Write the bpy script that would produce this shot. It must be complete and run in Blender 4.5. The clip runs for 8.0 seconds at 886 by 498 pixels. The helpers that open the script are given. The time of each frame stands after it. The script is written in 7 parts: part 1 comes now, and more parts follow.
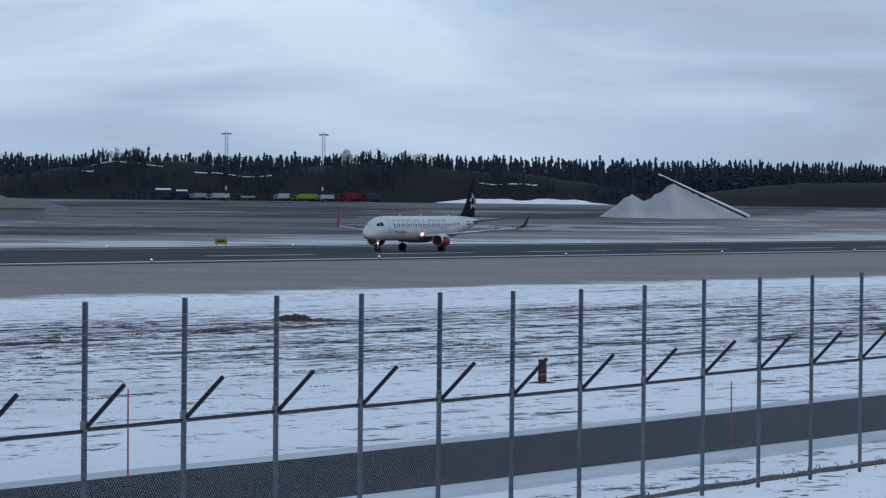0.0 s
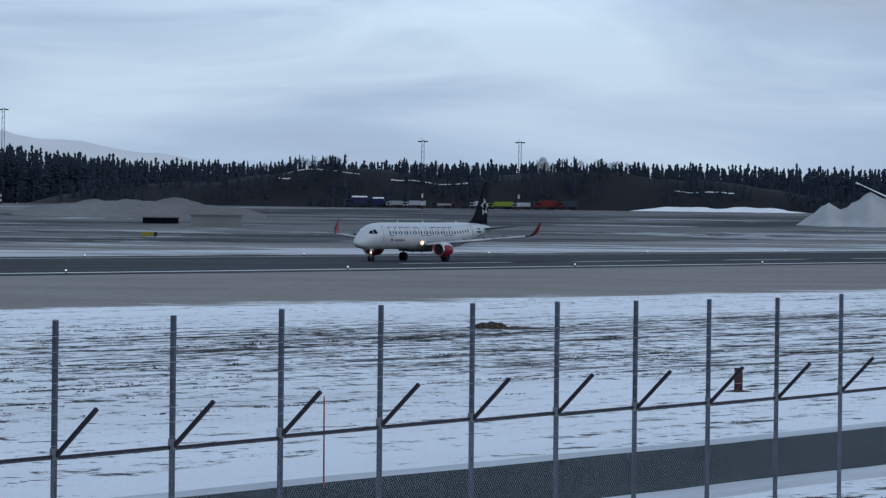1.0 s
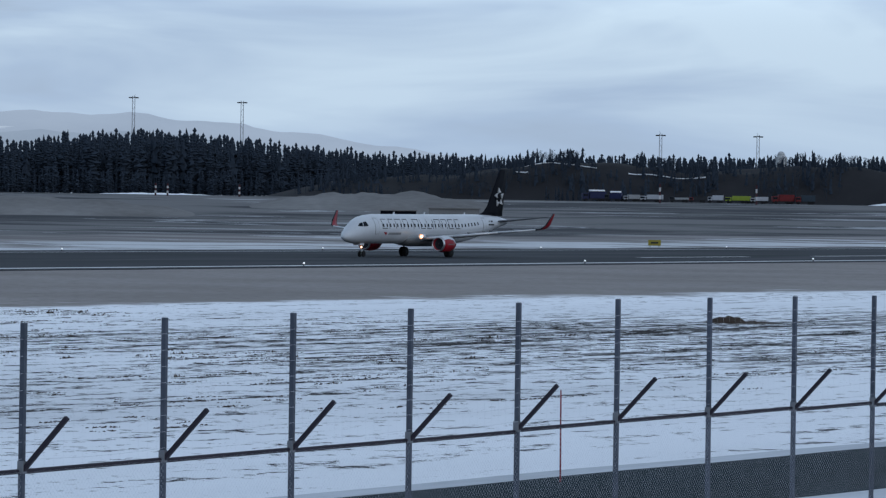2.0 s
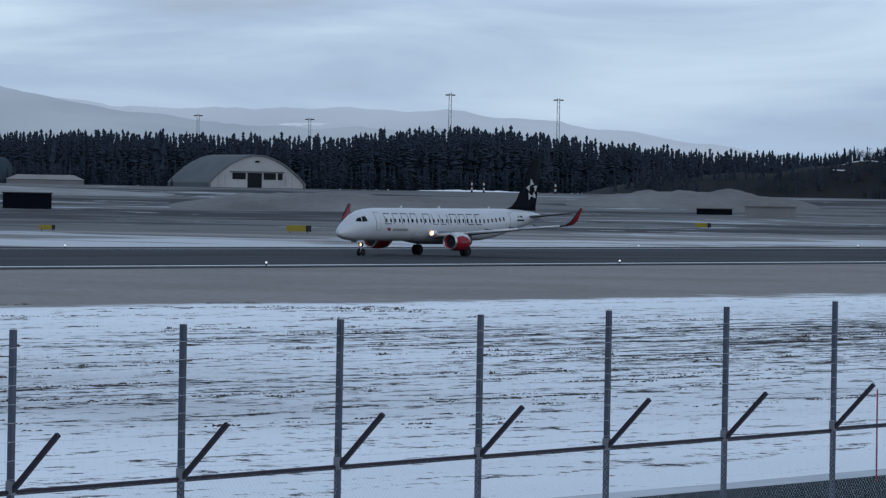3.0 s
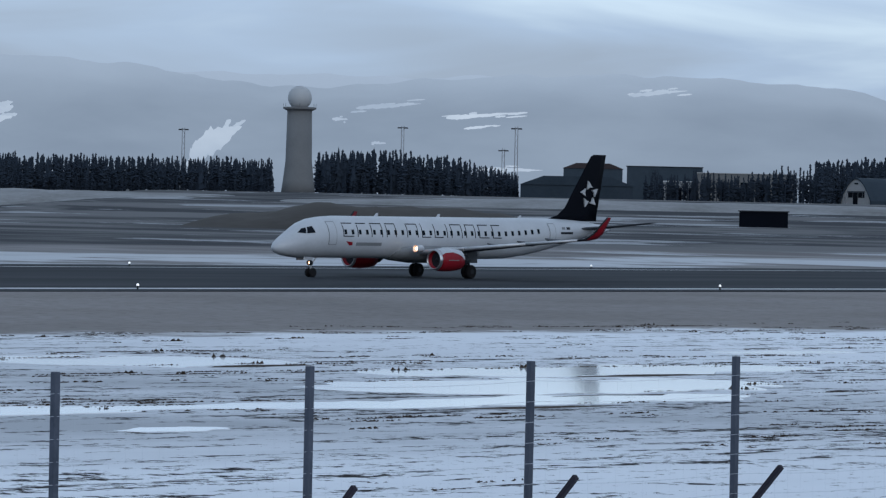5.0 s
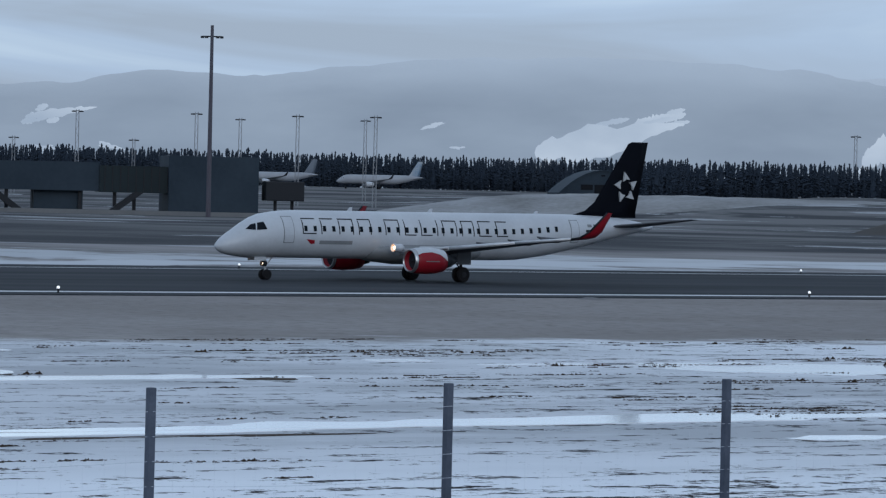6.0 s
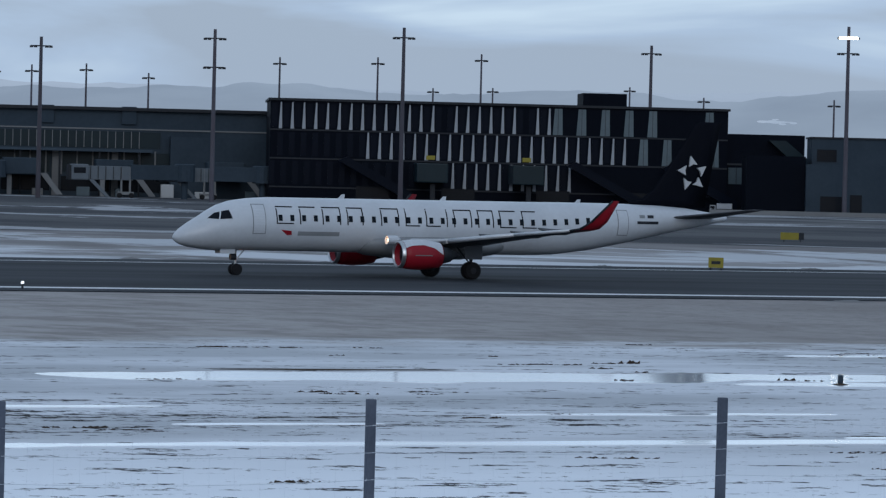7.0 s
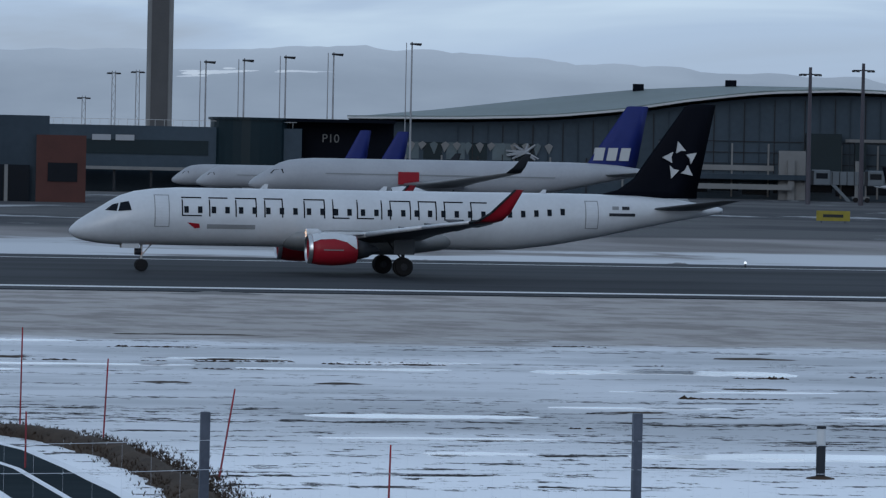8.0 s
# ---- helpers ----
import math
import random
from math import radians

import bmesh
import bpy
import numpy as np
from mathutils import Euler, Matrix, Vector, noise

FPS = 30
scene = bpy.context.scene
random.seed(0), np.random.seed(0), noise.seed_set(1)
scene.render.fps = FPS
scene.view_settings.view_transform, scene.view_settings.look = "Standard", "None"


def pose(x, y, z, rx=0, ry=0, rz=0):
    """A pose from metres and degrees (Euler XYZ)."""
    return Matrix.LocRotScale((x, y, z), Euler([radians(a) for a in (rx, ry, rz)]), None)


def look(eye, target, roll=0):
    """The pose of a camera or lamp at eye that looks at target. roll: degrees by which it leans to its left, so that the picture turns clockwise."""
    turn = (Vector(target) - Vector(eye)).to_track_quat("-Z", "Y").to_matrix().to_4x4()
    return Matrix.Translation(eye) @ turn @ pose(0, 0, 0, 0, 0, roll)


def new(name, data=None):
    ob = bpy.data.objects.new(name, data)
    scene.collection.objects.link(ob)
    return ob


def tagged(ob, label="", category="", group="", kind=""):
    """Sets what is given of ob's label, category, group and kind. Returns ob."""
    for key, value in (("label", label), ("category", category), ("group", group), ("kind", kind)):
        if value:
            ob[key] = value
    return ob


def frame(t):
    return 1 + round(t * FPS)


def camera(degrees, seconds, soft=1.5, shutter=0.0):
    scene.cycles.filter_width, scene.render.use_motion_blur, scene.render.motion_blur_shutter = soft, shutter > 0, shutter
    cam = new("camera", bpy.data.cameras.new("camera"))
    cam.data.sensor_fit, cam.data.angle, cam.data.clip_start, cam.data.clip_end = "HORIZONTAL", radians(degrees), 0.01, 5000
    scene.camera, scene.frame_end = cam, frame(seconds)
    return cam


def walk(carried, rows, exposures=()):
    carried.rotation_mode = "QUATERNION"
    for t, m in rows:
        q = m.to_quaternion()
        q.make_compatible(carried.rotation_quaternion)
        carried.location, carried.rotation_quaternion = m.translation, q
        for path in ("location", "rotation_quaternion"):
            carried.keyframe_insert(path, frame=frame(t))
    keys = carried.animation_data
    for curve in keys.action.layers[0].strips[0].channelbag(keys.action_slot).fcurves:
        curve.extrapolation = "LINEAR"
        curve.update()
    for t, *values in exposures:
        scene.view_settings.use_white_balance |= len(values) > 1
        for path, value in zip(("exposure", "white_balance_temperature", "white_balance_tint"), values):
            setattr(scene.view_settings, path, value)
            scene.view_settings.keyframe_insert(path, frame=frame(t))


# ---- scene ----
# ---- camera: a long lens swung from right to left after the aeroplane ----
cam = camera(11.1, 8.0, soft=1.3)
EYE = 6.56
SWING = [
    (0, 66.112, -0.561, 0.611), (0.5, 65.016, -0.527, 0.671), (1, 63.648, -0.491, 0.731),
    (2.3, 59.642, -0.636, 0.939), (2.5, 58.893, -0.640, 0.965), (3, 56.702, -0.709, 1.040),
    (3.5, 54.335, -0.726, 1.157), (4, 51.881, -0.652, 1.205), (4.5, 48.781, -0.667, 1.256),
    (5.8, 38.825, -0.689, 1.264), (6, 36.909, -0.748, 1.339), (6.5, 31.605, -0.877, 1.461),
    (7, 25.524, -0.937, 1.406), (7.5, 19.220, -1.019, 1.302), (8, 12.220, -1.072, 1.170)]


def swing(az, tilt, roll):
    a, p = radians(az), radians(tilt)
    way = Vector((math.sin(a) * math.cos(p), math.cos(a) * math.cos(p), math.sin(p)))
    return look((0, 0, EYE), Vector((0, 0, EYE)) + way, roll)


walk(cam, [(t, swing(a, p, r)) for t, a, p, r in SWING])

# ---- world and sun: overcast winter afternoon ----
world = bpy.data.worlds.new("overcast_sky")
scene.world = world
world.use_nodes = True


def build_world():
    nt = world.node_tree
    n, l = nt.nodes, nt.links
    bg = n["Background"]
    sky = n.new("ShaderNodeTexSky")
    sky.sky_type, sky.sun_disc = "NISHITA", False
    sky.sun_elevation, sky.sun_rotation = radians(14), radians(205)
    dim = n.new("ShaderNodeMix")
    dim.data_type, dim.blend_type = "RGBA", "MULTIPLY"
    dim.inputs["Factor"].default_value = 1.0
    dim.inputs["B"].default_value = (0.07, 0.07, 0.07, 1)
    l.new(sky.outputs[0], dim.inputs["A"])
    co = n.new("ShaderNodeTexCoord")
    # low cloud banks, long and flat
    mp = n.new("ShaderNodeMapping")
    mp.inputs["Scale"].default_value = (7.0, 7.0, 42.0)
    mp.inputs["Location"].default_value = (1.3, 0.4, 0.35)
    l.new(co.outputs["Generated"], mp.inputs["Vector"])
    big = n.new("ShaderNodeTexNoise")
    big.inputs["Scale"].default_value, big.inputs["Detail"].default_value = 1.0, 5.0
    big.inputs["Roughness"].default_value, big.inputs["Distortion"].default_value = 0.5, 0.6
    l.new(mp.outputs[0], big.inputs["Vector"])
    ramp = n.new("ShaderNodeValToRGB")
    e = ramp.color_ramp.elements
    e[0].position, e[0].color = 0.36, (0.315, 0.40, 0.535, 1)
    e[1].position, e[1].color = 0.66, (0.63, 0.80, 0.975, 1)
    m = e.new(0.5)
    m.color = (0.40, 0.54, 0.755, 1)
    l.new(big.outputs["Fac"], ramp.inputs["Fac"])
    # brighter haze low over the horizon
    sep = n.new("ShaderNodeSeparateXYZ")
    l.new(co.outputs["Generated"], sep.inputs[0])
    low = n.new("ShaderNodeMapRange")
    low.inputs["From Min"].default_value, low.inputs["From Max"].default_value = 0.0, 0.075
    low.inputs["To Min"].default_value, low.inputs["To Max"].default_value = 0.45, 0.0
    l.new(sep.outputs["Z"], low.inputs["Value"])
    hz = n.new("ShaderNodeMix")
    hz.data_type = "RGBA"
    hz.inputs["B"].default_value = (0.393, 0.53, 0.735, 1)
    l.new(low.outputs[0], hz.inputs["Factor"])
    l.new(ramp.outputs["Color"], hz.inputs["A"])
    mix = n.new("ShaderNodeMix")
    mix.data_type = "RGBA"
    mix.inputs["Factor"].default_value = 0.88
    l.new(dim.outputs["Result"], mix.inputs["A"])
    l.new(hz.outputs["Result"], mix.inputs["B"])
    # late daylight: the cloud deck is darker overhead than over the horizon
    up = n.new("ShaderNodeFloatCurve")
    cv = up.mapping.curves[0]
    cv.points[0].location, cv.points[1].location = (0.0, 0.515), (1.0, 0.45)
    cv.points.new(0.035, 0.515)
    # brighter unseen band low in the sky, added so the meltwater reflects paler
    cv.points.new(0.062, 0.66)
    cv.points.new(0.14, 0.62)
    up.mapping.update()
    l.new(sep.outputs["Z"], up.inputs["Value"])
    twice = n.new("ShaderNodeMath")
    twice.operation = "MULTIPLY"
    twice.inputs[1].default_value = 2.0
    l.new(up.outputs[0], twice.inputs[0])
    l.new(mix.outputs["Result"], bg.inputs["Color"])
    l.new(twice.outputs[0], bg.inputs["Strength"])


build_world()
sun = new("sun", bpy.data.lights.new("sun", "SUN"))
sun.data.energy, sun.data.angle, sun.data.color = 0.45, radians(30), (0.97, 0.98, 1.0)
sun.matrix_world = look((0, 0, 0), (0.41, 0.88, -0.4))
scene.view_settings.exposure = 0.0


# ---- materials ----
def rgba(c):
    return (c[0], c[1], c[2], 1.0)


def mat(name, c, rough=0.6, c2=None, scale=2.0, stretch=(1, 1, 1), metal=0.0, bump=0.0, fine=12.0, glow=None, amount=0.35, per=0.0, spec=0.22):
    """Principled surface: colour varied at two scales, with fine relief. glow: strength for lamps."""
    m = bpy.data.materials.new(name)
    m.use_nodes = True
    nt = m.node_tree
    n, l = nt.nodes, nt.links
    b = n["Principled BSDF"]
    b.inputs["Roughness"].default_value, b.inputs["Metallic"].default_value = rough, metal
    b.inputs["Specular IOR Level"].default_value = spec
    c2 = c2 or tuple(v * 0.72 for v in c)
    geo = n.new("ShaderNodeNewGeometry") if stretch != "object" else None
    co = n.new("ShaderNodeTexCoord")
    mp = n.new("ShaderNodeMapping")
    mp.inputs["Scale"].default_value = (1, 1, 1) if stretch == "object" else stretch
    l.new(co.outputs["Object"] if geo is None else geo.outputs["Position"], mp.inputs["Vector"])
    a = n.new("ShaderNodeTexNoise")
    a.inputs["Scale"].default_value, a.inputs["Detail"].default_value = scale, 4.0
    f = n.new("ShaderNodeTexNoise")
    f.inputs["Scale"].default_value, f.inputs["Detail"].default_value = scale * fine, 3.0
    l.new(mp.outputs[0], a.inputs["Vector"])
    l.new(mp.outputs[0], f.inputs["Vector"])
    add = n.new("ShaderNodeMath")
    add.operation = "MULTIPLY_ADD"
    add.inputs[1].default_value = 0.4
    l.new(f.outputs["Fac"], add.inputs[0])
    l.new(a.outputs["Fac"], add.inputs[2])
    mr = n.new("ShaderNodeMapRange")
    mr.inputs["From Min"].default_value, mr.inputs["From Max"].default_value = 0.45, 0.95
    mr.inputs["To Max"].default_value = amount * 2
    l.new(add.outputs[0], mr.inputs["Value"])
    mx = n.new("ShaderNodeMix")
    mx.data_type = "RGBA"
    mx.inputs["A"].default_value, mx.inputs["B"].default_value = rgba(c), rgba(c2)
    l.new(mr.outputs[0], mx.inputs["Factor"])
    out = mx.outputs["Result"]
    if per:
        oi = n.new("ShaderNodeObjectInfo")
        pr = n.new("ShaderNodeMapRange")
        pr.inputs["To Min"].default_value, pr.inputs["To Max"].default_value = 1 - per, 1 + per
        l.new(oi.outputs["Random"], pr.inputs["Value"])
        hs = n.new("ShaderNodeHueSaturation")
        l.new(pr.outputs[0], hs.inputs["Value"])
        l.new(out, hs.inputs["Color"])
        out = hs.outputs["Color"]
    l.new(out, b.inputs["Base Color"])
    if bump:
        bp = n.new("ShaderNodeBump")
        bp.inputs["Strength"].default_value, bp.inputs["Distance"].default_value = bump, 0.02
        l.new(f.outputs["Fac"], bp.inputs["Height"])
        l.new(bp.outputs[0], b.inputs["Normal"])
    if glow:
        b.inputs["Emission Color"].default_value = rgba(c)
        b.inputs["Emission Strength"].default_value = glow
    return m


SNOW = (0.88, 0.90, 0.94)
WHITE = mat("white_aircraft_paint", (0.52, 0.55, 0.59), 0.3, (0.43, 0.455, 0.49), 0.35, "object", amount=0.5, spec=0.45)
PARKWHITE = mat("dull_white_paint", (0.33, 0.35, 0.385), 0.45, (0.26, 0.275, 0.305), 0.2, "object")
BLACK = mat("black_aircraft_paint", (0.004, 0.005, 0.009), 0.5, scale=0.5, stretch="object", spec=0.04)
RED = mat("red_paint", (0.26, 0.009, 0.018), 0.4, (0.20, 0.009, 0.018), 0.8, "object")
DULLRED = mat("dull_red_paint", (0.13, 0.010, 0.014), 0.6, (0.07, 0.008, 0.01), 0.8, "object")
DULLBLUE = mat("dull_blue_paint", (0.010, 0.016, 0.06), 0.6, (0.006, 0.01, 0.035), 0.8, "object")
BLUE = mat("blue_paint", (0.012, 0.022, 0.14), 0.4, scale=0.4, stretch="object")
SILVER = mat("bare_metal", (0.55, 0.56, 0.58), 0.3, scale=2, stretch="object", metal=0.9)
# dark grey that also carries the shade under the wing in its colour
WINGDARK = mat("dark_wing_paint", (0.085, 0.095, 0.11), 0.45, scale=0.5, stretch="object")
WINGGREY = mat("grey_wing_paint", (0.23, 0.245, 0.26), 0.4, scale=0.5, stretch="object")
TYRE = mat("tyre_rubber", (0.010, 0.010, 0.012), 0.8, scale=3, stretch="object")
DARKGLASS = mat("dark_glass", (0.005, 0.008, 0.013), 0.25, scale=1, stretch="object", spec=0.12)
PALEMETAL = mat("polished_edge_metal", (0.60, 0.62, 0.65), 0.4, scale=2, stretch="object", metal=0.4)
DARKMETAL = mat("dark_metal", (0.018, 0.021, 0.027), 0.6, scale=3, stretch="object")
# orange emission that stands for the halo round the lit lamps
LAMP_W = mat("warm_lamp_halo", (1.0, 0.40, 0.16), 0.4, scale=1, glow=1.6, amount=0)
LAMP_HOT = mat("hot_lamp_core", (1.0, 0.86, 0.62), 0.4, scale=1, glow=4.0, amount=0)
LAMP_S = mat("white_lamp", (0.95, 0.97, 1.0), 0.4, scale=1, glow=0.8, amount=0)
LAMP_RED = mat("red_lamp", (1.0, 0.05, 0.03), 0.4, scale=1, glow=2.0, amount=0)
GALV = mat("galvanised_steel", (0.078, 0.090, 0.118), 0.6, (0.040, 0.048, 0.066), 3.0, metal=0.1, amount=0.5, per=0.15)
RUSTRED = mat("rusty_red_primer", (0.060, 0.016, 0.020), 0.7, (0.026, 0.016, 0.020), 4.0)
DARKRAIL = mat("dark_weathered_steel", (0.024, 0.018, 0.027), 0.7, (0.014, 0.014, 0.021), 4.0)
WIRE = mat("fence_wire", (0.58, 0.61, 0.66), 0.5, scale=3)
CONCRETE = mat("grey_concrete", (0.19, 0.195, 0.20), 0.85, (0.13, 0.135, 0.14), 0.15, bump=0.1)
DARKCLAD = mat("black_cladding", (0.003, 0.0045, 0.0085), 0.6, (0.005, 0.007, 0.012), 0.12, spec=0.03)
GREYCLAD = mat("grey_cladding", (0.040, 0.056, 0.074), 0.6, (0.022, 0.033, 0.045), 0.1, spec=0.06)
HALLCLAD = mat("blue_grey_cladding", (0.050, 0.070, 0.092), 0.6, (0.030, 0.044, 0.058), 0.08, spec=0.08)
PALECLAD = mat("pale_panel", (0.44, 0.455, 0.47), 0.5, (0.40, 0.41, 0.42), 0.2)
GREENGLASS = mat("green_glass", (0.009, 0.021, 0.028), 0.35, (0.006, 0.014, 0.018), 0.1, spec=0.15)
BLUEGLASS = mat("blue_black_glass", (0.003, 0.006, 0.013), 0.3, (0.002, 0.004, 0.009), 0.2, spec=0.05)
TEALGLASS = mat("pale_glass", (0.10, 0.135, 0.155), 0.25, (0.06, 0.085, 0.10), 0.1)
ROOFGREEN = mat("grey_green_roof", (0.155, 0.19, 0.19), 0.6, (0.11, 0.135, 0.135), 0.04)
BRICK = mat("red_brick_wall", (0.085, 0.036, 0.032), 0.85, (0.055, 0.026, 0.024), 0.4)
MASTMAT = mat("mast_steel", (0.078, 0.078, 0.096), 0.6, (0.066, 0.052, 0.064), 0.2, per=0.2)
MASTGREY = mat("grey_mast_steel", (0.30, 0.31, 0.33), 0.6, scale=0.2)
YELLOW = mat("yellow_paint", (0.25, 0.21, 0.03), 0.5, scale=1.0)
LIME = mat("lime_paint", (0.20, 0.26, 0.03), 0.5, scale=1.0)
GRAVEL = mat("pale_gravel", (0.46, 0.47, 0.485), 0.95, (0.28, 0.285, 0.295), 0.08, bump=0.6, fine=20)
SOIL = mat("bare_soil_and_grass", (0.215, 0.212, 0.212), 0.95, (0.125, 0.120, 0.118), 0.03, (1, 1, 2), bump=0.5, fine=14, amount=0.6)
BROWN = mat("brown_grass", (0.062, 0.042, 0.029), 0.95, (0.020, 0.015, 0.012), 1.0, bump=0.8)
# needle colour shifted to flat blue, painting in the haze over the forest
NEEDLES = mat("hazy_spruce_needles", (0.033, 0.044, 0.061), 0.98, (0.028, 0.037, 0.052), 0.08, fine=10, spec=0.02)
TWIGS = mat("bare_twigs", (0.075, 0.065, 0.058), 0.9, (0.045, 0.04, 0.038), 0.1)
BARK = mat("bark", (0.06, 0.05, 0.045), 0.95, scale=1.0)
SNOWMAT = mat("old_snow", SNOW, 0.7, (0.62, 0.64, 0.68), 0.2, bump=0.3)
LINE = mat("white_runway_paint", (0.74, 0.75, 0.76), 0.7, (0.52, 0.53, 0.54), 0.12, amount=0.5)


def asphalt(name, c, wet):
    m = mat(name, c, 0.55, tuple(v * 0.6 for v in c), 0.02, (1, 6, 1), bump=0.0, fine=16, amount=0.55, spec=0.10)
    n, l = m.node_tree.nodes, m.node_tree.links
    b = n["Principled BSDF"]
    r = n.new("ShaderNodeMapRange")
    r.inputs["From Min"].default_value, r.inputs["From Max"].default_value = 0.3, 0.7
    r.inputs["To Min"].default_value, r.inputs["To Max"].default_value = wet, 0.85
    src = [k for k in n if k.bl_idname == "ShaderNodeTexNoise"][0]
    l.new(src.outputs["Fac"], r.inputs["Value"])
    l.new(r.outputs[0], b.inputs["Roughness"])
    return m


ASPHALT = asphalt("runway_asphalt", (0.027, 0.032, 0.040), 0.7)
ROADMAT = asphalt("wet_road_asphalt", (0.026, 0.038, 0.046), 0.7)
ROADMAT.node_tree.nodes["Principled BSDF"].inputs["Specular IOR Level"].default_value = 0.004
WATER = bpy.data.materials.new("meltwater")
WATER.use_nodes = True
# near-white base paints in the bright sky reflection on the pools
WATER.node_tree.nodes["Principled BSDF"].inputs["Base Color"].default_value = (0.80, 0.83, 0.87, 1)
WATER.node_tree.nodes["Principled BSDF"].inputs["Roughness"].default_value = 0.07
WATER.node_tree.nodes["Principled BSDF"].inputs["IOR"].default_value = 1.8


def ground_material():
    """Fields beside the runway: snow with furrows of dead grass, a bare strip, patchy slush farther off."""
    m = bpy.data.materials.new("winter_airfield")
    m.use_nodes = True
    nt = m.node_tree
    n, l = nt.nodes, nt.links
    b = n["Principled BSDF"]
    b.inputs["Roughness"].default_value = 0.9
    b.inputs["Specular IOR Level"].default_value = 0.12
    geo = n.new("ShaderNodeNewGeometry")
    sep = n.new("ShaderNodeSeparateXYZ")
    l.new(geo.outputs["Position"], sep.inputs[0])

    def noise_at(sx, sy, detail=4.0, rough=0.55, shift=0.0, dist=0.0):
        mp = n.new("ShaderNodeMapping")
        mp.inputs["Scale"].default_value = (sx, sy, 1.0)
        mp.inputs["Location"].default_value = (shift, shift * 0.7, 0)
        l.new(geo.outputs["Position"], mp.inputs["Vector"])
        t = n.new("ShaderNodeTexNoise")
        t.inputs["Scale"].default_value, t.inputs["Detail"].default_value = 1.0, detail
        t.inputs["Roughness"].default_value, t.inputs["Distortion"].default_value = rough, dist
        l.new(mp.outputs[0], t.inputs["Vector"])
        return t.outputs["Fac"]

    def step(value, lo, hi, a=0.0, z=1.0):
        r = n.new("ShaderNodeMapRange")
        r.interpolation_type = "SMOOTHSTEP"
        for k, v in zip(("From Min", "From Max", "To Min", "To Max"), (lo, hi, a, z)):
            r.inputs[k].default_value = v
        l.new(value, r.inputs["Value"])
        return r.outputs[0]

    def math_node(op, x, y):
        t = n.new("ShaderNodeMath")
        t.operation = op
        for k, v in enumerate((x, y)):
            if isinstance(v, float):
                t.inputs[k].default_value = v
            else:
                l.new(v, t.inputs[k])
        return t.outputs[0]

    def blend(f, x, y):
        t = n.new("ShaderNodeMix")
        t.data_type = "RGBA"
        if isinstance(f, float):
            t.inputs["Factor"].default_value = f
        else:
            l.new(f, t.inputs["Factor"])
        for k, v in (("A", x), ("B", y)):
            if isinstance(v, tuple):
                t.inputs[k].default_value = rgba(v)
            else:
                l.new(v, t.inputs[k])
        return t.outputs["Result"]

    y = math_node("ADD", sep.outputs["Y"], math_node("MULTIPLY", math_node("SUBTRACT", noise_at(0.07, 0.10, 7.0, 0.70), 0.5), 28.0))
    # snow field
    snow = blend(step(noise_at(0.015, 0.06), 0.35, 0.7), SNOW, (0.80, 0.82, 0.86))
    furrow = noise_at(0.42, 0.95, 7.0, 0.72, 3.0, 0.3)
    row = noise_at(0.035, 0.55, 4.0, 0.6, 15.0, 0.2)
    clump = noise_at(2.6, 2.0, 5.0, 0.75, 9.0)
    area = noise_at(0.012, 0.05, 3.0, 0.5, 21.0)
    mixed = math_node("ADD", math_node("ADD", math_node("MULTIPLY", furrow, 0.42), math_node("MULTIPLY", clump, 0.26)),
                      math_node("ADD", math_node("MULTIPLY", row, 0.22), math_node("MULTIPLY", area, 0.10)))
    # the furrows show most between the service road and the bare strip
    worn = math_node("MULTIPLY", step(sep.outputs["X"], 130.0, 190.0, 0.35, 1.0), math_node("MULTIPLY", step(sep.outputs["Y"], 60.0, 76.0), step(sep.outputs["Y"], 108.0, 130.0, 1.0, 0.1)))
    mixed = math_node("ADD", mixed, math_node("MULTIPLY", worn, 0.046))
    dark = step(mixed, 0.550, 0.558)
    # thin wet snow near the meltwater
    wet = math_node("MULTIPLY", step(math_node("ADD", sep.outputs["X"], math_node("MULTIPLY", area, 40.0)), 115.0, 180.0, 1.0, 0.0), step(math_node("ADD", sep.outputs["Y"], math_node("MULTIPLY", sep.outputs["X"], 0.32)), 98.0, 122.0))
    snow = blend(wet, snow, blend(step(noise_at(0.05, 0.09, 5.0, 0.6, 17.0), 0.4, 0.62), (0.66, 0.675, 0.71), (0.46, 0.475, 0.50)))
    grass = blend(noise_at(0.8, 2.0, 3.0), (0.034, 0.027, 0.024), (0.007, 0.0065, 0.008))
    thin = step(mixed, 0.535, 0.556)
    snow = blend(math_node("MULTIPLY", thin, 0.18), snow, (0.36, 0.36, 0.37))
    # long dark furrow lines where the snow has thinned most
    lines = step(math_node("ADD", math_node("MULTIPLY", noise_at(0.09, 0.50, 6.0, 0.66, 33.0, 0.25), 0.80), math_node("MULTIPLY", clump, 0.20)), 0.540, 0.550)
    deep = math_node("MULTIPLY", step(sep.outputs["X"], 150.0, 190.0), math_node("MULTIPLY", step(sep.outputs["Y"], 62.0, 76.0), step(sep.outputs["Y"], 104.0, 118.0, 1.0, 0.0)))
    dark = math_node("MAXIMUM", dark, math_node("MULTIPLY", lines, deep))
    field = blend(dark, snow, grass)
    # bare strip of bleached grass and thin slush
    strip = blend(step(noise_at(0.05, 0.05, 3.0, 0.5, 5.0), 0.34, 0.68), (0.285, 0.261, 0.252), (0.232, 0.211, 0.202))
    strip = blend(step(noise_at(1.3, 0.9, 4.0, 0.7, 14.0), 0.45, 0.72), strip, (0.165, 0.150, 0.143))
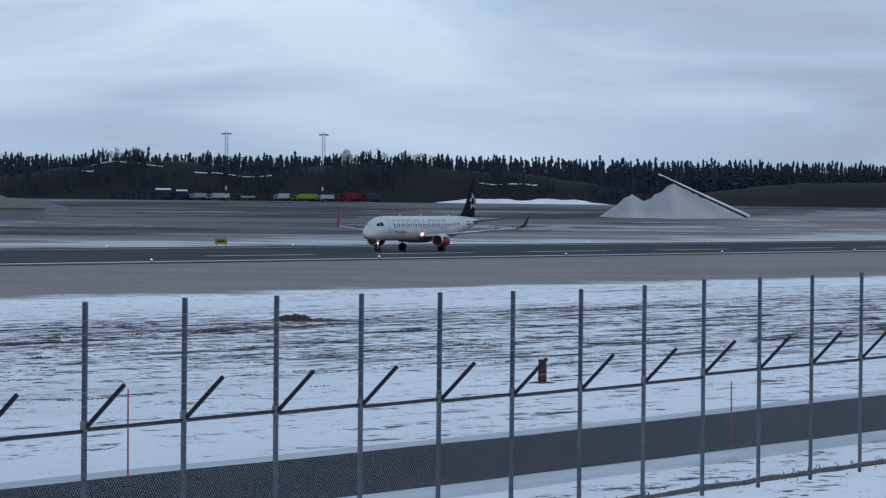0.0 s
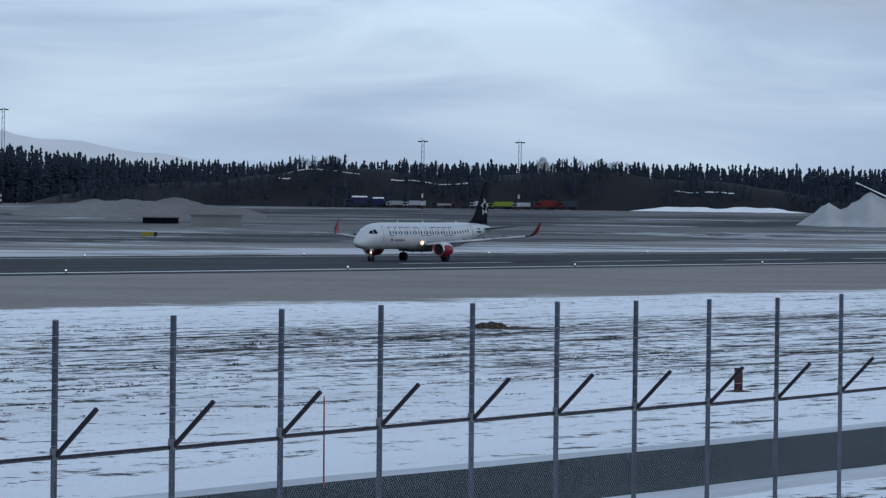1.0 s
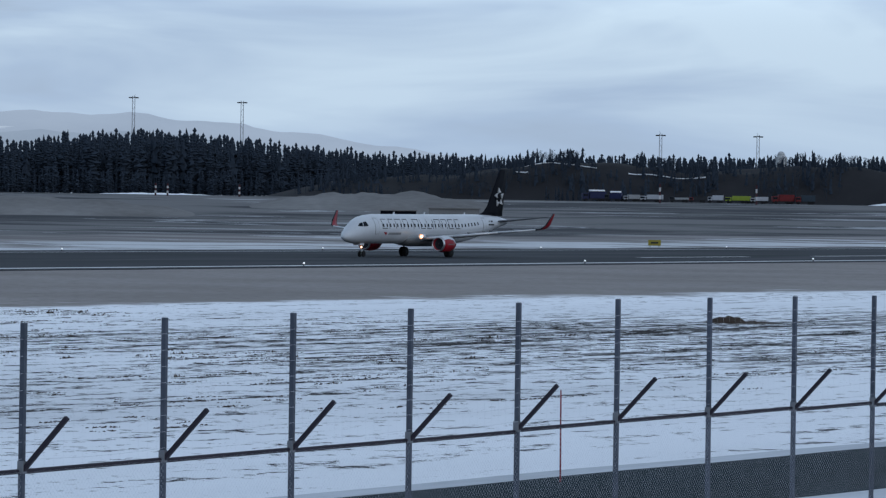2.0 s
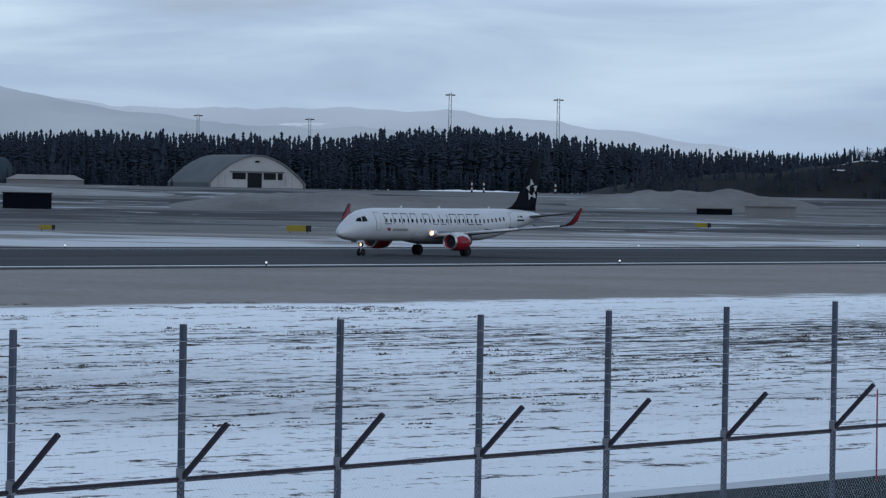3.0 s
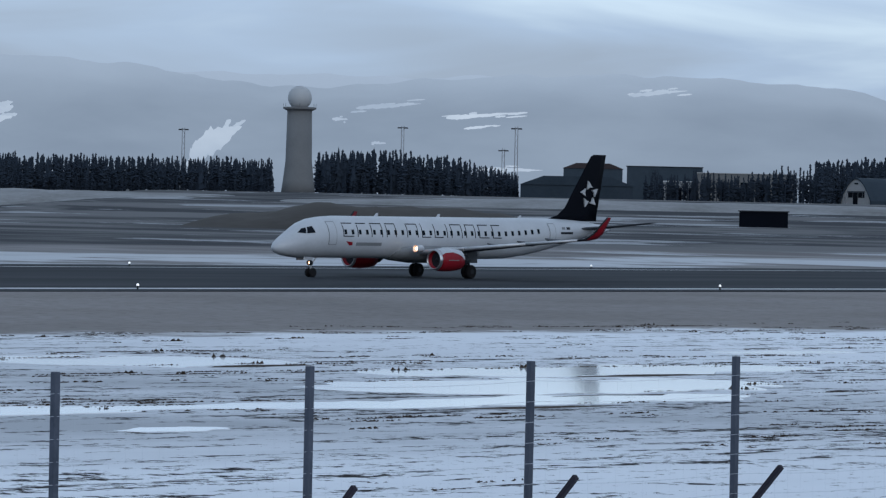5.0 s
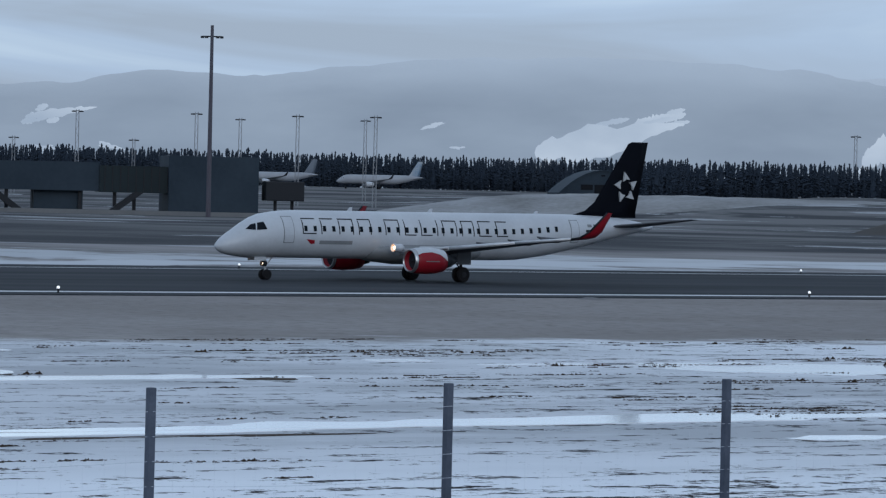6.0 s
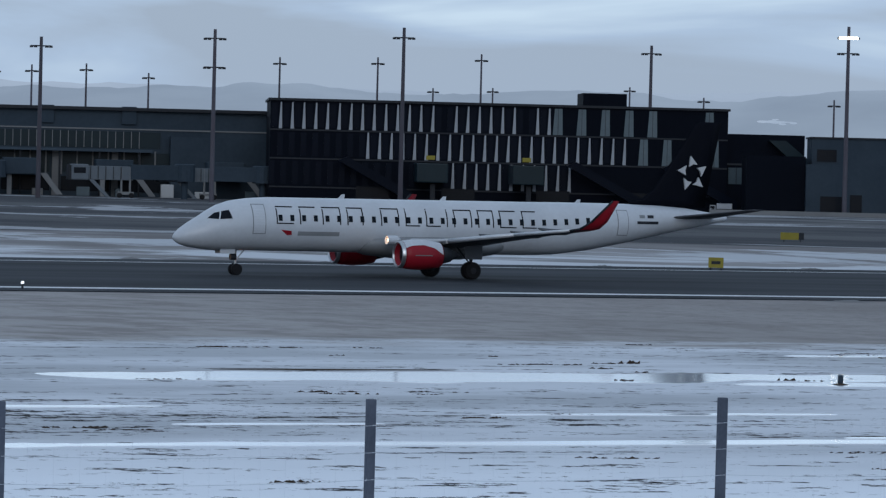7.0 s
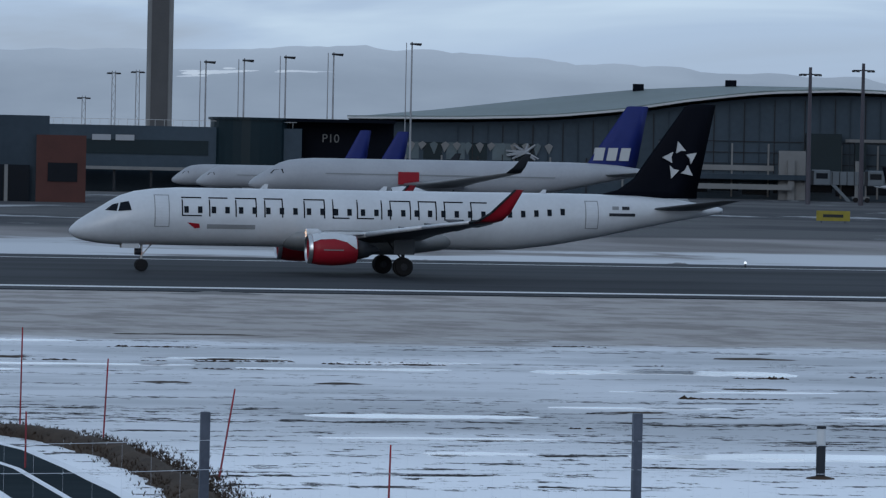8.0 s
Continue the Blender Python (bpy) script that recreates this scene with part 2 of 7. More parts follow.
    strip = blend(step(noise_at(0.9, 0.5, 4.0, 0.7, 2.0), 0.57, 0.72), strip, (0.29, 0.29, 0.29))
    strip = blend(step(sep.outputs["X"], 35.0, 150.0, 0.65, 0.0), strip, blend(step(noise_at(0.25, 0.18, 5.0, 0.65, 8.0), 0.42, 0.62), (0.45, 0.43, 0.42), (0.25, 0.23, 0.222)))
    # beyond the runway
    slush = blend(step(noise_at(0.035, 0.012, 6.0, 0.62, 31.0), 0.38, 0.64), (0.275, 0.262, 0.262), (0.155, 0.145, 0.143))
    slush = blend(step(noise_at(0.022, 0.014, 7.0, 0.66, 51.0, 0.5), 0.55, 0.60), slush, (0.46, 0.475, 0.50))
    apron = blend(step(noise_at(0.012, 0.011, 6.0, 0.62, 44.0), 0.42, 0.58), (0.150, 0.148, 0.150), (0.042, 0.044, 0.050))
    apron = blend(step(sep.outputs["X"], 330.0, 430.0, 0.55, 0.0), apron, (0.040, 0.042, 0.048))
    apron = blend(math_node("MULTIPLY", step(noise_at(0.016, 0.012, 7.0, 0.68, 12.0, 0.8), 0.575, 0.605), 0.8), apron, (0.40, 0.41, 0.43))
    edge_apron = math_node("ADD", sep.outputs["Y"], math_node("MULTIPLY", math_node("SUBTRACT", noise_at(0.01, 0.01, 3.0, 0.5, 61.0), 0.5), 90.0))
    beyond = blend(step(edge_apron, 405.0, 425.0), slush, apron)
    edge_y = math_node("ADD", sep.outputs["Y"], math_node("MULTIPLY", math_node("SUBTRACT", noise_at(0.012, 0.022, 5.0, 0.6, 71.0), 0.5), 110.0))
    edge_snow = step(edge_y, 338.0, 352.0, 1.0, 0.0)
    beyond = blend(math_node("MULTIPLY", edge_snow, step(noise_at(0.026, 0.022, 7.0, 0.66, 7.0, 0.6), 0.41, 0.50)), beyond, (0.54, 0.555, 0.58))
    y = math_node("ADD", y, math_node("MULTIPLY", sep.outputs["X"], 0.055))
    c = blend(step(y, 161.0, 168.0), field, strip)
    c = blend(step(sep.outputs["Y"], 262.0, 270.0), c, beyond)
    l.new(c, b.inputs["Base Color"])
    bp = n.new("ShaderNodeBump")
    bp.inputs["Strength"].default_value, bp.inputs["Distance"].default_value = 0.5, 0.08
    l.new(clump, bp.inputs["Height"])
    l.new(bp.outputs[0], b.inputs["Normal"])
    return m


GROUND = ground_material()


def backdrop_material(name, c, c2, snow):
    """Far hills: dull wooded slopes with snowy clearings, the winter haze painted into glowing colour."""
    m = bpy.data.materials.new(name)
    m.use_nodes = True
    n, l = m.node_tree.nodes, m.node_tree.links
    b = n["Principled BSDF"]
    b.inputs["Roughness"].default_value = 1.0
    b.inputs["Base Color"].default_value = (0.02, 0.025, 0.03, 1)
    geo = n.new("ShaderNodeNewGeometry")

    def nz(sc, st, det, dist=0.0):
        mp = n.new("ShaderNodeMapping")
        mp.inputs["Scale"].default_value = st
        l.new(geo.outputs["Position"], mp.inputs["Vector"])
        t = n.new("ShaderNodeTexNoise")
        t.inputs["Scale"].default_value, t.inputs["Detail"].default_value, t.inputs["Distortion"].default_value = sc, det, dist
        l.new(mp.outputs[0], t.inputs["Vector"])
        return t.outputs["Fac"]

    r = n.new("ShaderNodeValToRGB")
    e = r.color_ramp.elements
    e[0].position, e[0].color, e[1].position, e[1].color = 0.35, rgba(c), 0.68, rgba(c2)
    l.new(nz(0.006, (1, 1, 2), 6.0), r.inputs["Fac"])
    s = n.new("ShaderNodeMapRange")
    s.inputs["From Min"].default_value, s.inputs["From Max"].default_value = 0.72, 0.75
    l.new(nz(0.0032, (1, 1, 4.5), 5.0, 0.8), s.inputs["Value"])
    x = n.new("ShaderNodeMix")
    x.data_type = "RGBA"
    x.inputs["B"].default_value = rgba(snow)
    l.new(s.outputs[0], x.inputs["Factor"])
    l.new(r.outputs["Color"], x.inputs["A"])
    sp = n.new("ShaderNodeSeparateXYZ")
    l.new(geo.outputs["Position"], sp.inputs[0])
    # pale haze painted on: emission fades towards sky colour with height
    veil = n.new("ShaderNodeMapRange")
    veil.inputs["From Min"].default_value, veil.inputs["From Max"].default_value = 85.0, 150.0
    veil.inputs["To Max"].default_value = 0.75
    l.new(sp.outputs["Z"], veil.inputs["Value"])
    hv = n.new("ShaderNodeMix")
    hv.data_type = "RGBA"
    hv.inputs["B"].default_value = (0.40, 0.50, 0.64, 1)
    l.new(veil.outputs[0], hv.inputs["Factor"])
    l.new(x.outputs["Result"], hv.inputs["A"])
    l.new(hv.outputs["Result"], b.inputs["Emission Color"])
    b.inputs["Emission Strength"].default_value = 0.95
    return m


# ---- geometry helpers ----
def part(name, bm, material, parent=None, label="", smooth=False):
    me = bpy.data.meshes.new(name)
    bmesh.ops.recalc_face_normals(bm, faces=bm.faces)
    bm.to_mesh(me)
    bm.free()
    me.materials.append(material)
    if smooth:
        me.polygons.foreach_set("use_smooth", [True] * len(me.polygons))
    ob = new(name, me)
    ob.parent = parent
    if label:
        ob["label"] = label
    return ob


def shared(name, me, parent, m=None):
    ob = new(name, me)
    ob.parent = parent
    if m is not None:
        ob.matrix_basis = m
    return ob


def thing(name, m, label, category, group="", kind=""):
    ob = new(name)
    ob.matrix_basis = m
    return tagged(ob, label, category, group, kind)


def add_box(bm, x0, x1, y0, y1, z0, z1):
    v = [bm.verts.new(p) for p in ((x0, y0, z0), (x1, y0, z0), (x1, y1, z0), (x0, y1, z0), (x0, y0, z1), (x1, y0, z1), (x1, y1, z1), (x0, y1, z1))]
    for f in ((0, 3, 2, 1), (4, 5, 6, 7), (0, 1, 5, 4), (1, 2, 6, 5), (2, 3, 7, 6), (3, 0, 4, 7)):
        bm.faces.new([v[i] for i in f])
    return bm


def box(x0, x1, y0, y1, z0, z1, bevel=0.0):
    bm = add_box(bmesh.new(), x0, x1, y0, y1, z0, z1)
    if bevel:
        bmesh.ops.bevel(bm, geom=bm.edges[:], offset=bevel, segments=2, affect="EDGES", profile=0.6)
    return bm


def loft(bm, rings, close=True, caps=True):
    """Skin through rings of points, all of one length."""
    rows = [[bm.verts.new(p) for p in r] for r in rings]
    k = len(rows[0])
    for a, b in zip(rows, rows[1:]):
        for i in range(k if close else k - 1):
            bm.faces.new((a[i], a[(i + 1) % k], b[(i + 1) % k], b[i]))
    if caps:
        bm.faces.new(rows[0][::-1])
        bm.faces.new(rows[-1])
    return bm


def rod(bm, a, b, r0, r1=None, sides=6):
    a, b = Vector(a), Vector(b)
    d = (b - a).normalized()
    u = d.orthogonal().normalized()
    w = d.cross(u)
    r1 = r0 if r1 is None else r1
    return loft(bm, [[p + (u * math.cos(q) + w * math.sin(q)) * r for q in [2 * math.pi * i / sides for i in range(sides)]] for p, r in ((a, r0), (b, r1))])


def turned(bm, axis, prof, sides=20, centre=(0, 0, 0), caps=True):
    """A body of revolution about x, y or z: prof gives (along, radius)."""
    rings = []
    for s, r in prof:
        ring = []
        for i in range(sides):
            q = 2 * math.pi * i / sides
            p = {"x": (s, r * math.cos(q), r * math.sin(q)), "y": (r * math.cos(q), s, r * math.sin(q)), "z": (r * math.cos(q), r * math.sin(q), s)}[axis]
            ring.append(Vector(centre) + Vector(p))
        rings.append(ring)
    return loft(bm, rings, caps=caps)


def prism(bm, outline, offset):
    """A flat outline given thickness."""
    o = Vector(offset)
    return loft(bm, [[Vector(p) for p in outline], [Vector(p) + o for p in outline]])


def polar(az, d):
    return d * math.sin(radians(az)), d * math.cos(radians(az))


def height_at(el, d):
    return EYE + d * math.tan(radians(el))


def turned_pose(az, d, z=0.0, extra=0.0):
    """Stands at a bearing and distance with its front (-y) towards the viewpoint."""
    x, y = polar(az, d)
    return pose(x, y, z, 0, 0, -az + extra)


def span(az0, az1, d):
    return 2 * d * math.tan(radians(abs(az1 - az0) / 2))


def smooth01(v, lo, hi):
    u = min(1.0, max(0.0, (v - lo) / (hi - lo)))
    return u * u * (3 - 2 * u)


def ground_z(x, y):
    r = math.hypot(x, y)
    az = math.degrees(math.atan2(x, y))
    east = smooth01(az, 38.5, 42.0)
    z = 7.0 * east * smooth01(r, 1000, 1400) + 6.5 * (1 - east) * smooth01(r, 1500, 2100)
    # bank on which the fence stands, rising to the spot where the camera is
    foot = 1.15
    z += foot * (1 - smooth01(y, 31.2, 36.5)) + 3.75 * (1 - smooth01(math.hypot(x * 0.75, y), 9, 27))
    return z


# ---- ground ----
def build_ground():
    def lines(marks):
        out = []
        for a, b, s in marks:
            k = max(1, round((b - a) / s))
            out += [a + (b - a) * i / k for i in range(k)]
        return out + [marks[-1][1]]

    xs = lines([(-4900, -400, 300), (-400, -40, 30), (-40, 140, 3), (140, 500, 15), (500, 1800, 40), (1800, 4900, 250)])
    ys = lines([(-4900, -400, 300), (-400, -40, 40), (-40, 28, 3), (28, 40, 0.6), (40, 130, 5), (130, 500, 15), (500, 1800, 40), (1800, 4900, 250)])
    bm = bmesh.new()
    g = [[bm.verts.new((x, y, ground_z(x, y))) for x in xs] for y in ys]
    for a, b in zip(g, g[1:]):
        for i in range(len(xs) - 1):
            bm.faces.new((a[i], a[i + 1], b[i + 1], b[i]))
    tagged(part("ground", bm, GROUND, smooth=True), "snowy airfield grass with dark furrows and bare strips", "ground", kind="structure")


build_ground()
RUN0, RUN1 = 221.5, 300.0


def build_runway():
    bm = bmesh.new()
    add_box(bm, -900, 2600, RUN0, RUN1, -0.6, 0.05)
    runway = tagged(part("runway", bm, ASPHALT), "dark damp asphalt runway with white paint lines", "runway", kind="structure")
    for y in (226.2, 290.0):
        part("edge_line", box(-900, 2600, y, y + (2.2 if y < 250 else 0.9), 0.052, 0.056), LINE, runway, "white edge line")
    me = None
    for k in range(9, 40):
        x = 40 + 50 * k
        if me is None:
            ob = part("centre_dash", box(0, 30, 247.5, 248.8, 0.052, 0.056), LINE, runway, "white centre dash")
            me = ob.data
        else:
            ob = shared("centre_dash", me, runway)
        ob.location.x = x
    return runway


build_runway()


def strip_mesh(points, width, z0, z1):
    """A road ribbon along a plan line."""
    rings = []
    for i, p in enumerate(points):
        a, b = Vector(points[max(0, i - 1)]), Vector(points[min(len(points) - 1, i + 1)])
        d = (b - a).normalized()
        s = Vector((-d.y, d.x))
        w = width * (1 + 0.05 * noise.noise((p[0] * 0.15, p[1] * 0.15, 3)))
        l, r = Vector(p) + s * w / 2, Vector(p) - s * w / 2
        rings.append([(l.x, l.y, z0), (r.x, r.y, z0), (r.x, r.y, z1), (l.x, l.y, z1)])
    return loft(bmesh.new(), rings)


def build_roads():
    main = [(x, 46.0 + 0.2 * math.sin(x * 0.09)) for x in range(14, 420, 4)]
    tagged(part("slush_margin", strip_mesh(main, 10.2, -0.3, 0.10), mat("grey_slush", (0.56, 0.59, 0.64), 0.6, (0.34, 0.36, 0.39), 0.25, (0.25, 2, 1), amount=0.5)), "grey slush along the service road", "slush", kind="structure")
    tagged(part("service_road", strip_mesh(main, 7.4, -0.3, 0.13), ROADMAT), "dark wet service road", "road", kind="structure")
    side = [(8.0, 42 + i * 3) for i in range(18)] + [(8.0 - 22 * (1 - math.cos(a)), 96 + 22 * math.sin(a)) for a in [0.12 * i for i in range(1, 14)]] + [(-14 - 6 * i, 118.0) for i in range(1, 12)]
    tagged(part("side_slush", strip_mesh(side, 9.3, -0.3, 0.11), SNOWMAT), "snow bank beside the curving road", "snow", kind="structure")
    tagged(part("side_road", strip_mesh(side, 8.6, -0.3, 0.14), ROADMAT), "dark wet curving road", "road", kind="structure")
    for off, w in ((2.1, 0.26), (3.3, 0.14)):
        ring = [(x + off * min(1.0, max(0.0, (118 - y) / 22)), y + off * max(0.0, (y - 96) / 22) if y > 96 else y) for x, y in side]
        tagged(part("slush_streak", strip_mesh(ring, w, 0.10, 0.15), SNOWMAT), "streak of slush between the wheel tracks", "slush", kind="structure")


build_roads()


# ---- the fence on the bank ----
FENCE0, FENCE_DIR = (8.03, 30.59), radians(-0.4)


CLAMP = mat("dull_zinc_clamp", (0.16, 0.17, 0.19), 0.6, scale=6)


def build_fence():
    fence = thing("perimeter_fence", pose(FENCE0[0], FENCE0[1], 0, 0, 0, -0.4), "tall galvanised airport fence with wire mesh and slanted arms", "fence")
    # the bank dips a little under the far bays
    sag = {16: 0.026, 17: 0.029, 19: -0.028, 20: -0.065, 21: -0.094, 22: -0.12, 23: -0.10, 24: -0.045, 25: -0.055, 26: -0.055, 27: -0.045, 28: -0.04, 29: -0.04, 30: -0.04}
    post_me = arm_me = panel_me = upper_me = rail_me = clamp_me = None
    for k in range(-6, 31):
        top = 4.84 + 0.0165 * (k + 1) + sag.get(k, 0.0)
        rail_z = top - 1.74 - 0.045 * smooth01(k, 11, 16)
        x = 3.0 * k + {-1: -0.03, 1: 0.11, 3: -0.05, 5: -0.04, 7: 0.06, 10: -0.06, 11: -0.06}.get(k, 0.0)
        lean = 0.9 * noise.noise((k * 1.7, 0.3, 0.1))
        if post_me is None:
            bm = box(-0.032, 0.032, -0.032, 0.032, -4.1, 0, 0.008)
            p = part("post", bm, GALV, fence)
            post_me = p.data
            bm = bmesh.new()
            add_box(bm, -0.026, 0.026, -0.026, 0.026, 0.0, 0.88)
            bm.transform(Matrix.Rotation(radians(44), 4, "X"))
            arm = part("arm", bm, DARKRAIL, fence, "dark purplish slanted arm")
            arm_me = arm.data
            bm = box(-0.040, 0.040, -0.042, 0.042, -0.02, 0.13, 0.008)
            clamp_me = part("clamp", bm, CLAMP, fence).data
            o = [ob for ob in fence.children if ob.name.startswith("clamp")][0]
            c = o
        else:
            p = shared("post", post_me, fence)
            arm = shared("arm", arm_me, fence)
            c = shared("clamp", clamp_me, fence)
        p.matrix_basis = pose(x, 0, top, 0, lean * 0.6, 0)
        arm.matrix_basis = pose(x, -0.02, rail_z + 0.02, 2 * noise.noise((k * 0.9, 4, 0)), 0, 0)
        c.matrix_basis = pose(x, 0, rail_z, 0, 0, 0)
        # a bay: rail, chain link below, strands above
        if rail_me is None:
            bm = bmesh.new()
            rod(bm, (0, 0, 0), (3.0, 0, 0.0165), 0.03, sides=8)
            r = part("rail", bm, DARKRAIL, fence, "dark top rail of the mesh")
            rail_me = r.data
            bm = bmesh.new()
            s, h = 0.075, 2.2
            for sgn in (1, -1):
                i = -h
                while i < 3.0:
                    x0, z0, x1, z1 = i, 0.0, i + h, -h
                    if x0 < 0:
                        x0, z0 = 0.0, i
                    if x1 > 3.0:
                        x1, z1 = 3.0, -(3.0 - i)
                    if x1 - x0 > 0.02:
                        if sgn < 0:
                            x0, x1 = 3.0 - x0, 3.0 - x1
                        rod(bm, (x0, 0, z0 + 0.0055 * x0), (x1, 0, z1 + 0.0055 * x1), 0.0008, sides=3)
                    i += s
            m = part("chain_link", bm, WIRE, fence)
            panel_me = m.data
            bm = bmesh.new()
            for j in range(8):
                z = 0.15 + 0.20 * j
                pts = [(q * 0.5, 0.012 * noise.noise((q, j, 0)), z + 0.0055 * q * 0.5 - 0.03 * math.sin(math.pi * q / 6) + 0.006 * noise.noise((q * 2.0, j, 7))) for q in range(7)]
                for a, b in zip(pts, pts[1:]):
                    rod(bm, a, b, 0.0020, sides=3)
                for q in range(1, 12):
                    xx = q * 0.25 + 0.05 * (j % 3)
                    zz = z + 0.0055 * xx - 0.03 * math.sin(math.pi * xx / 3)
                    rod(bm, (xx - 0.008, 0, zz - 0.009), (xx + 0.006, 0, zz + 0.009), 0.0022, sides=3)
            for q in range(1, 15):
                rod(bm, (q * 0.2, 0, 0.05), (q * 0.2, 0, 1.56), 0.0006, sides=3)
            u = part("strand_panel", bm, WIRE, fence)
            upper_me = u.data
        else:
            r, m, u = shared("rail", rail_me, fence), shared("chain_link", panel_me, fence), shared("strand_panel", upper_me, fence)
        r.matrix_basis = pose(x, 0.02, rail_z)
        m.matrix_basis = pose(x, -0.03, rail_z)
        u.matrix_basis = pose(x, -0.035, rail_z)


build_fence()


# ---- the aeroplane that rolls along the runway ----
def airfoil(x, y, z, chord, thick, vertical=False):
    """Eight points of a wing section with its leading edge at x."""
    pts = []
    for u, t in ((0, 0), (0.06, 0.5), (0.3, 1.0), (0.65, 0.62), (1.0, 0.06), (0.65, -0.4), (0.3, -0.6), (0.06, -0.4)):
        pts.append((x + u * chord, y + t * thick * chord / 2, z) if vertical else (x + u * chord, y, z + t * thick * chord / 2))
    return pts


def ellipse_ring(x, zc, ry, rz, sides=28):
    return [(x, ry * math.sin(2 * math.pi * i / sides), zc + rz * math.cos(2 * math.pi * i / sides)) for i in range(sides)]


FUSE = [(0.0, 2.46, 0.04, 0.04), (0.12, 2.47, 0.26, 0.24), (0.45, 2.53, 0.55, 0.50), (1.0, 2.64, 0.83, 0.76), (1.7, 2.80, 1.07, 1.02), (2.3, 2.96, 1.22, 1.24), (2.9, 3.11, 1.33, 1.42),
        (3.7, 3.25, 1.42, 1.54), (4.8, 3.34, 1.48, 1.61), (6.2, 3.38, 1.505, 1.66), (24.0, 3.40, 1.505, 1.69), (26.0, 3.44, 1.50, 1.67), (28.5, 3.60, 1.44, 1.52), (31.0, 3.83, 1.30, 1.28),
        (33.5, 4.07, 1.06, 0.98), (35.5, 4.22, 0.80, 0.70), (37.2, 4.26, 0.48, 0.42), (38.3, 4.28, 0.25, 0.22), (38.65, 4.29, 0.14, 0.13)]


def fuse_at(x, table=FUSE):
    for a, b in zip(table, table[1:]):
        if a[0] <= x <= b[0]:
            u = (x - a[0]) / (b[0] - a[0])
            return [a[i] + (b[i] - a[i]) * u for i in range(1, 4)]
    return table[-1][1:]


def skin_point(x, z, side=-1, lift=0.012):
    zc, ry, rz = fuse_at(x)
    u = max(-1.0, min(1.0, (z - zc) / rz))
    return (x, side * (ry * math.sqrt(1 - u * u) + lift), z)


def skin_patch(corners, side=-1, lift=0.014, n=4):
    """A thin plate that follows the skin of the fuselage; corners (x, z): front bottom, rear bottom, rear top, front top."""
    bm = bmesh.new()
    (x0, z0), (x1, z1), (x2, z2), (x3, z3) = corners
    grids = []
    for extra in (lift, -0.02):
        grid = []
        for j in range(n + 1):
            v = j / n
            grid.append([bm.verts.new(skin_point((x0 + (x3 - x0) * v) * (1 - u) + (x1 + (x2 - x1) * v) * u, (z0 + (z3 - z0) * v) * (1 - u) + (z1 + (z2 - z1) * v) * u, side, extra)) for u in [i / n for i in range(n + 1)]])
        grids.append(grid)
    for g in grids:
        for a, b in zip(g, g[1:]):
            for i in range(n):
                bm.faces.new((a[i], a[i + 1], b[i + 1], b[i]))
    o, q = grids
    rim = lambda g: g[0][:-1] + [r[-1] for r in g[:-1]] + g[-1][:0:-1] + [r[0] for r in g[:0:-1]]
    a, b = rim(o), rim(q)
    for i in range(len(a)):
        bm.faces.new((a[i], a[(i + 1) % len(a)], b[(i + 1) % len(a)], b[i]))
    return bm


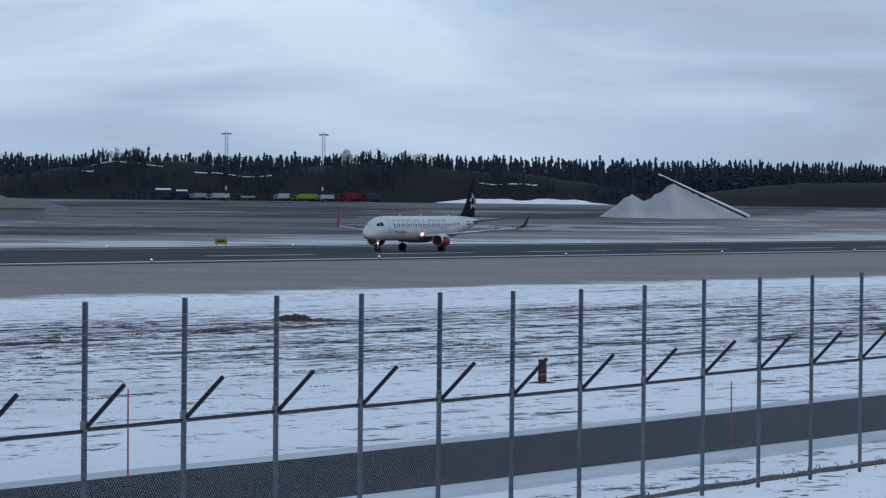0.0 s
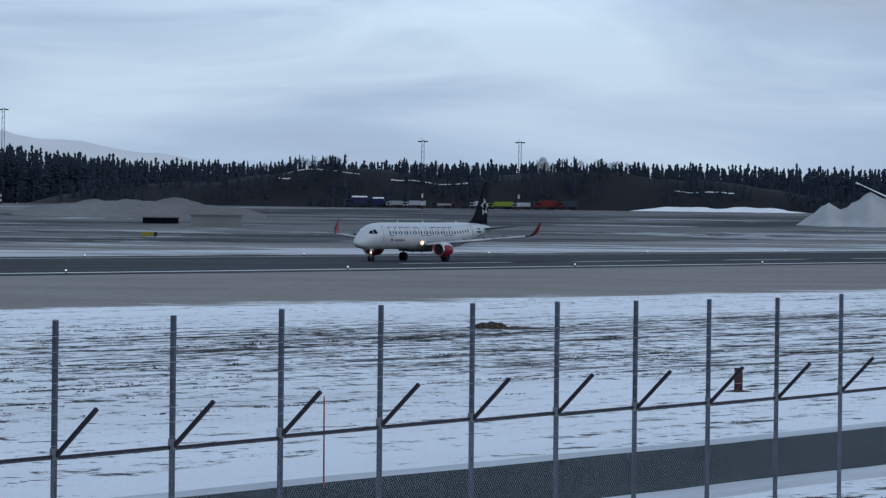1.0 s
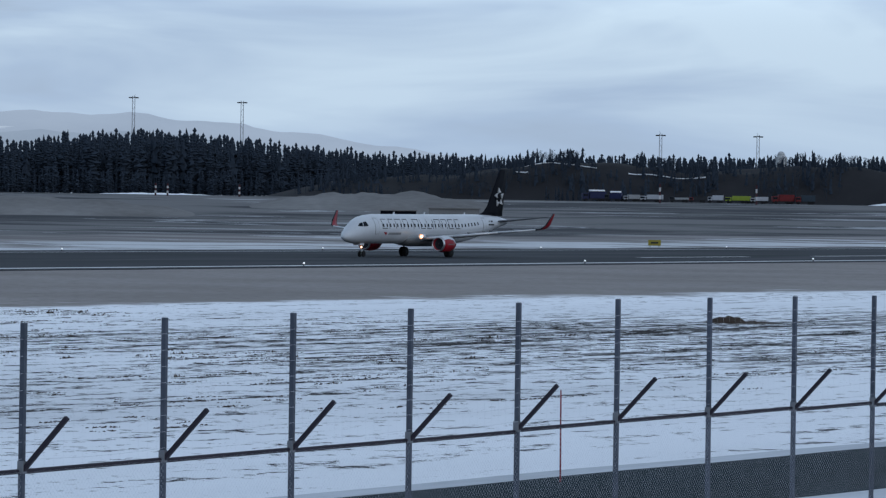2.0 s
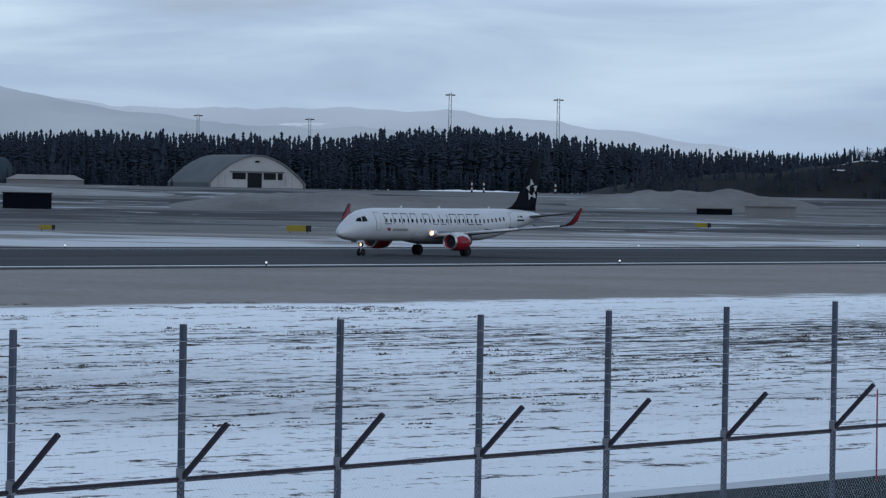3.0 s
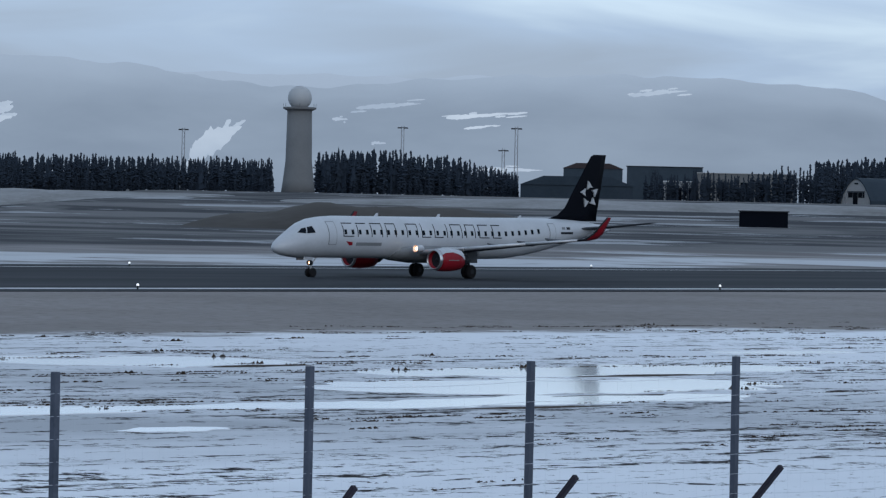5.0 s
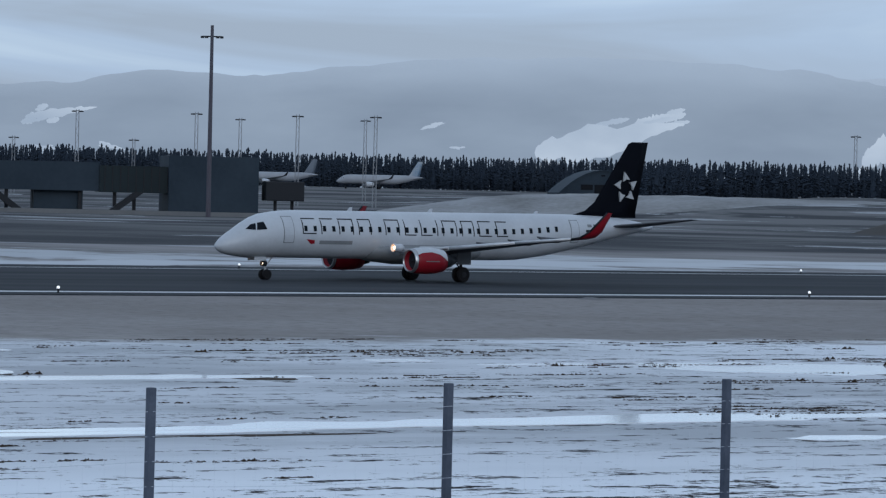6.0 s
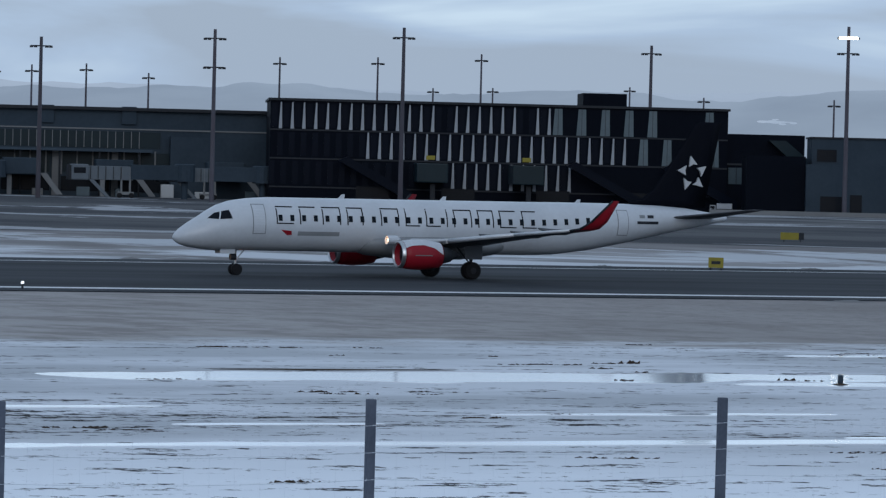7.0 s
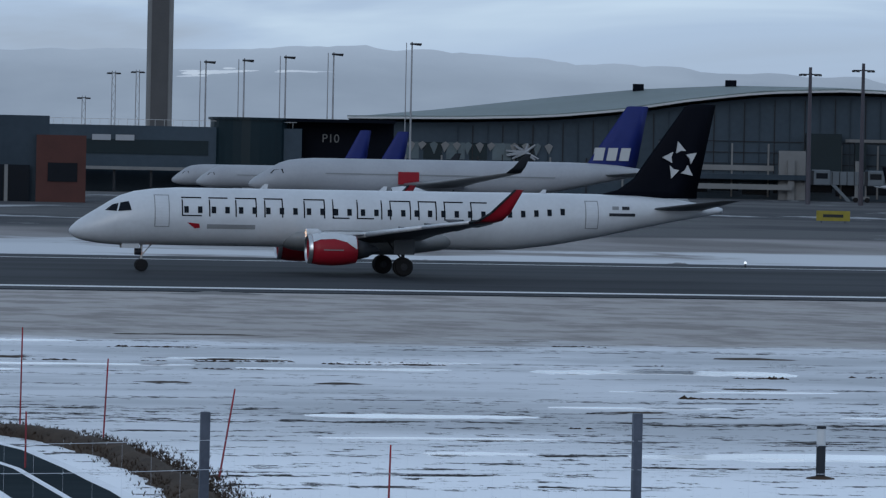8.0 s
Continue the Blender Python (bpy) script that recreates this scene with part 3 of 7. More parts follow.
def build_jet():
    jet = thing("airliner", pose(558.7, 259.0, 0.05), "white twin-engine airliner with black fin and red engines on the runway", "airplane")
    bm = bmesh.new()
    loft(bm, [ellipse_ring(*f) for f in FUSE])
    fuselage = part("fuselage", bm, WHITE, jet, "white painted fuselage", True)
    # belly fairing round the wing box, greyed to paint in the belly's shade
    bm = bmesh.new()
    loft(bm, [ellipse_ring(x, z, ry, rz) for x, z, ry, rz in ((11.6, 2.35, 0.5, 0.4), (13.0, 2.30, 1.45, 0.75), (15.0, 2.22, 1.78, 0.86), (19.5, 2.22, 1.78, 0.86), (21.6, 2.35, 1.4, 0.7), (23.2, 2.5, 0.5, 0.4))])
    part("belly_fairing", bm, WINGGREY, jet, "belly fairing with the belly's shade in its grey", smooth=True)
    for s in (-1, 1):
        side = "port" if s < 0 else "starboard"
        bm = bmesh.new()
        secs = [(13.6, 0.6, 1.95, 6.6, 0.13), (14.5, 1.6, 2.03, 5.8, 0.13), (16.35, 4.9, 2.38, 4.0, 0.12), (18.6, 9.5, 2.90, 2.55, 0.11), (20.4, 13.4, 3.28, 1.45, 0.10)]
        loft(bm, [airfoil(x, s * y, z, c, t) for x, y, z, c, t in secs])
        wing = part("wing", bm, WINGDARK, jet, "grey wing, darkened all over for its shaded underside", True)
        bm = bmesh.new()
        for a, b in zip(secs[1:], secs[2:]):
            rod(bm, (a[0] + 0.06, s * a[1], a[2] + 0.02), (b[0] + 0.06, s * b[1], b[2] + 0.02), 0.028 * a[3] + 0.05, 0.028 * b[3] + 0.05, 8)
        part("leading_edge", bm, PALEMETAL, wing, "bright metal leading edge", True)
        bm = bmesh.new()
        loft(bm, [airfoil(x, s * y, z, c, t) for x, y, z, c, t in ((20.4, 13.4, 3.28, 1.45, 0.10), (20.85, 13.9, 3.42, 1.35, 0.10), (21.45, 14.2, 3.85, 1.12, 0.09), (22.75, 14.42, 5.14, 0.50, 0.08))])
        winglet = part("winglet", bm, RED, jet, "red blended winglet", True)
        # dark strip added along the edge so the winglet reads as shaded from ahead
        bm = bmesh.new()
        for a, b in (((20.40, 13.4, 3.28), (20.85, 13.9, 3.42)), ((20.85, 13.9, 3.42), (21.45, 14.2, 3.85)), ((21.45, 14.2, 3.85), (22.75, 14.42, 5.14))):
            rod(bm, (a[0] + 0.04, s * a[1], a[2]), (b[0] + 0.04, s * b[1], b[2]), 0.075, 0.06, 6)
        part("added_edge_strip", bm, DARKMETAL, winglet, "dark strip added to shade the winglet seen from ahead", True)
        for y, x in ((5.9, 19.6), (8.2, 20.6), (10.6, 21.3)):
            bm = bmesh.new()
            loft(bm, [ellipse_ring(x - 1.6, 2.2 + 0.11 * y, 0.05, 0.05, 8), ellipse_ring(x - 0.8, 2.0 + 0.11 * y, 0.17, 0.2, 8), ellipse_ring(x + 0.3, 1.98 + 0.11 * y, 0.15, 0.17, 8), ellipse_ring(x + 1.1, 2.05 + 0.11 * y, 0.03, 0.03, 8)])
            bm.transform(Matrix.Translation((0, s * y, 0)))
            part("flap_fairing", bm, WINGDARK, jet, smooth=True)
        # engine
        eng = part("nacelle", turned(bmesh.new(), "x", [(13.50, 0.62), (13.05, 0.68), (13.03, 0.78), (13.6, 0.90), (14.4, 0.93), (15.1, 0.88), (15.75, 0.76), (15.76, 0.70)], 28, (0, s * 4.9, 1.52)), RED, jet, "red engine cowling", True)
        part("inlet_lip", turned(bmesh.new(), "x", [(13.34, 0.672), (13.04, 0.685), (12.95, 0.715), (12.93, 0.755), (12.98, 0.81), (13.16, 0.845)], 28, (0, s * 4.9, 1.52), False), SILVER, eng, "bare metal inlet lip", True)
        part("fan", turned(bmesh.new(), "x", [(13.12, 0.01), (13.36, 0.18), (13.38, 0.655), (13.46, 0.655)], 20, (0, s * 4.9, 1.52)), DARKMETAL, eng, "dark fan in the inlet")
        part("exhaust", turned(bmesh.new(), "x", [(15.7, 0.60), (16.5, 0.42), (16.52, 0.36), (16.9, 0.2), (17.2, 0.02)], 20, (0, s * 4.9, 1.52)), DARKMETAL, eng, "dark metal exhaust cone", True)
        bm = bmesh.new()
        loft(bm, [airfoil(13.35, s * 4.9, 2.30, 2.6, 0.16, True), airfoil(13.9, s * 4.9, 2.52, 4.2, 0.10, True)])
        part("pylon", bm, WHITE, eng, "white pylon", True)
        bm = bmesh.new()
        rows = []
        edge = ((13.17, 0.858, 0.52), (13.6, 0.914, 0.44), (14.4, 0.944, 0.42), (15.1, 0.896, 0.52), (15.7, 0.792, 0.75))
        for (xa, ra, aa), (xb, rb, ab) in zip(edge, edge[1:]):
            for k in range(6):
                x, r, a0 = xa + (xb - xa) * k / 5, ra + (rb - ra) * k / 5, aa + (ab - aa) * k / 5
                rows.append([(x, s * 4.9 + r * math.sin(q), 1.52 + r * math.cos(q)) for q in [a0 * math.pi * 1.3 * (i / 24 - 0.5) for i in range(25)]])
        loft(bm, rows, close=False, caps=False)
        part("cowling_top", bm, WHITE, eng, "white upper cowling", True)
        part("marking_bar", box(13.75, 14.9, s * 4.9 + s * 0.936 - 0.01, s * 4.9 + s * 0.936 + 0.01, 1.47, 1.53), CONCRETE, eng, "pale lettering bar")
        # tailplane
        bm = bmesh.new()
        loft(bm, [airfoil(x, s * y, z, c, t) for x, y, z, c, t in ((33.9, 0.3, 4.25, 3.5, 0.10), (34.3, 1.0, 4.32, 3.1, 0.10), (37.0, 6.04, 4.92, 1.15, 0.09))])
        part("tailplane", bm, WINGDARK, jet, "dark grey tailplane", True)
        # main gear
        strut = bmesh.new()
        rod(strut, (18.9, s * 2.97, 2.3), (18.9, s * 2.97, 0.55), 0.11, sides=10)
        rod(strut, (18.0, s * 2.6, 2.1), (18.9, s * 2.97, 0.9), 0.05)
        rod(strut, (18.9, s * 2.5, 0.55), (18.9, s * 3.42, 0.55), 0.07)
        gear = part("main_gear", strut, DARKMETAL, jet, "dark main landing gear leg")
        for dy in (-0.24, 0.24):
            w = part("wheel", turned(bmesh.new(), "y", [(-0.17, 0.2), (-0.17, 0.46), (-0.10, 0.545), (0.10, 0.545), (0.17, 0.46), (0.17, 0.2)], 24, (18.9, s * 2.97 + dy, 0.545)), TYRE, gear, smooth=False)
            del w
        part("hub", turned(bmesh.new(), "y", [(-0.43, 0.16), (-0.42, 0.2), (0.42, 0.2), (0.43, 0.16)], 14, (18.9, s * 2.97, 0.545)), DARKMETAL, gear)
        part("gear_door", box(18.3, 19.5, s * 3.33 - 0.02, s * 3.33 + 0.02, 1.25, 2.15, 0.015), WINGDARK, jet, "dark grey gear door")
    # fin
    bm = bmesh.new()
    loft(bm, [airfoil(30.6, 0, 4.80, 6.5, 0.035, True), airfoil(32.3, 0, 5.25, 4.8, 0.06, True), airfoil(33.2, 0, 5.9, 4.05, 0.09, True), airfoil(36.25, 0, 10.2, 1.85, 0.09, True), airfoil(36.6, 0, 10.36, 1.55, 0.05, True)])
    fin = part("fin", bm, BLACK, jet, "black tail fin", True)
    # five pale wedges in a ring on the fin
    cx, cz = 36.0, 7.0
    for i in range(5):
        q = radians(90 + 72 * i)
        for s in (-1, 1):
            tri = []
            for r, w in ((1.15, 0.16), (0.46, 0.26), (0.62, -0.04), (0.60, -0.36)):
                rx, rz = r * math.cos(q) - w * math.sin(q), r * math.sin(q) + w * math.cos(q)
                tri.append((cx + rx * 0.95, s * 0.215, cz + rz))
            bm = bmesh.new()
            prism(bm, tri, (0, -s * 0.16, 0))
            part("emblem_wedge", bm, PALECLAD, fin, "pale wedge of the emblem")
    # doors: dark outline plates with white leaves
    for x0, x1, z0, z1 in ((4.72, 5.58, 2.78, 4.62), (30.05, 30.85, 3.08, 4.72)):
        for s in (-1, 1):
            d = part("door", skin_patch([(x0, z0), (x1, z0), (x1, z1), (x0, z1)], s, 0.014, 10), WINGGREY, jet, "door outline")
            part("door_leaf", skin_patch([(x0 + 0.05, z0 + 0.05), (x1 - 0.05, z0 + 0.05), (x1 - 0.05, z1 - 0.05), (x0 + 0.05, z1 - 0.05)], s, 0.024, 10), WHITE, d)
    # cabin windows
    for s in (-1, 1):
        x, k = 6.55, 0
        while x < 29.4:
            z = 3.80 + 0.30 * max(0.0, (x - 24) / 5.4) ** 1.5
            part("window", skin_patch([(x - 0.13, z - 0.19), (x + 0.13, z - 0.19), (x + 0.13, z + 0.19), (x - 0.13, z + 0.19)], s, 0.016, 2), DARKGLASS, jet)
            x += 0.79
        for c in ([(1.95, 3.68), (2.58, 3.64), (2.72, 4.10), (2.40, 4.02)], [(2.66, 3.64), (3.42, 3.70), (3.28, 4.22), (2.82, 4.13)]):
            part("cockpit_window", skin_patch(c, s, 0.015, 3), DARKGLASS, jet, "dark cockpit window")
        # lettering of the title, as plain thin frames
        widths = (1.15, 1.1, 1.25, 1.1, 0.35, 1.25, 1.0, 1.0, 0.09, 1.25, 1.1, 1.15, 1.0)
        gap = (17.9 - sum(widths)) / 12
        x, t, z0, z1 = 6.28, 0.075, 3.42, 4.52
        for i, w in enumerate(widths):
            bars = []
            if i != 4:
                bars.append([(x, z0), (x + t, z0), (x + t, z1), (x, z1)])
            if w > 0.5:
                low = i in (6, 7)
                zb = z0 if low else z1 - t
                bars.append([(x + t, zb), (x + w, zb), (x + w, zb + t), (x + t, zb + t)])
                if i in (0, 11, 12):
                    bars.append([(x + t, z0), (x + w, z0), (x + w, z0 + t), (x + t, z0 + t)])
                elif not low and i != 1:
                    bars.append([(x + w - t, z0), (x + w, z0), (x + w, z1 - t), (x + w - t, z1 - t)])
            for c in bars:
                part("title_bar", skin_patch(c, s, 0.011, 3), BLACK, jet, "thin dark bar of the title")
            x += w + gap
        part("airline_bar", skin_patch([(7.75, 2.72), (10.55, 2.72), (10.55, 2.98), (7.75, 2.98)], s, 0.011), WINGGREY, jet, "small grey name bar")
        part("airline_mark", skin_patch([(7.05, 2.72), (7.35, 2.76), (7.3, 3.0), (6.6, 3.06)], s, 0.012), RED, jet, "small red mark")
        part("registration_bar", skin_patch([(31.5, 3.84), (33.1, 3.84), (33.1, 4.02), (31.5, 4.02)], s, 0.011), DARKMETAL, jet, "registration bar")
        part("flag_mark", skin_patch([(31.7, 4.22), (32.1, 4.22), (32.1, 4.42), (31.7, 4.42)], s, 0.011, 2), WINGGREY, jet, "small pale flag")
        part("flag_mark", skin_patch([(32.3, 4.22), (32.75, 4.22), (32.75, 4.42), (32.3, 4.42)], s, 0.011, 2), DARKMETAL, jet, "small dark flag")
        # landing lamp in the wing root, its orange ring painting in the halo
        lamp = part("landing_lamp", turned(bmesh.new(), "x", [(13.52, 0.02), (13.55, 0.20), (13.62, 0.26), (13.9, 0.26), (13.95, 0.02)], 14, (0, s * 2.45, 2.56)), LAMP_W, jet, "lit warm landing lamp")
        part("core", turned(bmesh.new(), "x", [(13.40, 0.02), (13.44, 0.12), (13.50, 0.15), (13.56, 0.10)], 12, (0, s * 2.45, 2.56)), LAMP_HOT, lamp, "glaring lamp core")
        # tube added only to block the lamp's glow when seen from abeam
        part("added_hood", turned(bmesh.new(), "x", [(14.2, 0.15), (14.0, 0.29), (13.31, 0.29), (13.31, 0.272), (13.9, 0.272)], 14, (0, s * 2.45, 2.56), False), WHITE, lamp)
    # nose gear
    bm = bmesh.new()
    rod(bm, (4.2, 0, 1.9), (4.2, 0, 0.4), 0.075, sides=10)
    rod(bm, (4.9, 0, 1.7), (4.2, 0, 0.9), 0.04)
    rod(bm, (4.2, -0.3, 0.36), (4.2, 0.3, 0.36), 0.05)
    ng = part("nose_gear", bm, PALECLAD, jet, "pale nose gear leg")
    for y in (-0.24, 0.24):
        part("wheel", turned(bmesh.new(), "y", [(-0.1, 0.12), (-0.1, 0.30), (-0.06, 0.36), (0.06, 0.36), (0.1, 0.30), (0.1, 0.12)], 20, (4.2, y, 0.36)), TYRE, ng)
    part("taxi_lamp", turned(bmesh.new(), "x", [(3.98, 0.02), (4.00, 0.17), (4.10, 0.17), (4.14, 0.03)], 12, (0, -0.12, 1.12)), LAMP_W, ng, "lit lamp on the nose gear")
    part("lamp_core", turned(bmesh.new(), "x", [(3.90, 0.02), (3.93, 0.08), (4.0, 0.08)], 10, (0, -0.12, 1.12)), LAMP_HOT, ng, "glaring lamp core")
    # short tube added to cut off the nose lamp from the side
    part("added_lamp_hood", turned(bmesh.new(), "x", [(4.16, 0.195), (3.80, 0.195), (3.80, 0.178), (4.12, 0.176)], 12, (0, -0.12, 1.12), False), DARKMETAL, ng)
    part("gear_door", box(3.0, 4.0, -0.42, -0.39, 1.32, 1.82, 0.01), WHITE, jet)
    part("gear_door", box(3.0, 4.0, 0.39, 0.42, 1.32, 1.82, 0.01), WHITE, jet)
    for x in (11.0, 18.0, 27.5):
        bm = bmesh.new()
        prism(bm, [(x, -0.02, 5.03), (x + 0.45, -0.02, 5.03), (x + 0.5, -0.02, 5.32), (x + 0.3, -0.02, 5.32)], (0, 0.04, 0))
        part("antenna", bm, WHITE, jet)
    for c in jet.children:
        if not c.name.startswith(("main_gear", "nose_gear", "nacelle", "wing", "flap", "gear_door", "fin")):
            c.location.z = -0.20
        elif c.name.startswith("fin"):
            c.location.z = -0.06
    return jet


JET = build_jet()


# ---- forest ----
def spruce(bm, x, y, z, h, rnd):
    """A slim conifer: trunk tip and ragged tiers of hanging boughs."""
    tiers = max(5, int(h / 2.0))
    r0 = h * rnd.uniform(0.09, 0.15)
    lean = rnd.uniform(-0.02, 0.02) * h
    for i in range(tiers):
        u = i / tiers
        zb, zt = z + h * (0.08 + 0.92 * u), z + h * (0.08 + 0.92 * min(1.0, u + 1.7 / tiers))
        r = r0 * (1 - u) ** 0.62 * rnd.uniform(0.7, 1.15) + 0.2
        k = 6
        a0 = rnd.uniform(0, 6.28)
        ring = [bm.verts.new((x + lean * u + r * rnd.uniform(0.35, 1.35) * math.cos(a0 + 6.283 * j / k), y + r * rnd.uniform(0.35, 1.35) * math.sin(a0 + 6.283 * j / k), zb + rnd.uniform(-0.10, 0.04) * h)) for j in range(k)]
        tip = bm.verts.new((x + lean * u + rnd.uniform(-0.25, 0.25) * r, y + rnd.uniform(-0.25, 0.25) * r, zt))
        for j in range(k):
            bm.faces.new((ring[j], ring[(j + 1) % k], tip))


def pine(bm, x, y, z, h, rnd):
    """A conifer with an uneven crown of overlapping clumps."""
    wide = h * rnd.uniform(0.08, 0.15)
    full = rnd.uniform(0.35, 0.75)
    for i in range(20):
        u = 0.08 + 0.88 * i / 19
        r = wide * (1 - abs(u - 0.45) ** 1.5) * (1.0 if u < full else max(0.25, (1.05 - u) / (1.05 - full))) * rnd.uniform(0.60, 1.0)
        r = max(r, h * 0.032)
        a, o = rnd.uniform(0, 6.28), wide * rnd.uniform(0.0, 0.65) * max(0.0, 1 - u) ** 0.7
        cx, cy, cz = x + o * math.cos(a), y + o * math.sin(a), z + h * u
        ring = [bm.verts.new((cx + r * rnd.uniform(0.6, 1.3) * math.cos(a + k * 1.257), cy + r * rnd.uniform(0.6, 1.3) * math.sin(a + k * 1.257), cz + rnd.uniform(-0.4, 0.2) * r)) for k in range(5)]
        top = bm.verts.new((cx, cy, cz + h * rnd.uniform(0.03, 0.06)))
        low = bm.verts.new((cx, cy, cz - max(r * 0.7, h * 0.05)))
        for k in range(5):
            bm.faces.new((ring[k], ring[(k + 1) % 5], top))
            bm.faces.new((ring[(k + 1) % 5], ring[k], low))


def broadleaf(bm, x, y, z, h, rnd):
    """A bare winter tree: stem, limbs and fans of twigs."""
    rod(bm, (x, y, z), (x, y, z + h * 0.75), h * 0.018, h * 0.006, 4)
    for i in range(9):
        u = rnd.uniform(0.3, 0.8)
        a = rnd.uniform(0, 6.28)
        ln = h * (0.95 - u) * 0.62
        p = Vector((x, y, z + h * u * 0.9))
        q = p + Vector((math.cos(a) * ln * 0.6, math.sin(a) * ln * 0.6, ln * 0.8))
        rod(bm, p, q, h * 0.006, h * 0.002, 3)
        for j in range(5):
            b = p.lerp(q, rnd.uniform(0.3, 1))
            e = b + Vector((rnd.uniform(-1, 1), rnd.uniform(-1, 1), rnd.uniform(0.2, 1.2))) * ln * 0.45
            s = Vector((rnd.uniform(-1, 1), rnd.uniform(-1, 1), 0)) * ln * 0.05
            v = [bm.verts.new(w) for w in (b, e + s, e - s)]
            bm.faces.new(v)


def profile(table, az):
    for a, b in zip(table, table[1:]):
        if a[0] <= az <= b[0]:
            u = (az - a[0]) / (b[0] - a[0])
            return a[1] + (b[1] - a[1]) * u
    return table[-1][1]


def build_forest(name, label, az0, az1, d0, rows, gap, tops, seed, bare=0.10, base=None):
    """Rows of conifers over a stretch of bearing; tops gives the height angle of the tree line."""
    rnd = random.Random(seed)
    bm = bmesh.new()
    for r in range(rows):
        d = d0 + r * gap
        n = int(radians(az1 - az0) * d / 1.5)
        for i in range(n):
            az = az0 + (az1 - az0) * (i + rnd.uniform(-0.5, 0.5)) / n
            dd = d + rnd.uniform(-0.5, 0.5) * gap
            x, y = polar(az, dd)
            z = ground_z(x, y) - 0.3
            full = height_at(profile(tops, az), d0 + (rows - 1) * gap) - z
            h = max(4.0, full * (0.80 + 0.18 * (r + 1) / rows) * (1 + 0.10 * noise.noise((az * 7, r * 3.1, seed))) * rnd.choice((0.90, 0.93, 0.96, 0.98, 1.0, 1.03)))
            kind = broadleaf if rnd.random() < bare else pine if rnd.random() < 0.80 else spruce
            kind(bm, x, y, z, h, rnd)
    tagged(part(name, bm, NEEDLES), label, "forest", kind="stuff")


build_forest("spruce_forest", "dark spruce forest along the far edge of the airfield", 50.0, 74.5, 1640, 5, 22,
             [(49.0, 0.52), (50.2, 0.57), (51.5, 0.70), (52.5, 0.73), (54.0, 0.70), (55.2, 0.70), (56.2, 0.81), (57.2, 0.86), (58.6, 0.72), (60.0, 0.60), (61.5, 0.60), (63.5, 0.62), (66.0, 0.62), (69.0, 0.60), (72.5, 0.59), (75, 0.58)], 3)
build_forest("spruce_grove", "dark grove of spruces beside the radar tower", 43.75, 46.3, 1560, 4, 16, [(43.7, 0.56), (44.2, 0.60), (44.8, 0.58), (45.6, 0.50), (46.3, 0.32)], 5)
build_forest("spruce_belt", "dark belt of spruces on the far side", 39.4, 43.2, 1650, 4, 20, [(39.3, 0.40), (40.5, 0.46), (42.0, 0.45), (43.2, 0.46)], 6)
build_forest("far_forest", "distant low forest edge", 30.5, 40.0, 2150, 4, 30, [(30.0, 0.40), (32.2, 0.46), (34.0, 0.45), (37.0, 0.43), (40.0, 0.45)], 7)
build_forest("mixed_copse", "mixed copse in front of the far buildings", 48.0, 50.2, 1530, 3, 9, [(48.0, 0.34), (48.6, 0.42), (49.1, 0.36), (49.5, 0.48), (50.5, 0.55)], 8, 0.45)


# ---- far hills ----
def build_hills(name, label, d, table, material, seed, deep=350):
    """A long ridge far off, given by bearing and height angle."""
    az0, az1 = table[0][0], table[-1][0]
    n = int((az1 - az0) / 0.12)
    rings = []
    for i in range(n + 1):
        az = az0 + (az1 - az0) * i / n
        el = profile(table, az)
        top = height_at(el, d) * (1 + 0.03 * noise.fractal((az * 1.1, seed, 0), 0.9, 2.0, 4)) + 1.2 * noise.noise((az * 9, seed, 2))
        col = []
        for u, dd in ((0.0, -deep), (0.45, -deep * 0.55), (0.8, -deep * 0.25), (1.0, 0), (0.5, deep * 0.5)):
            x, y = polar(az, d + dd)
            col.append((x, y, max(-5.0, top) * u + 4 * noise.noise((az * 1.7, u * 5, seed)) * u))
        rings.append(col)
    bm = bmesh.new()
    loft(bm, rings, close=False, caps=False)
    tagged(part(name, bm, material, smooth=True), label, "hill", kind="structure")


HILL = backdrop_material("wooded_hill_haze_emission", (0.215, 0.275, 0.365), (0.265, 0.335, 0.435), (0.62, 0.70, 0.80))
HILL2 = backdrop_material("paler_hill_haze_emission", (0.30, 0.375, 0.49), (0.34, 0.42, 0.54), (0.58, 0.66, 0.76))
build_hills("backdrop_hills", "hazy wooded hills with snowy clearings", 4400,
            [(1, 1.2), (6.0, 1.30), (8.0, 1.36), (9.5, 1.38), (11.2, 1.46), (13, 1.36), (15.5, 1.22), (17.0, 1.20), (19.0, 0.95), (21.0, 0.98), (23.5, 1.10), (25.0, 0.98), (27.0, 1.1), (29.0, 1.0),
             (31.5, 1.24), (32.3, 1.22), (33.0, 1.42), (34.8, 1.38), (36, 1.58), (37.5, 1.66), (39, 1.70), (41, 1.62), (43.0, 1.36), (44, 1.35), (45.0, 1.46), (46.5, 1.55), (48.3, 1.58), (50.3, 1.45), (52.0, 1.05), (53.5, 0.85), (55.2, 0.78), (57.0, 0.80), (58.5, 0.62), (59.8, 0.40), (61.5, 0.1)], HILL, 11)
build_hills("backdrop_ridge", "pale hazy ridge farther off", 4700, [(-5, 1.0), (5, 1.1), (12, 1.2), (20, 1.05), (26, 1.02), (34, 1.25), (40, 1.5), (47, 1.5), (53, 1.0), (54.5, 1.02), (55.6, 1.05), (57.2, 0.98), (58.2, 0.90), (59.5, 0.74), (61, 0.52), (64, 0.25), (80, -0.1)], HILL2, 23)


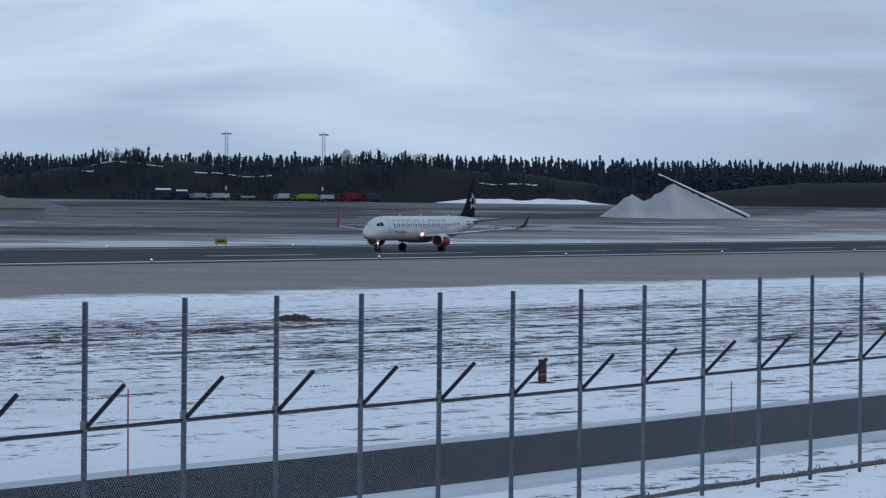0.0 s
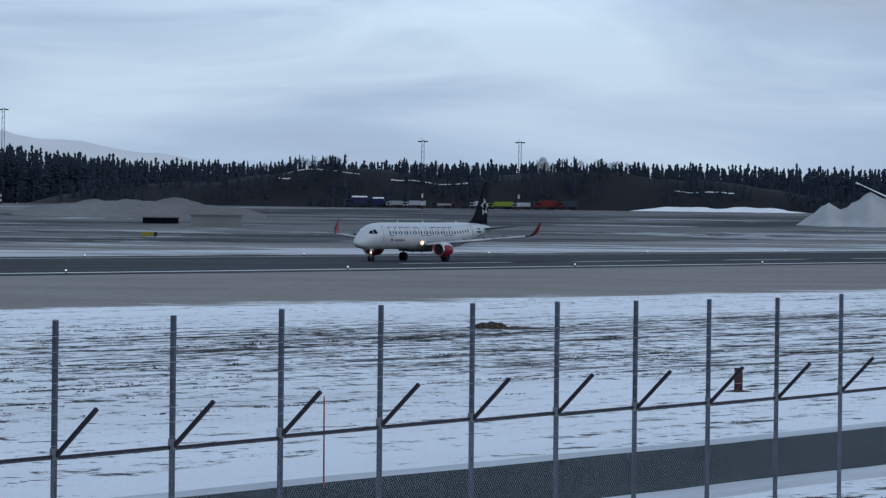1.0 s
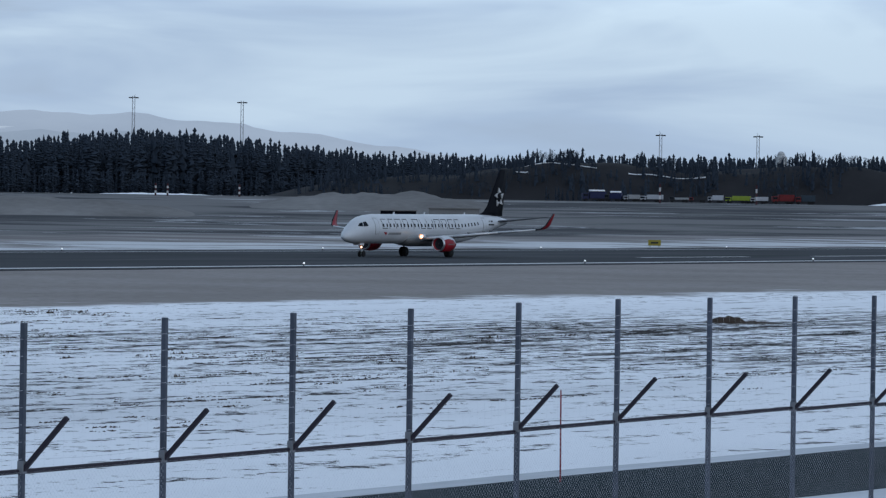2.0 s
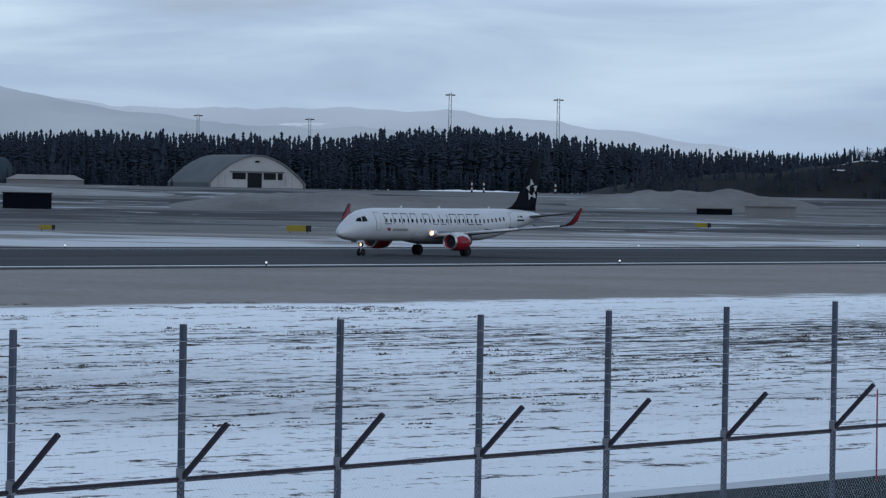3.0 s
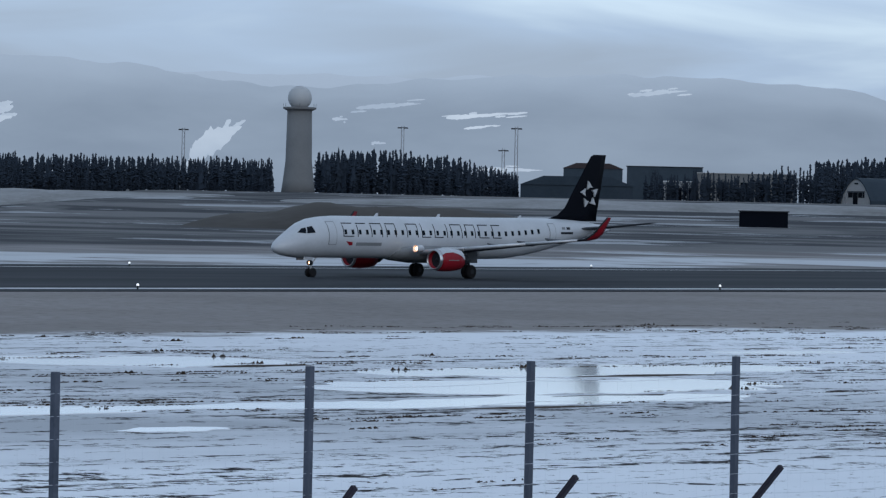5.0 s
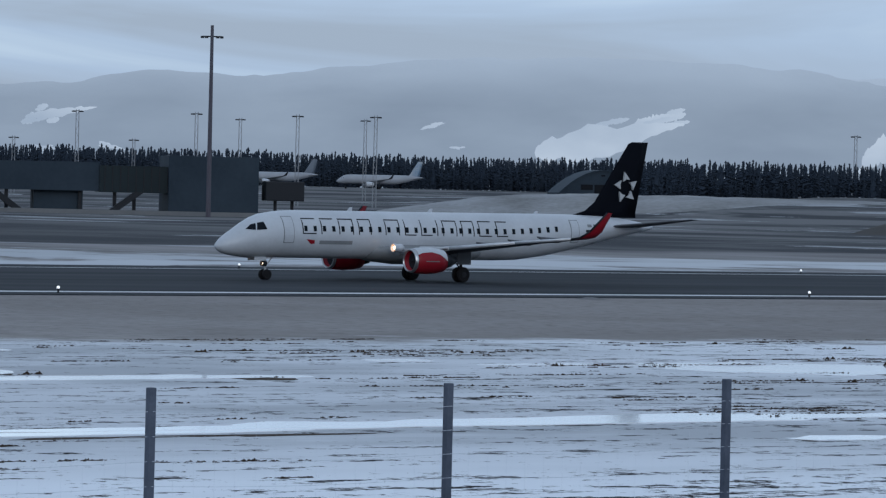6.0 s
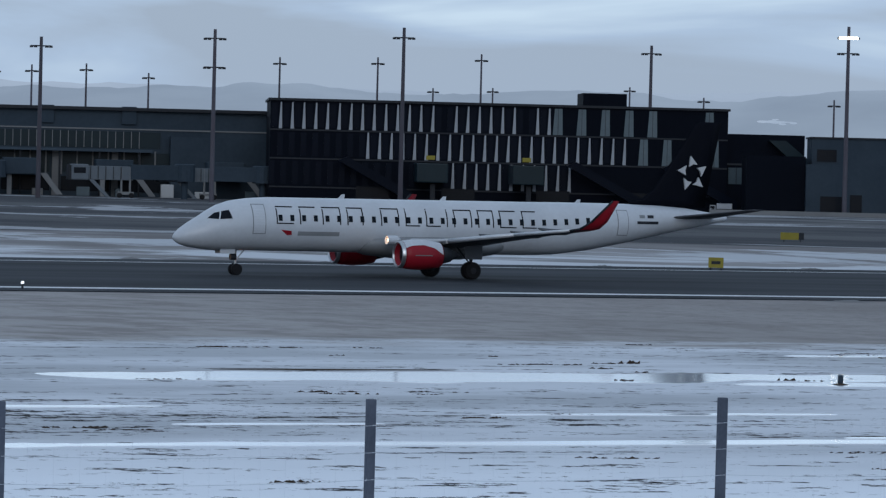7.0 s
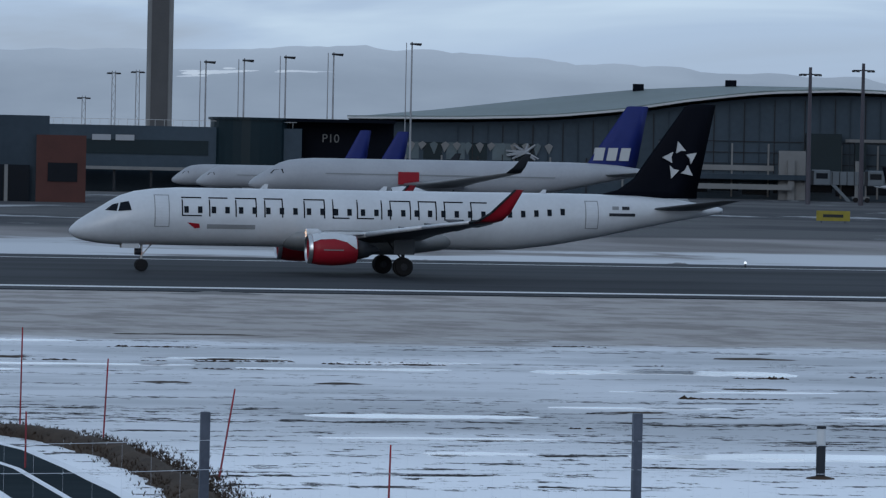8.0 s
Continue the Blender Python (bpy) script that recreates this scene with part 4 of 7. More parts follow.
def build_clearing(az0, az1, el0, el1, seed, slant=0.0):
    """A snowy clearing on the far hillside, with a ragged edge."""
    d = 3900
    rnd = random.Random(seed)
    bm = bmesh.new()
    wide, tall = az1 - az0, el1 - el0
    for k in range(4 + int(4 * wide)):
        main = k == 0
        cu, cv = (0.0, 0.0) if main else (rnd.uniform(-0.9, 0.9), rnd.uniform(-0.8, 0.8))
        ru = wide * (0.46 if main else rnd.uniform(0.05, 0.14))
        rv = tall * (0.28 if main and slant >= 0.2 else 0.15 if main else rnd.uniform(0.05, 0.12))
        pts = []
        for i in range(64):
            a = math.pi * i / 32
            c, q = math.cos(a), math.sin(a)
            taper = (1.15 - 0.75 * c) if main else 1.0
            r = 1 + 0.30 * noise.noise((c * 2.2 + seed, q * 2.2, k * 1.7)) + 0.55 * noise.noise((c * 6.5, q * 6.5 + seed, k)) + 0.35 * noise.noise((c * 15, q * 15, seed + k))
            az = (az0 + az1) / 2 + wide / 2 * cu + ru * c
            el = (el0 + el1) / 2 + tall / 2 * cv + slant * (cu + c * ru / wide * 2) + rv * q * r * taper
            x, y = polar(az, d + 12 * k)
            pts.append((x, y, height_at(el, d + 12 * k)))
        prism(bm, pts, (5, 5, 0))
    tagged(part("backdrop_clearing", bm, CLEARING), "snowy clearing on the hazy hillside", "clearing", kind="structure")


# snow shown by emission, with the blue of the haze mixed into its colour
CLEARING = backdrop_material("snow_clearing_haze_emission", (0.34, 0.43, 0.56), (0.56, 0.66, 0.79), (0.5, 0.6, 0.7))
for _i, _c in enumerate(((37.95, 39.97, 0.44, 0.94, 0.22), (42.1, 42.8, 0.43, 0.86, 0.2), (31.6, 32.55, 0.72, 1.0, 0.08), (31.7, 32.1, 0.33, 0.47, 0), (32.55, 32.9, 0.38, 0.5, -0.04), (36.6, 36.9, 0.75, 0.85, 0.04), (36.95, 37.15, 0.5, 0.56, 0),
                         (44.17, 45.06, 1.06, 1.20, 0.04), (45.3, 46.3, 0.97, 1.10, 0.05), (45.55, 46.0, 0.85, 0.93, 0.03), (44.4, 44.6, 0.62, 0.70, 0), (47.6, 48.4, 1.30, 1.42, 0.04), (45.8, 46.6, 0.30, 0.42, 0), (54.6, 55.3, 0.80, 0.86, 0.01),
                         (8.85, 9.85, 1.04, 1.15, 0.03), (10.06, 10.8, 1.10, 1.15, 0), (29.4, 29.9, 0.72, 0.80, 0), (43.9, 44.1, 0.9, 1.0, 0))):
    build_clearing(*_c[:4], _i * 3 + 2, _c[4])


# ---- banks and heaps ----
def mound_surface(az0, az1, d, el, deep, seed, rough):
    """Height of a long humped bank as a function of its length u (0 to 1) and depth v (-1 to 1)."""
    a, b = Vector(polar(az0, d)), Vector(polar(az1, d))
    out = Vector(polar((az0 + az1) / 2, 1.0))

    def surface(u, v):
        p = a + (b - a) * u + out * deep * v
        g = ground_z(p.x, p.y)
        peak = height_at(el, d) - g
        shape = max(0.0, 1 - v * v) ** 1.2 * max(0.0, min(1.0, 4.5 * u * (1 - u))) ** 0.8
        shape *= 1 + rough * noise.noise((u * 7 + seed, v * 1.2, seed)) + 0.10 * noise.noise((u * 26, v * 4, seed))
        return Vector((p.x, p.y, g - 0.4 + max(0.0, peak * shape)))

    return surface


def mound(name, az0, az1, d, el, deep, material, label, seed, rough=0.35):
    """A long bank of earth, built as a humped sheet that meets the ground."""
    surface = mound_surface(az0, az1, d, el, deep, seed, rough)
    nu, nv = 88, 16
    bm = bmesh.new()
    loft(bm, [[surface(i / nu, -1 + 2 * j / nv) for j in range(nv + 1)] for i in range(nu + 1)], close=False, caps=False)
    return tagged(part(name, bm, material, smooth=True), label, "earth bank", kind="structure")


mound("earth_bank", 58.2, 61.45, 1240, 0.09, 40, SOIL, "low bank of bare earth and bleached grass", 1)
mound("earth_bank", 53.2, 57.6, 1150, -0.02, 35, SOIL, "low bank of bare earth by the hangar", 2)
mound("earth_bank", 42.0, 47.1, 880, -0.12, 38, mat("dark_earth", (0.085, 0.076, 0.068), 0.95, (0.05, 0.044, 0.04), 0.03, bump=0.5, amount=0.6), "dark bank of bare earth", 3)
mound("earth_bank", 43.0, 53.6, 1250, 0.015, 30, mat("earth_with_snow", (0.17, 0.168, 0.165), 0.95, (0.46, 0.47, 0.49), 0.05, (1, 1, 5), amount=0.28), "long earth bank with old snow on its crest", 4, 0.12)
mound("earth_bank", 36.0, 43.5, 1300, 0.0, 28, mat("earth_with_snow_b", (0.17, 0.168, 0.165), 0.95, (0.46, 0.47, 0.49), 0.05, (1, 1, 5), amount=0.3), "earth bank with streaks of old snow", 5, 0.2)
mound("scrub_slope", 58.4, 69.5, 1585, 0.47, 36, mat("dark_scrub", (0.019, 0.019, 0.022), 0.95, (0.009, 0.0095, 0.012), 0.05, bump=0.5), "dark scrubby slope below the forest", 6, 0.25)
mound("scrub_slope", 68.6, 75.5, 1600, 0.34, 30, mat("brown_scrub", (0.024, 0.021, 0.024), 0.95, (0.012, 0.012, 0.015), 0.05, bump=0.5), "brown scrubby slope below the forest edge", 9, 0.2)


def gravel_heap():
    """A tipped heap with straight flanks, a shoulder and a conveyor ridge down one side."""
    d = 1210
    x0, y0 = polar(69.0, d)
    heap = thing("gravel_heap", turned_pose(69.0, d, ground_z(x0, y0) - 0.3), "tall pale heap of gravel with snow on its ridge", "gravel heap")
    w = span(68.05, 69.95, d)
    top = height_at(0.27, d) - ground_z(x0, y0) + 0.3
    rings = []
    for i in range(41):
        u = -0.5 + i / 40
        side = max(0.0, 1 - u / 0.5) if u > 0 else max(0.0, 1 + u / 0.36)
        ring = []
        for j in range(13):
            v = -1 + j / 6
            z = top * max(0.0, side * 1.05 - abs(v) * 1.10)
            if -0.5 < u < -0.04:
                z = max(z, top * 0.74 * max(0.0, 1 - abs(u + 0.27) / 0.23 - 1.1 * abs(v)))
            z *= 1 + 0.10 * noise.noise((u * 14, v * 3, 2)) + 0.06 * noise.noise((u * 44, v * 8, 4))
            ring.append((u * w, v * 15, z - 1.6 * abs(v) ** 6))
        rings.append(ring)
    bm = bmesh.new()
    loft(bm, rings, close=False, caps=False)
    part("heap", bm, GRAVEL, heap, smooth=True)
    bm = bmesh.new()
    rod(bm, (-0.08 * w, -1.5, top * 1.26), (0.48 * w, -8, 0.5), 0.28, 0.22, 5)
    part("conveyor", bm, DARKMETAL, heap, "dark conveyor boom down the slope")
    bm = bmesh.new()
    rod(bm, (-0.10 * w, 0.5, top * 1.33), (0.5 * w, -5, 0.9), 0.22, 0.34, 5)
    part("snow_ridge", bm, SNOWMAT, heap, "snow on the ridge")


gravel_heap()
mound("snow_bank", 65.9, 68.3, 1480, 0.09, 8, SNOWMAT, "long low bank of ploughed snow", 31, 0.5)
mound("snow_bank", 66.2, 68.1, 1330, -0.025, 8, SNOWMAT, "low bank of old snow by the gravel", 32, 0.5)
mound("snow_bank", 60.9, 62.0, 1420, -0.02, 8, SNOWMAT, "narrow bank of old snow below the slope", 33, 0.5)
mound("snow_bank", 56.2, 57.9, 1450, 0.05, 12, SNOWMAT, "bank of snow behind the hangar field", 34, 0.7)
mound("snow_bank", 49.0, 53.0, 1085, -0.295, 6, SNOWMAT, "thin bank of snow along the taxiway", 35, 0.6)


def snow_track(u0, v0, u1, v1, seed):
    """A snowed-in track that lies on the dark slope."""
    surface = mound_surface(58.4, 69.5, 1585, 0.47, 36, 6, 0.25)
    lift = Vector((0, 0, 0.12))
    rings = []
    for i in range(31):
        t = i / 30
        u, v = u0 + (u1 - u0) * t, v0 + (v1 - v0) * t + 0.02 * noise.noise((t * 6, seed, 0))
        w = 0.007 + 0.006 * noise.noise((t * 9, seed, 4))
        rings.append([surface(u, v - w) - lift, surface(u, v - w) + lift, surface(u, v + w) + lift, surface(u, v + w) - lift])
    bm = bmesh.new()
    loft(bm, rings)
    tagged(part("snow_track", bm, SNOWMAT), "snow-covered track across the dark slope", "track", kind="structure")


snow_track(0.290, -0.10, 0.378, -0.28, 1)
snow_track(0.414, -0.40, 0.50, -0.40, 2)
snow_track(0.73, -0.52, 0.797, -0.55, 3)
snow_track(0.288, -0.42, 0.302, -0.44, 4)


# ---- buildings ----
GLAZED = mat("dull_teal_glass", (0.045, 0.066, 0.080), 0.3, (0.03, 0.045, 0.055), 0.2)
FINMAT = mat("grey_white_fin", (0.30, 0.32, 0.35), 0.5, (0.24, 0.26, 0.29), 0.2)


def build_dark_terminal():
    d = 960
    w = span(23.34, 29.1, d)
    top = height_at(0.88, d)
    b = thing("terminal_pier", turned_pose(26.2, d, 0.0, 4.0), "dark terminal building with slanted pale fins on its facade", "building")
    part("wall", box(-w / 2, w / 2, 0, 40, 0, top), DARKCLAD, b, "black cladding")
    part("roof", box(-w / 2 - 0.4, w / 2 + 0.4, -0.5, 40.4, top, top + 0.5), DARKMETAL, b)
    part("penthouse", box(w / 2 - 30.5, w / 2 - 21.2, 4, 18, top + 0.5, top + 3.2), DARKCLAD, b)
    rnd = random.Random(4)
    fh = top / 3.55
    edge = w / 2
    # each storey: distance from the corner at which narrow fins begin, and where its wide panes stand
    storeys = ((37.5, (3.0, 15.0, 20.0, 25.0, 30.0, 35.0), 1.5), (21.5, (1.8, 6.8, 11.8, 16.8), 19.0), (33.0, (), 38.0))
    for f, (start, panes, blank) in enumerate(storeys):
        z1 = top - 0.35 - f * fh
        z0 = z1 - fh * 0.92
        for u in panes:
            bm = bmesh.new()
            prism(bm, [(edge - u - 2.1, -0.12, z0), (edge - u, -0.12, z0), (edge - u - 0.15, -0.12, z1), (edge - u - 1.75, -0.12, z1)], (0, 0.35, 0))
            pane = part("glazed_panel", bm, TEALGLASS, b)
            part("mullion", box(edge - u - 1.05, edge - u - 0.97, -0.20, -0.12, z0, z1), DARKMETAL, pane)
        u = start
        k = 0
        while u < w - 1.5:
            if u < w - blank and not (f == 0 and k % 7 == 2 and k < 12):
                bm = bmesh.new()
                lean = rnd.uniform(-0.08, 0.08)
                prism(bm, [(edge - u - 0.72, -0.12, z0), (edge - u, -0.12, z0), (edge - u - 0.14 + lean, -0.12, z1), (edge - u - 0.44 + lean, -0.12, z1)], (0, 0.35, 0))
                part("fin", bm, FINMAT, b)
            # dark glazing between the fins
            part("window", box(edge - u - 2.2, edge - u - 1.0, -0.05, 0.0, z0 + 0.3, z1 - 0.3), BLUEGLASS, b)
            u += 2.46
            k += 1
        part("storey_band", box(-w / 2, w / 2, -0.10, 0.0, z0 - 0.40, z0 - 0.08), DARKMETAL, b)
    part("glazed_panel", box(edge - 6.2, edge - 4.4, -0.14, 0.0, top - 2 * fh - 2.6, top - 2 * fh - 0.6), TEALGLASS, b)
    # lower wing with stair and bridge heads
    low = height_at(0.60, d)
    part("side_wing", box(w / 2, w / 2 + 16.5, 1, 34, 0, low), DARKCLAD, b)
    pane = part("glazed_panel", box(w / 2 + 0.4, w / 2 + 3.8, 0.82, 1.0, 6.0, 9.5), GLAZED, b, "dull teal glazing")
    part("mullion", box(w / 2 + 2.0, w / 2 + 2.15, 0.74, 0.82, 6.0, 9.5), DARKMETAL, pane)
    bm = bmesh.new()
    prism(bm, [(w / 2 + 8.6, -1.4, 15.4), (w / 2 + 12.2, -1.4, 15.4), (w / 2 + 18.6, -1.4, 10.2), (w / 2 + 14.6, -1.4, 10.2)], (0, 2.3, 0))
    part("stair_flight", bm, GREENGLASS, b, "covered glazed stair")
    part("wall_band", box(w / 2, w / 2 + 16.5, 0.80, 1.0, 10.0, 10.4), DARKMETAL, b)
    for x in (-18, 2):
        part("bridge_head", box(x, x + 6.5, -14, 0, 4.8, 8.8, 0.2), GREENGLASS, b)
        part("bridge_leg", box(x + 3, x + 4, -12, -11, 0, 4.5), DARKMETAL, b)
        part("lamp_box", box(x + 2, x + 3.8, -13, -11.5, 9.5, 10.4, 0.1), YELLOW, b, "yellow beacon box")
    for x0 in (-34, 14, 34):
        bm = bmesh.new()
        prism(bm, [(x0, -5, 9.0), (x0 + 2.0, -5, 9.8), (x0 + 16, -5, 2.4), (x0 + 16, -5, 0.2)], (0, 3, 0))
        part("stair_flight", bm, BLUEGLASS, b, "covered outside stair")
    for x in (18, 22.5):
        part("glazed_panel", box(w / 2 - 16 + x - 14, w / 2 - 13 + x - 14, 0.8, 1.0, 5.0, 9.2), GREENGLASS, b)
    for x in (-30, -12, 8, 27):
        part("ground_opening", box(x, x + 7, -0.14, 0.0, 0.0, 3.6), DARKGLASS, b)


def build_grey_terminal():
    d = 930
    b = thing("terminal_annex", turned_pose(32.3, d, 0, 6.0), "low grey terminal annex with a glazed jet bridge", "building")
    w = span(30.1, 34.6, d)
    hi, lo = height_at(0.565, d), height_at(0.24, d)
    part("wall", box(-w / 2 + 1.5, -w / 2 + 17.5, 6, 22, 0, hi), GREYCLAD, b)
    part("parapet", box(-w / 2 + 1.2, -w / 2 + 17.8, 5.7, 22.3, hi, hi + 0.35), DARKMETAL, b)
    part("lower_wall", box(-w / 2, -w / 2 + 17.5, 0, 6, 0, lo), GREYCLAD, b)
    part("recess", box(-w / 2 - 12, -w / 2, 2, 20, 0, lo + 1.5), DARKCLAD, b)
    part("gallery", box(-w / 2 + 17.5, w / 2 - 32, 0, 10, 4.6, lo), GREYCLAD, b)
    part("glazed_gallery", box(w / 2 - 32, w / 2 - 17.5, -0.5, 8, 4.4, lo - 0.6), GREENGLASS, b, "green glazed gallery")
    part("head_house", box(w / 2 - 18, w / 2 + 0.5, -2, 14, 0, height_at(0.345, d), 0.1), GREYCLAD, b)
    part("base_wall", box(-w / 2 - 20, w / 2 + 12, -14, -13, 0, 0.9), CONCRETE, b)
    for x in (-w / 2 + 22, -w / 2 + 37, w / 2 - 29, w / 2 - 25):
        part("leg", box(x, x + 0.7, 1, 1.7, 0, 4.6), DARKMETAL, b)
    part("wall", box(-w / 2 + 28, -w / 2 + 38, 2, 9, 0, 4.6), GREYCLAD, b)
    for x, s in ((-w / 2 + 18, 1), (w / 2 - 25, -1)):
        bm = bmesh.new()
        prism(bm, [(x, -3, 4.6), (x + 2, -3, 4.6), (x + 2 + s * 6, -3, 0.2), (x + s * 6, -3, 0.2)], (0, 2, 0))
        part("stair_flight", bm, DARKMETAL, b)
    for i in range(9):
        x = w / 2 - 31 + i * 1.6
        part("mullion", box(x, x + 0.18, -0.62, -0.5, 4.6, lo - 0.8), DARKMETAL, b)
    part("ground_opening", box(-w / 2 + 3, -w / 2 + 7.5, -0.15, 0, 0, 4.0), DARKGLASS, b)
    part("ground_opening", box(-w / 2 + 9, -w / 2 + 11.4, -0.15, 0, 0, 4.4), DARKGLASS, b)
    part("high_window", box(-w / 2 + 2.5, -w / 2 + 6.5, 5.85, 6.0, lo + 0.6, hi - 2.2), DARKGLASS, b)
    part("bridge_cab", box(w / 2 + 2, w / 2 + 10, -2, 4, 3.4, 7.4, 0.2), DARKMETAL, b)
    part("bridge_leg", box(w / 2 + 4, w / 2 + 4.6, 0, 0.6, 0, 3.4), DARKMETAL, b)
    part("bridge_leg", box(w / 2 + 7.5, w / 2 + 8.1, 0, 0.6, 0, 3.4), DARKMETAL, b)


def build_long_pier():
    d = 1000
    b = thing("terminal_wing", turned_pose(20.9, d, 0, 2.0), "long grey terminal wing with glazing and jet bridges", "building")
    w = span(18.3, 23.6, d)
    top = height_at(0.70, d)
    part("wall", box(-w / 2, w / 2, 0, 30, 0, top), GREYCLAD, b)
    part("roof", box(-w / 2, w / 2, -1.2, 30, top, top + 0.7), DARKMETAL, b)
    part("eave_band", box(-w / 2, w / 2, -0.2, 0, top - 4.2, top - 3.9), CONCRETE, b)
    for i in range(7):
        x = -w / 2 + 4 + i * 13
        part("window_band", box(x, x + 10.5, -0.12, 0.0, 5.0, 9.6), GREENGLASS, b)
        part("window_band", box(x, x + 10.5, -0.12, 0.0, 1.0, 4.2), DARKGLASS, b)
        part("pier_column", box(x + 11.0, x + 12.4, -0.8, 0, 0, 10.2), CONCRETE, b)
    for x in (-w / 2 + 20, -w / 2 + 38, -w / 2 + 56):
        part("roof_vent", box(x, x + 3.2, -0.6, 2.0, top - 3.0, top + 0.9, 0.1), GREYCLAD, b)
    for x in (-w / 2 + 10, -w / 2 + 30, -w / 2 + 50, -w / 2 + 74):
        part("bridge_head", box(x, x + 8, -16, 0, 4.4, 8.0, 0.2), GREYCLAD, b)
        part("bridge_leg", box(x + 1, x + 2, -15, -14, 0, 4.4), CONCRETE, b)
        bm = bmesh.new()
        prism(bm, [(x + 8, -15, 4.8), (x + 9.5, -15, 4.8), (x + 13, -15, 0.2), (x + 11.6, -15, 0.2)], (0, 1.2, 0))
        part("bridge_stair", bm, CONCRETE, b)
    part("wall", box(w / 2 - 26, w / 2 - 3, -6, 0, 0, top - 5.5), GREYCLAD, b)
    rnd = random.Random(21)
    for i in range(26):
        x = -w / 2 + 2 + i * (w - 4) / 26
        part("mullion", box(x, x + 0.35, -0.3, -0.13, 4.6, 10.0), CONCRETE, b)
    for i in range(9):
        x = -w / 2 + 6 + i * 9.6 + rnd.uniform(-2, 2)
        part("service_unit", box(x, x + rnd.uniform(1.5, 3.5), -10, -7.5, 0, rnd.uniform(1.2, 3.0), 0.1), rnd.choice((PALECLAD, CONCRETE, DARKMETAL, TEALGLASS)), b)
    part("lit_strip", box(-w / 2 + 14, -w / 2 + 27, -0.35, -0.2, top - 2.4, top - 1.9), PALECLAD, b, "pale strip below the eave")
    part("upper_glazing", box(-w / 2 + 2, w / 2 - 28, -0.15, 0, 10.6, top - 4.6), GREENGLASS, b)
    for i in range(34):
        x = -w / 2 + 3 + i * (w - 34) / 34
        part("slim_mullion", box(x, x + 0.16, -0.26, -0.16, 10.6, top - 4.6), CONCRETE, b)
    part("canopy", box(-w / 2 + 6, w / 2 - 30, -5.0, 0.0, 9.7, 10.3), HALLCLAD, b)
    for i in range(8):
        x = -w / 2 + 8 + i * 8.6
        part("canopy_strut", box(x, x + 0.35, -4.6, -4.2, 0, 9.7), DARKMETAL, b)


def build_hall():
    d = 1030
    b = thing("terminal_hall", turned_pose(14.9, d, 0, 0.0), "terminal hall with a wide curved grey-green roof", "building")
    w = span(11.0, 18.5, d)
    tops = [(11.0, 0.56), (12.0, 0.66), (13.4, 0.83), (14.6, 0.96), (15.8, 1.03), (17.2, 1.03), (18.0, 1.0), (18.7, 0.98)]
    eave = [(11.0, 0.55), (12.4, 0.57), (13.5, 0.61), (14.4, 0.70), (15.3, 0.85), (16.2, 0.96), (17.2, 1.0), (18.7, 0.965)]
    rings = []
    for i in range(41):
        az = 11.0 + 7.7 * i / 40
        x = d * math.tan(radians(az - 14.9))
        zt, ze = height_at(profile(tops, az), d + 40), height_at(profile(eave, az), d)
        rings.append([(x, -4, ze), (x, -4, ze + 0.6), (x, 18, ze + (zt - ze) * 0.6), (x, 40, zt + 0.4), (x, 44, zt - 2), (x, 18, ze - 1)])
    bm = bmesh.new()
    loft(bm, rings)
    part("roof", bm, ROOFGREEN, b, "curved grey-green metal roof")
    rings = []
    for i in range(21):
        az = 11.0 + 7.4 * i / 20
        x = d * math.tan(radians(az - 14.9))
        ze = height_at(profile(eave, az), d) - 0.8
        rings.append([(x, 0, 0), (x, 0, ze), (x, 30, ze), (x, 30, 0)])
    bm = bmesh.new()
    loft(bm, rings)
    part("wall", bm, HALLCLAD, b)
    bm = bmesh.new()
    for i in range(20):
        az0, az1 = 11.0 + 7.7 * i / 20, 11.0 + 7.7 * (i + 1) / 20
        p = [(d * math.tan(radians(a - 14.9)), -4.1, height_at(profile(eave, a), d) + 0.1) for a in (az0, az1)]
        rod(bm, p[0], p[1], 0.32, sides=4)
    part("eave_trim", bm, PALECLAD, b, "pale roof edge")
    for az in (14.62, 15.82):
        x = d * math.tan(radians(az - 14.9))
        z = height_at(profile(tops, az), d + 40)
        part("roof_vent", box(x - 1.3, x + 1.3, 36, 39, z - 0.5, z + 1.6, 0.1), DARKCLAD, b)
    for i in range(12):
        x = -w / 2 + 4 + i * 5.2
        if i < 7:
            part("hall_window", box(x, x + 4.2, -0.15, 0, 7.6, 11.4), TEALGLASS if i % 2 else GREENGLASS, b)
    for i in range(9):
        x = -2 + i * 7.0
        part("window_band", box(x, x + 6.2, -0.15, 0, 1.0 + (i % 3) * 0.4, 3.6), DARKGLASS, b)
    part("canopy", box(6, 44, -8, 0, 4.4, 5.6, 0.1), GREYCLAD, b)
    for i in range(16):
        x = -w / 2 + 2 + i * (w - 4) / 16
        part("mullion", box(x, x + 0.4, -0.35, -0.16, 0.5, 8.5 if i < 7 else 12.5), CONCRETE if i % 3 else DARKMETAL, b)
    for i in range(14):
        x = -w / 2 + 8 + i * 2.6
        bm = bmesh.new()
        prism(bm, [(x, -0.5, 11.0), (x + 0.75 + 0.3 * (i % 2), -0.5, 8.6 + 0.5 * (i % 3)), (x + 1.9, -0.5, 11.0), (x + 1.0, -0.5, 11.6)], (0, 0.25, 0))
        part("hanging_panel", bm, CONCRETE if i % 3 else TEALGLASS, b)
    part("pale_band", box(4, 26, -0.4, -0.16, 6.4, 7.6), CONCRETE, b)
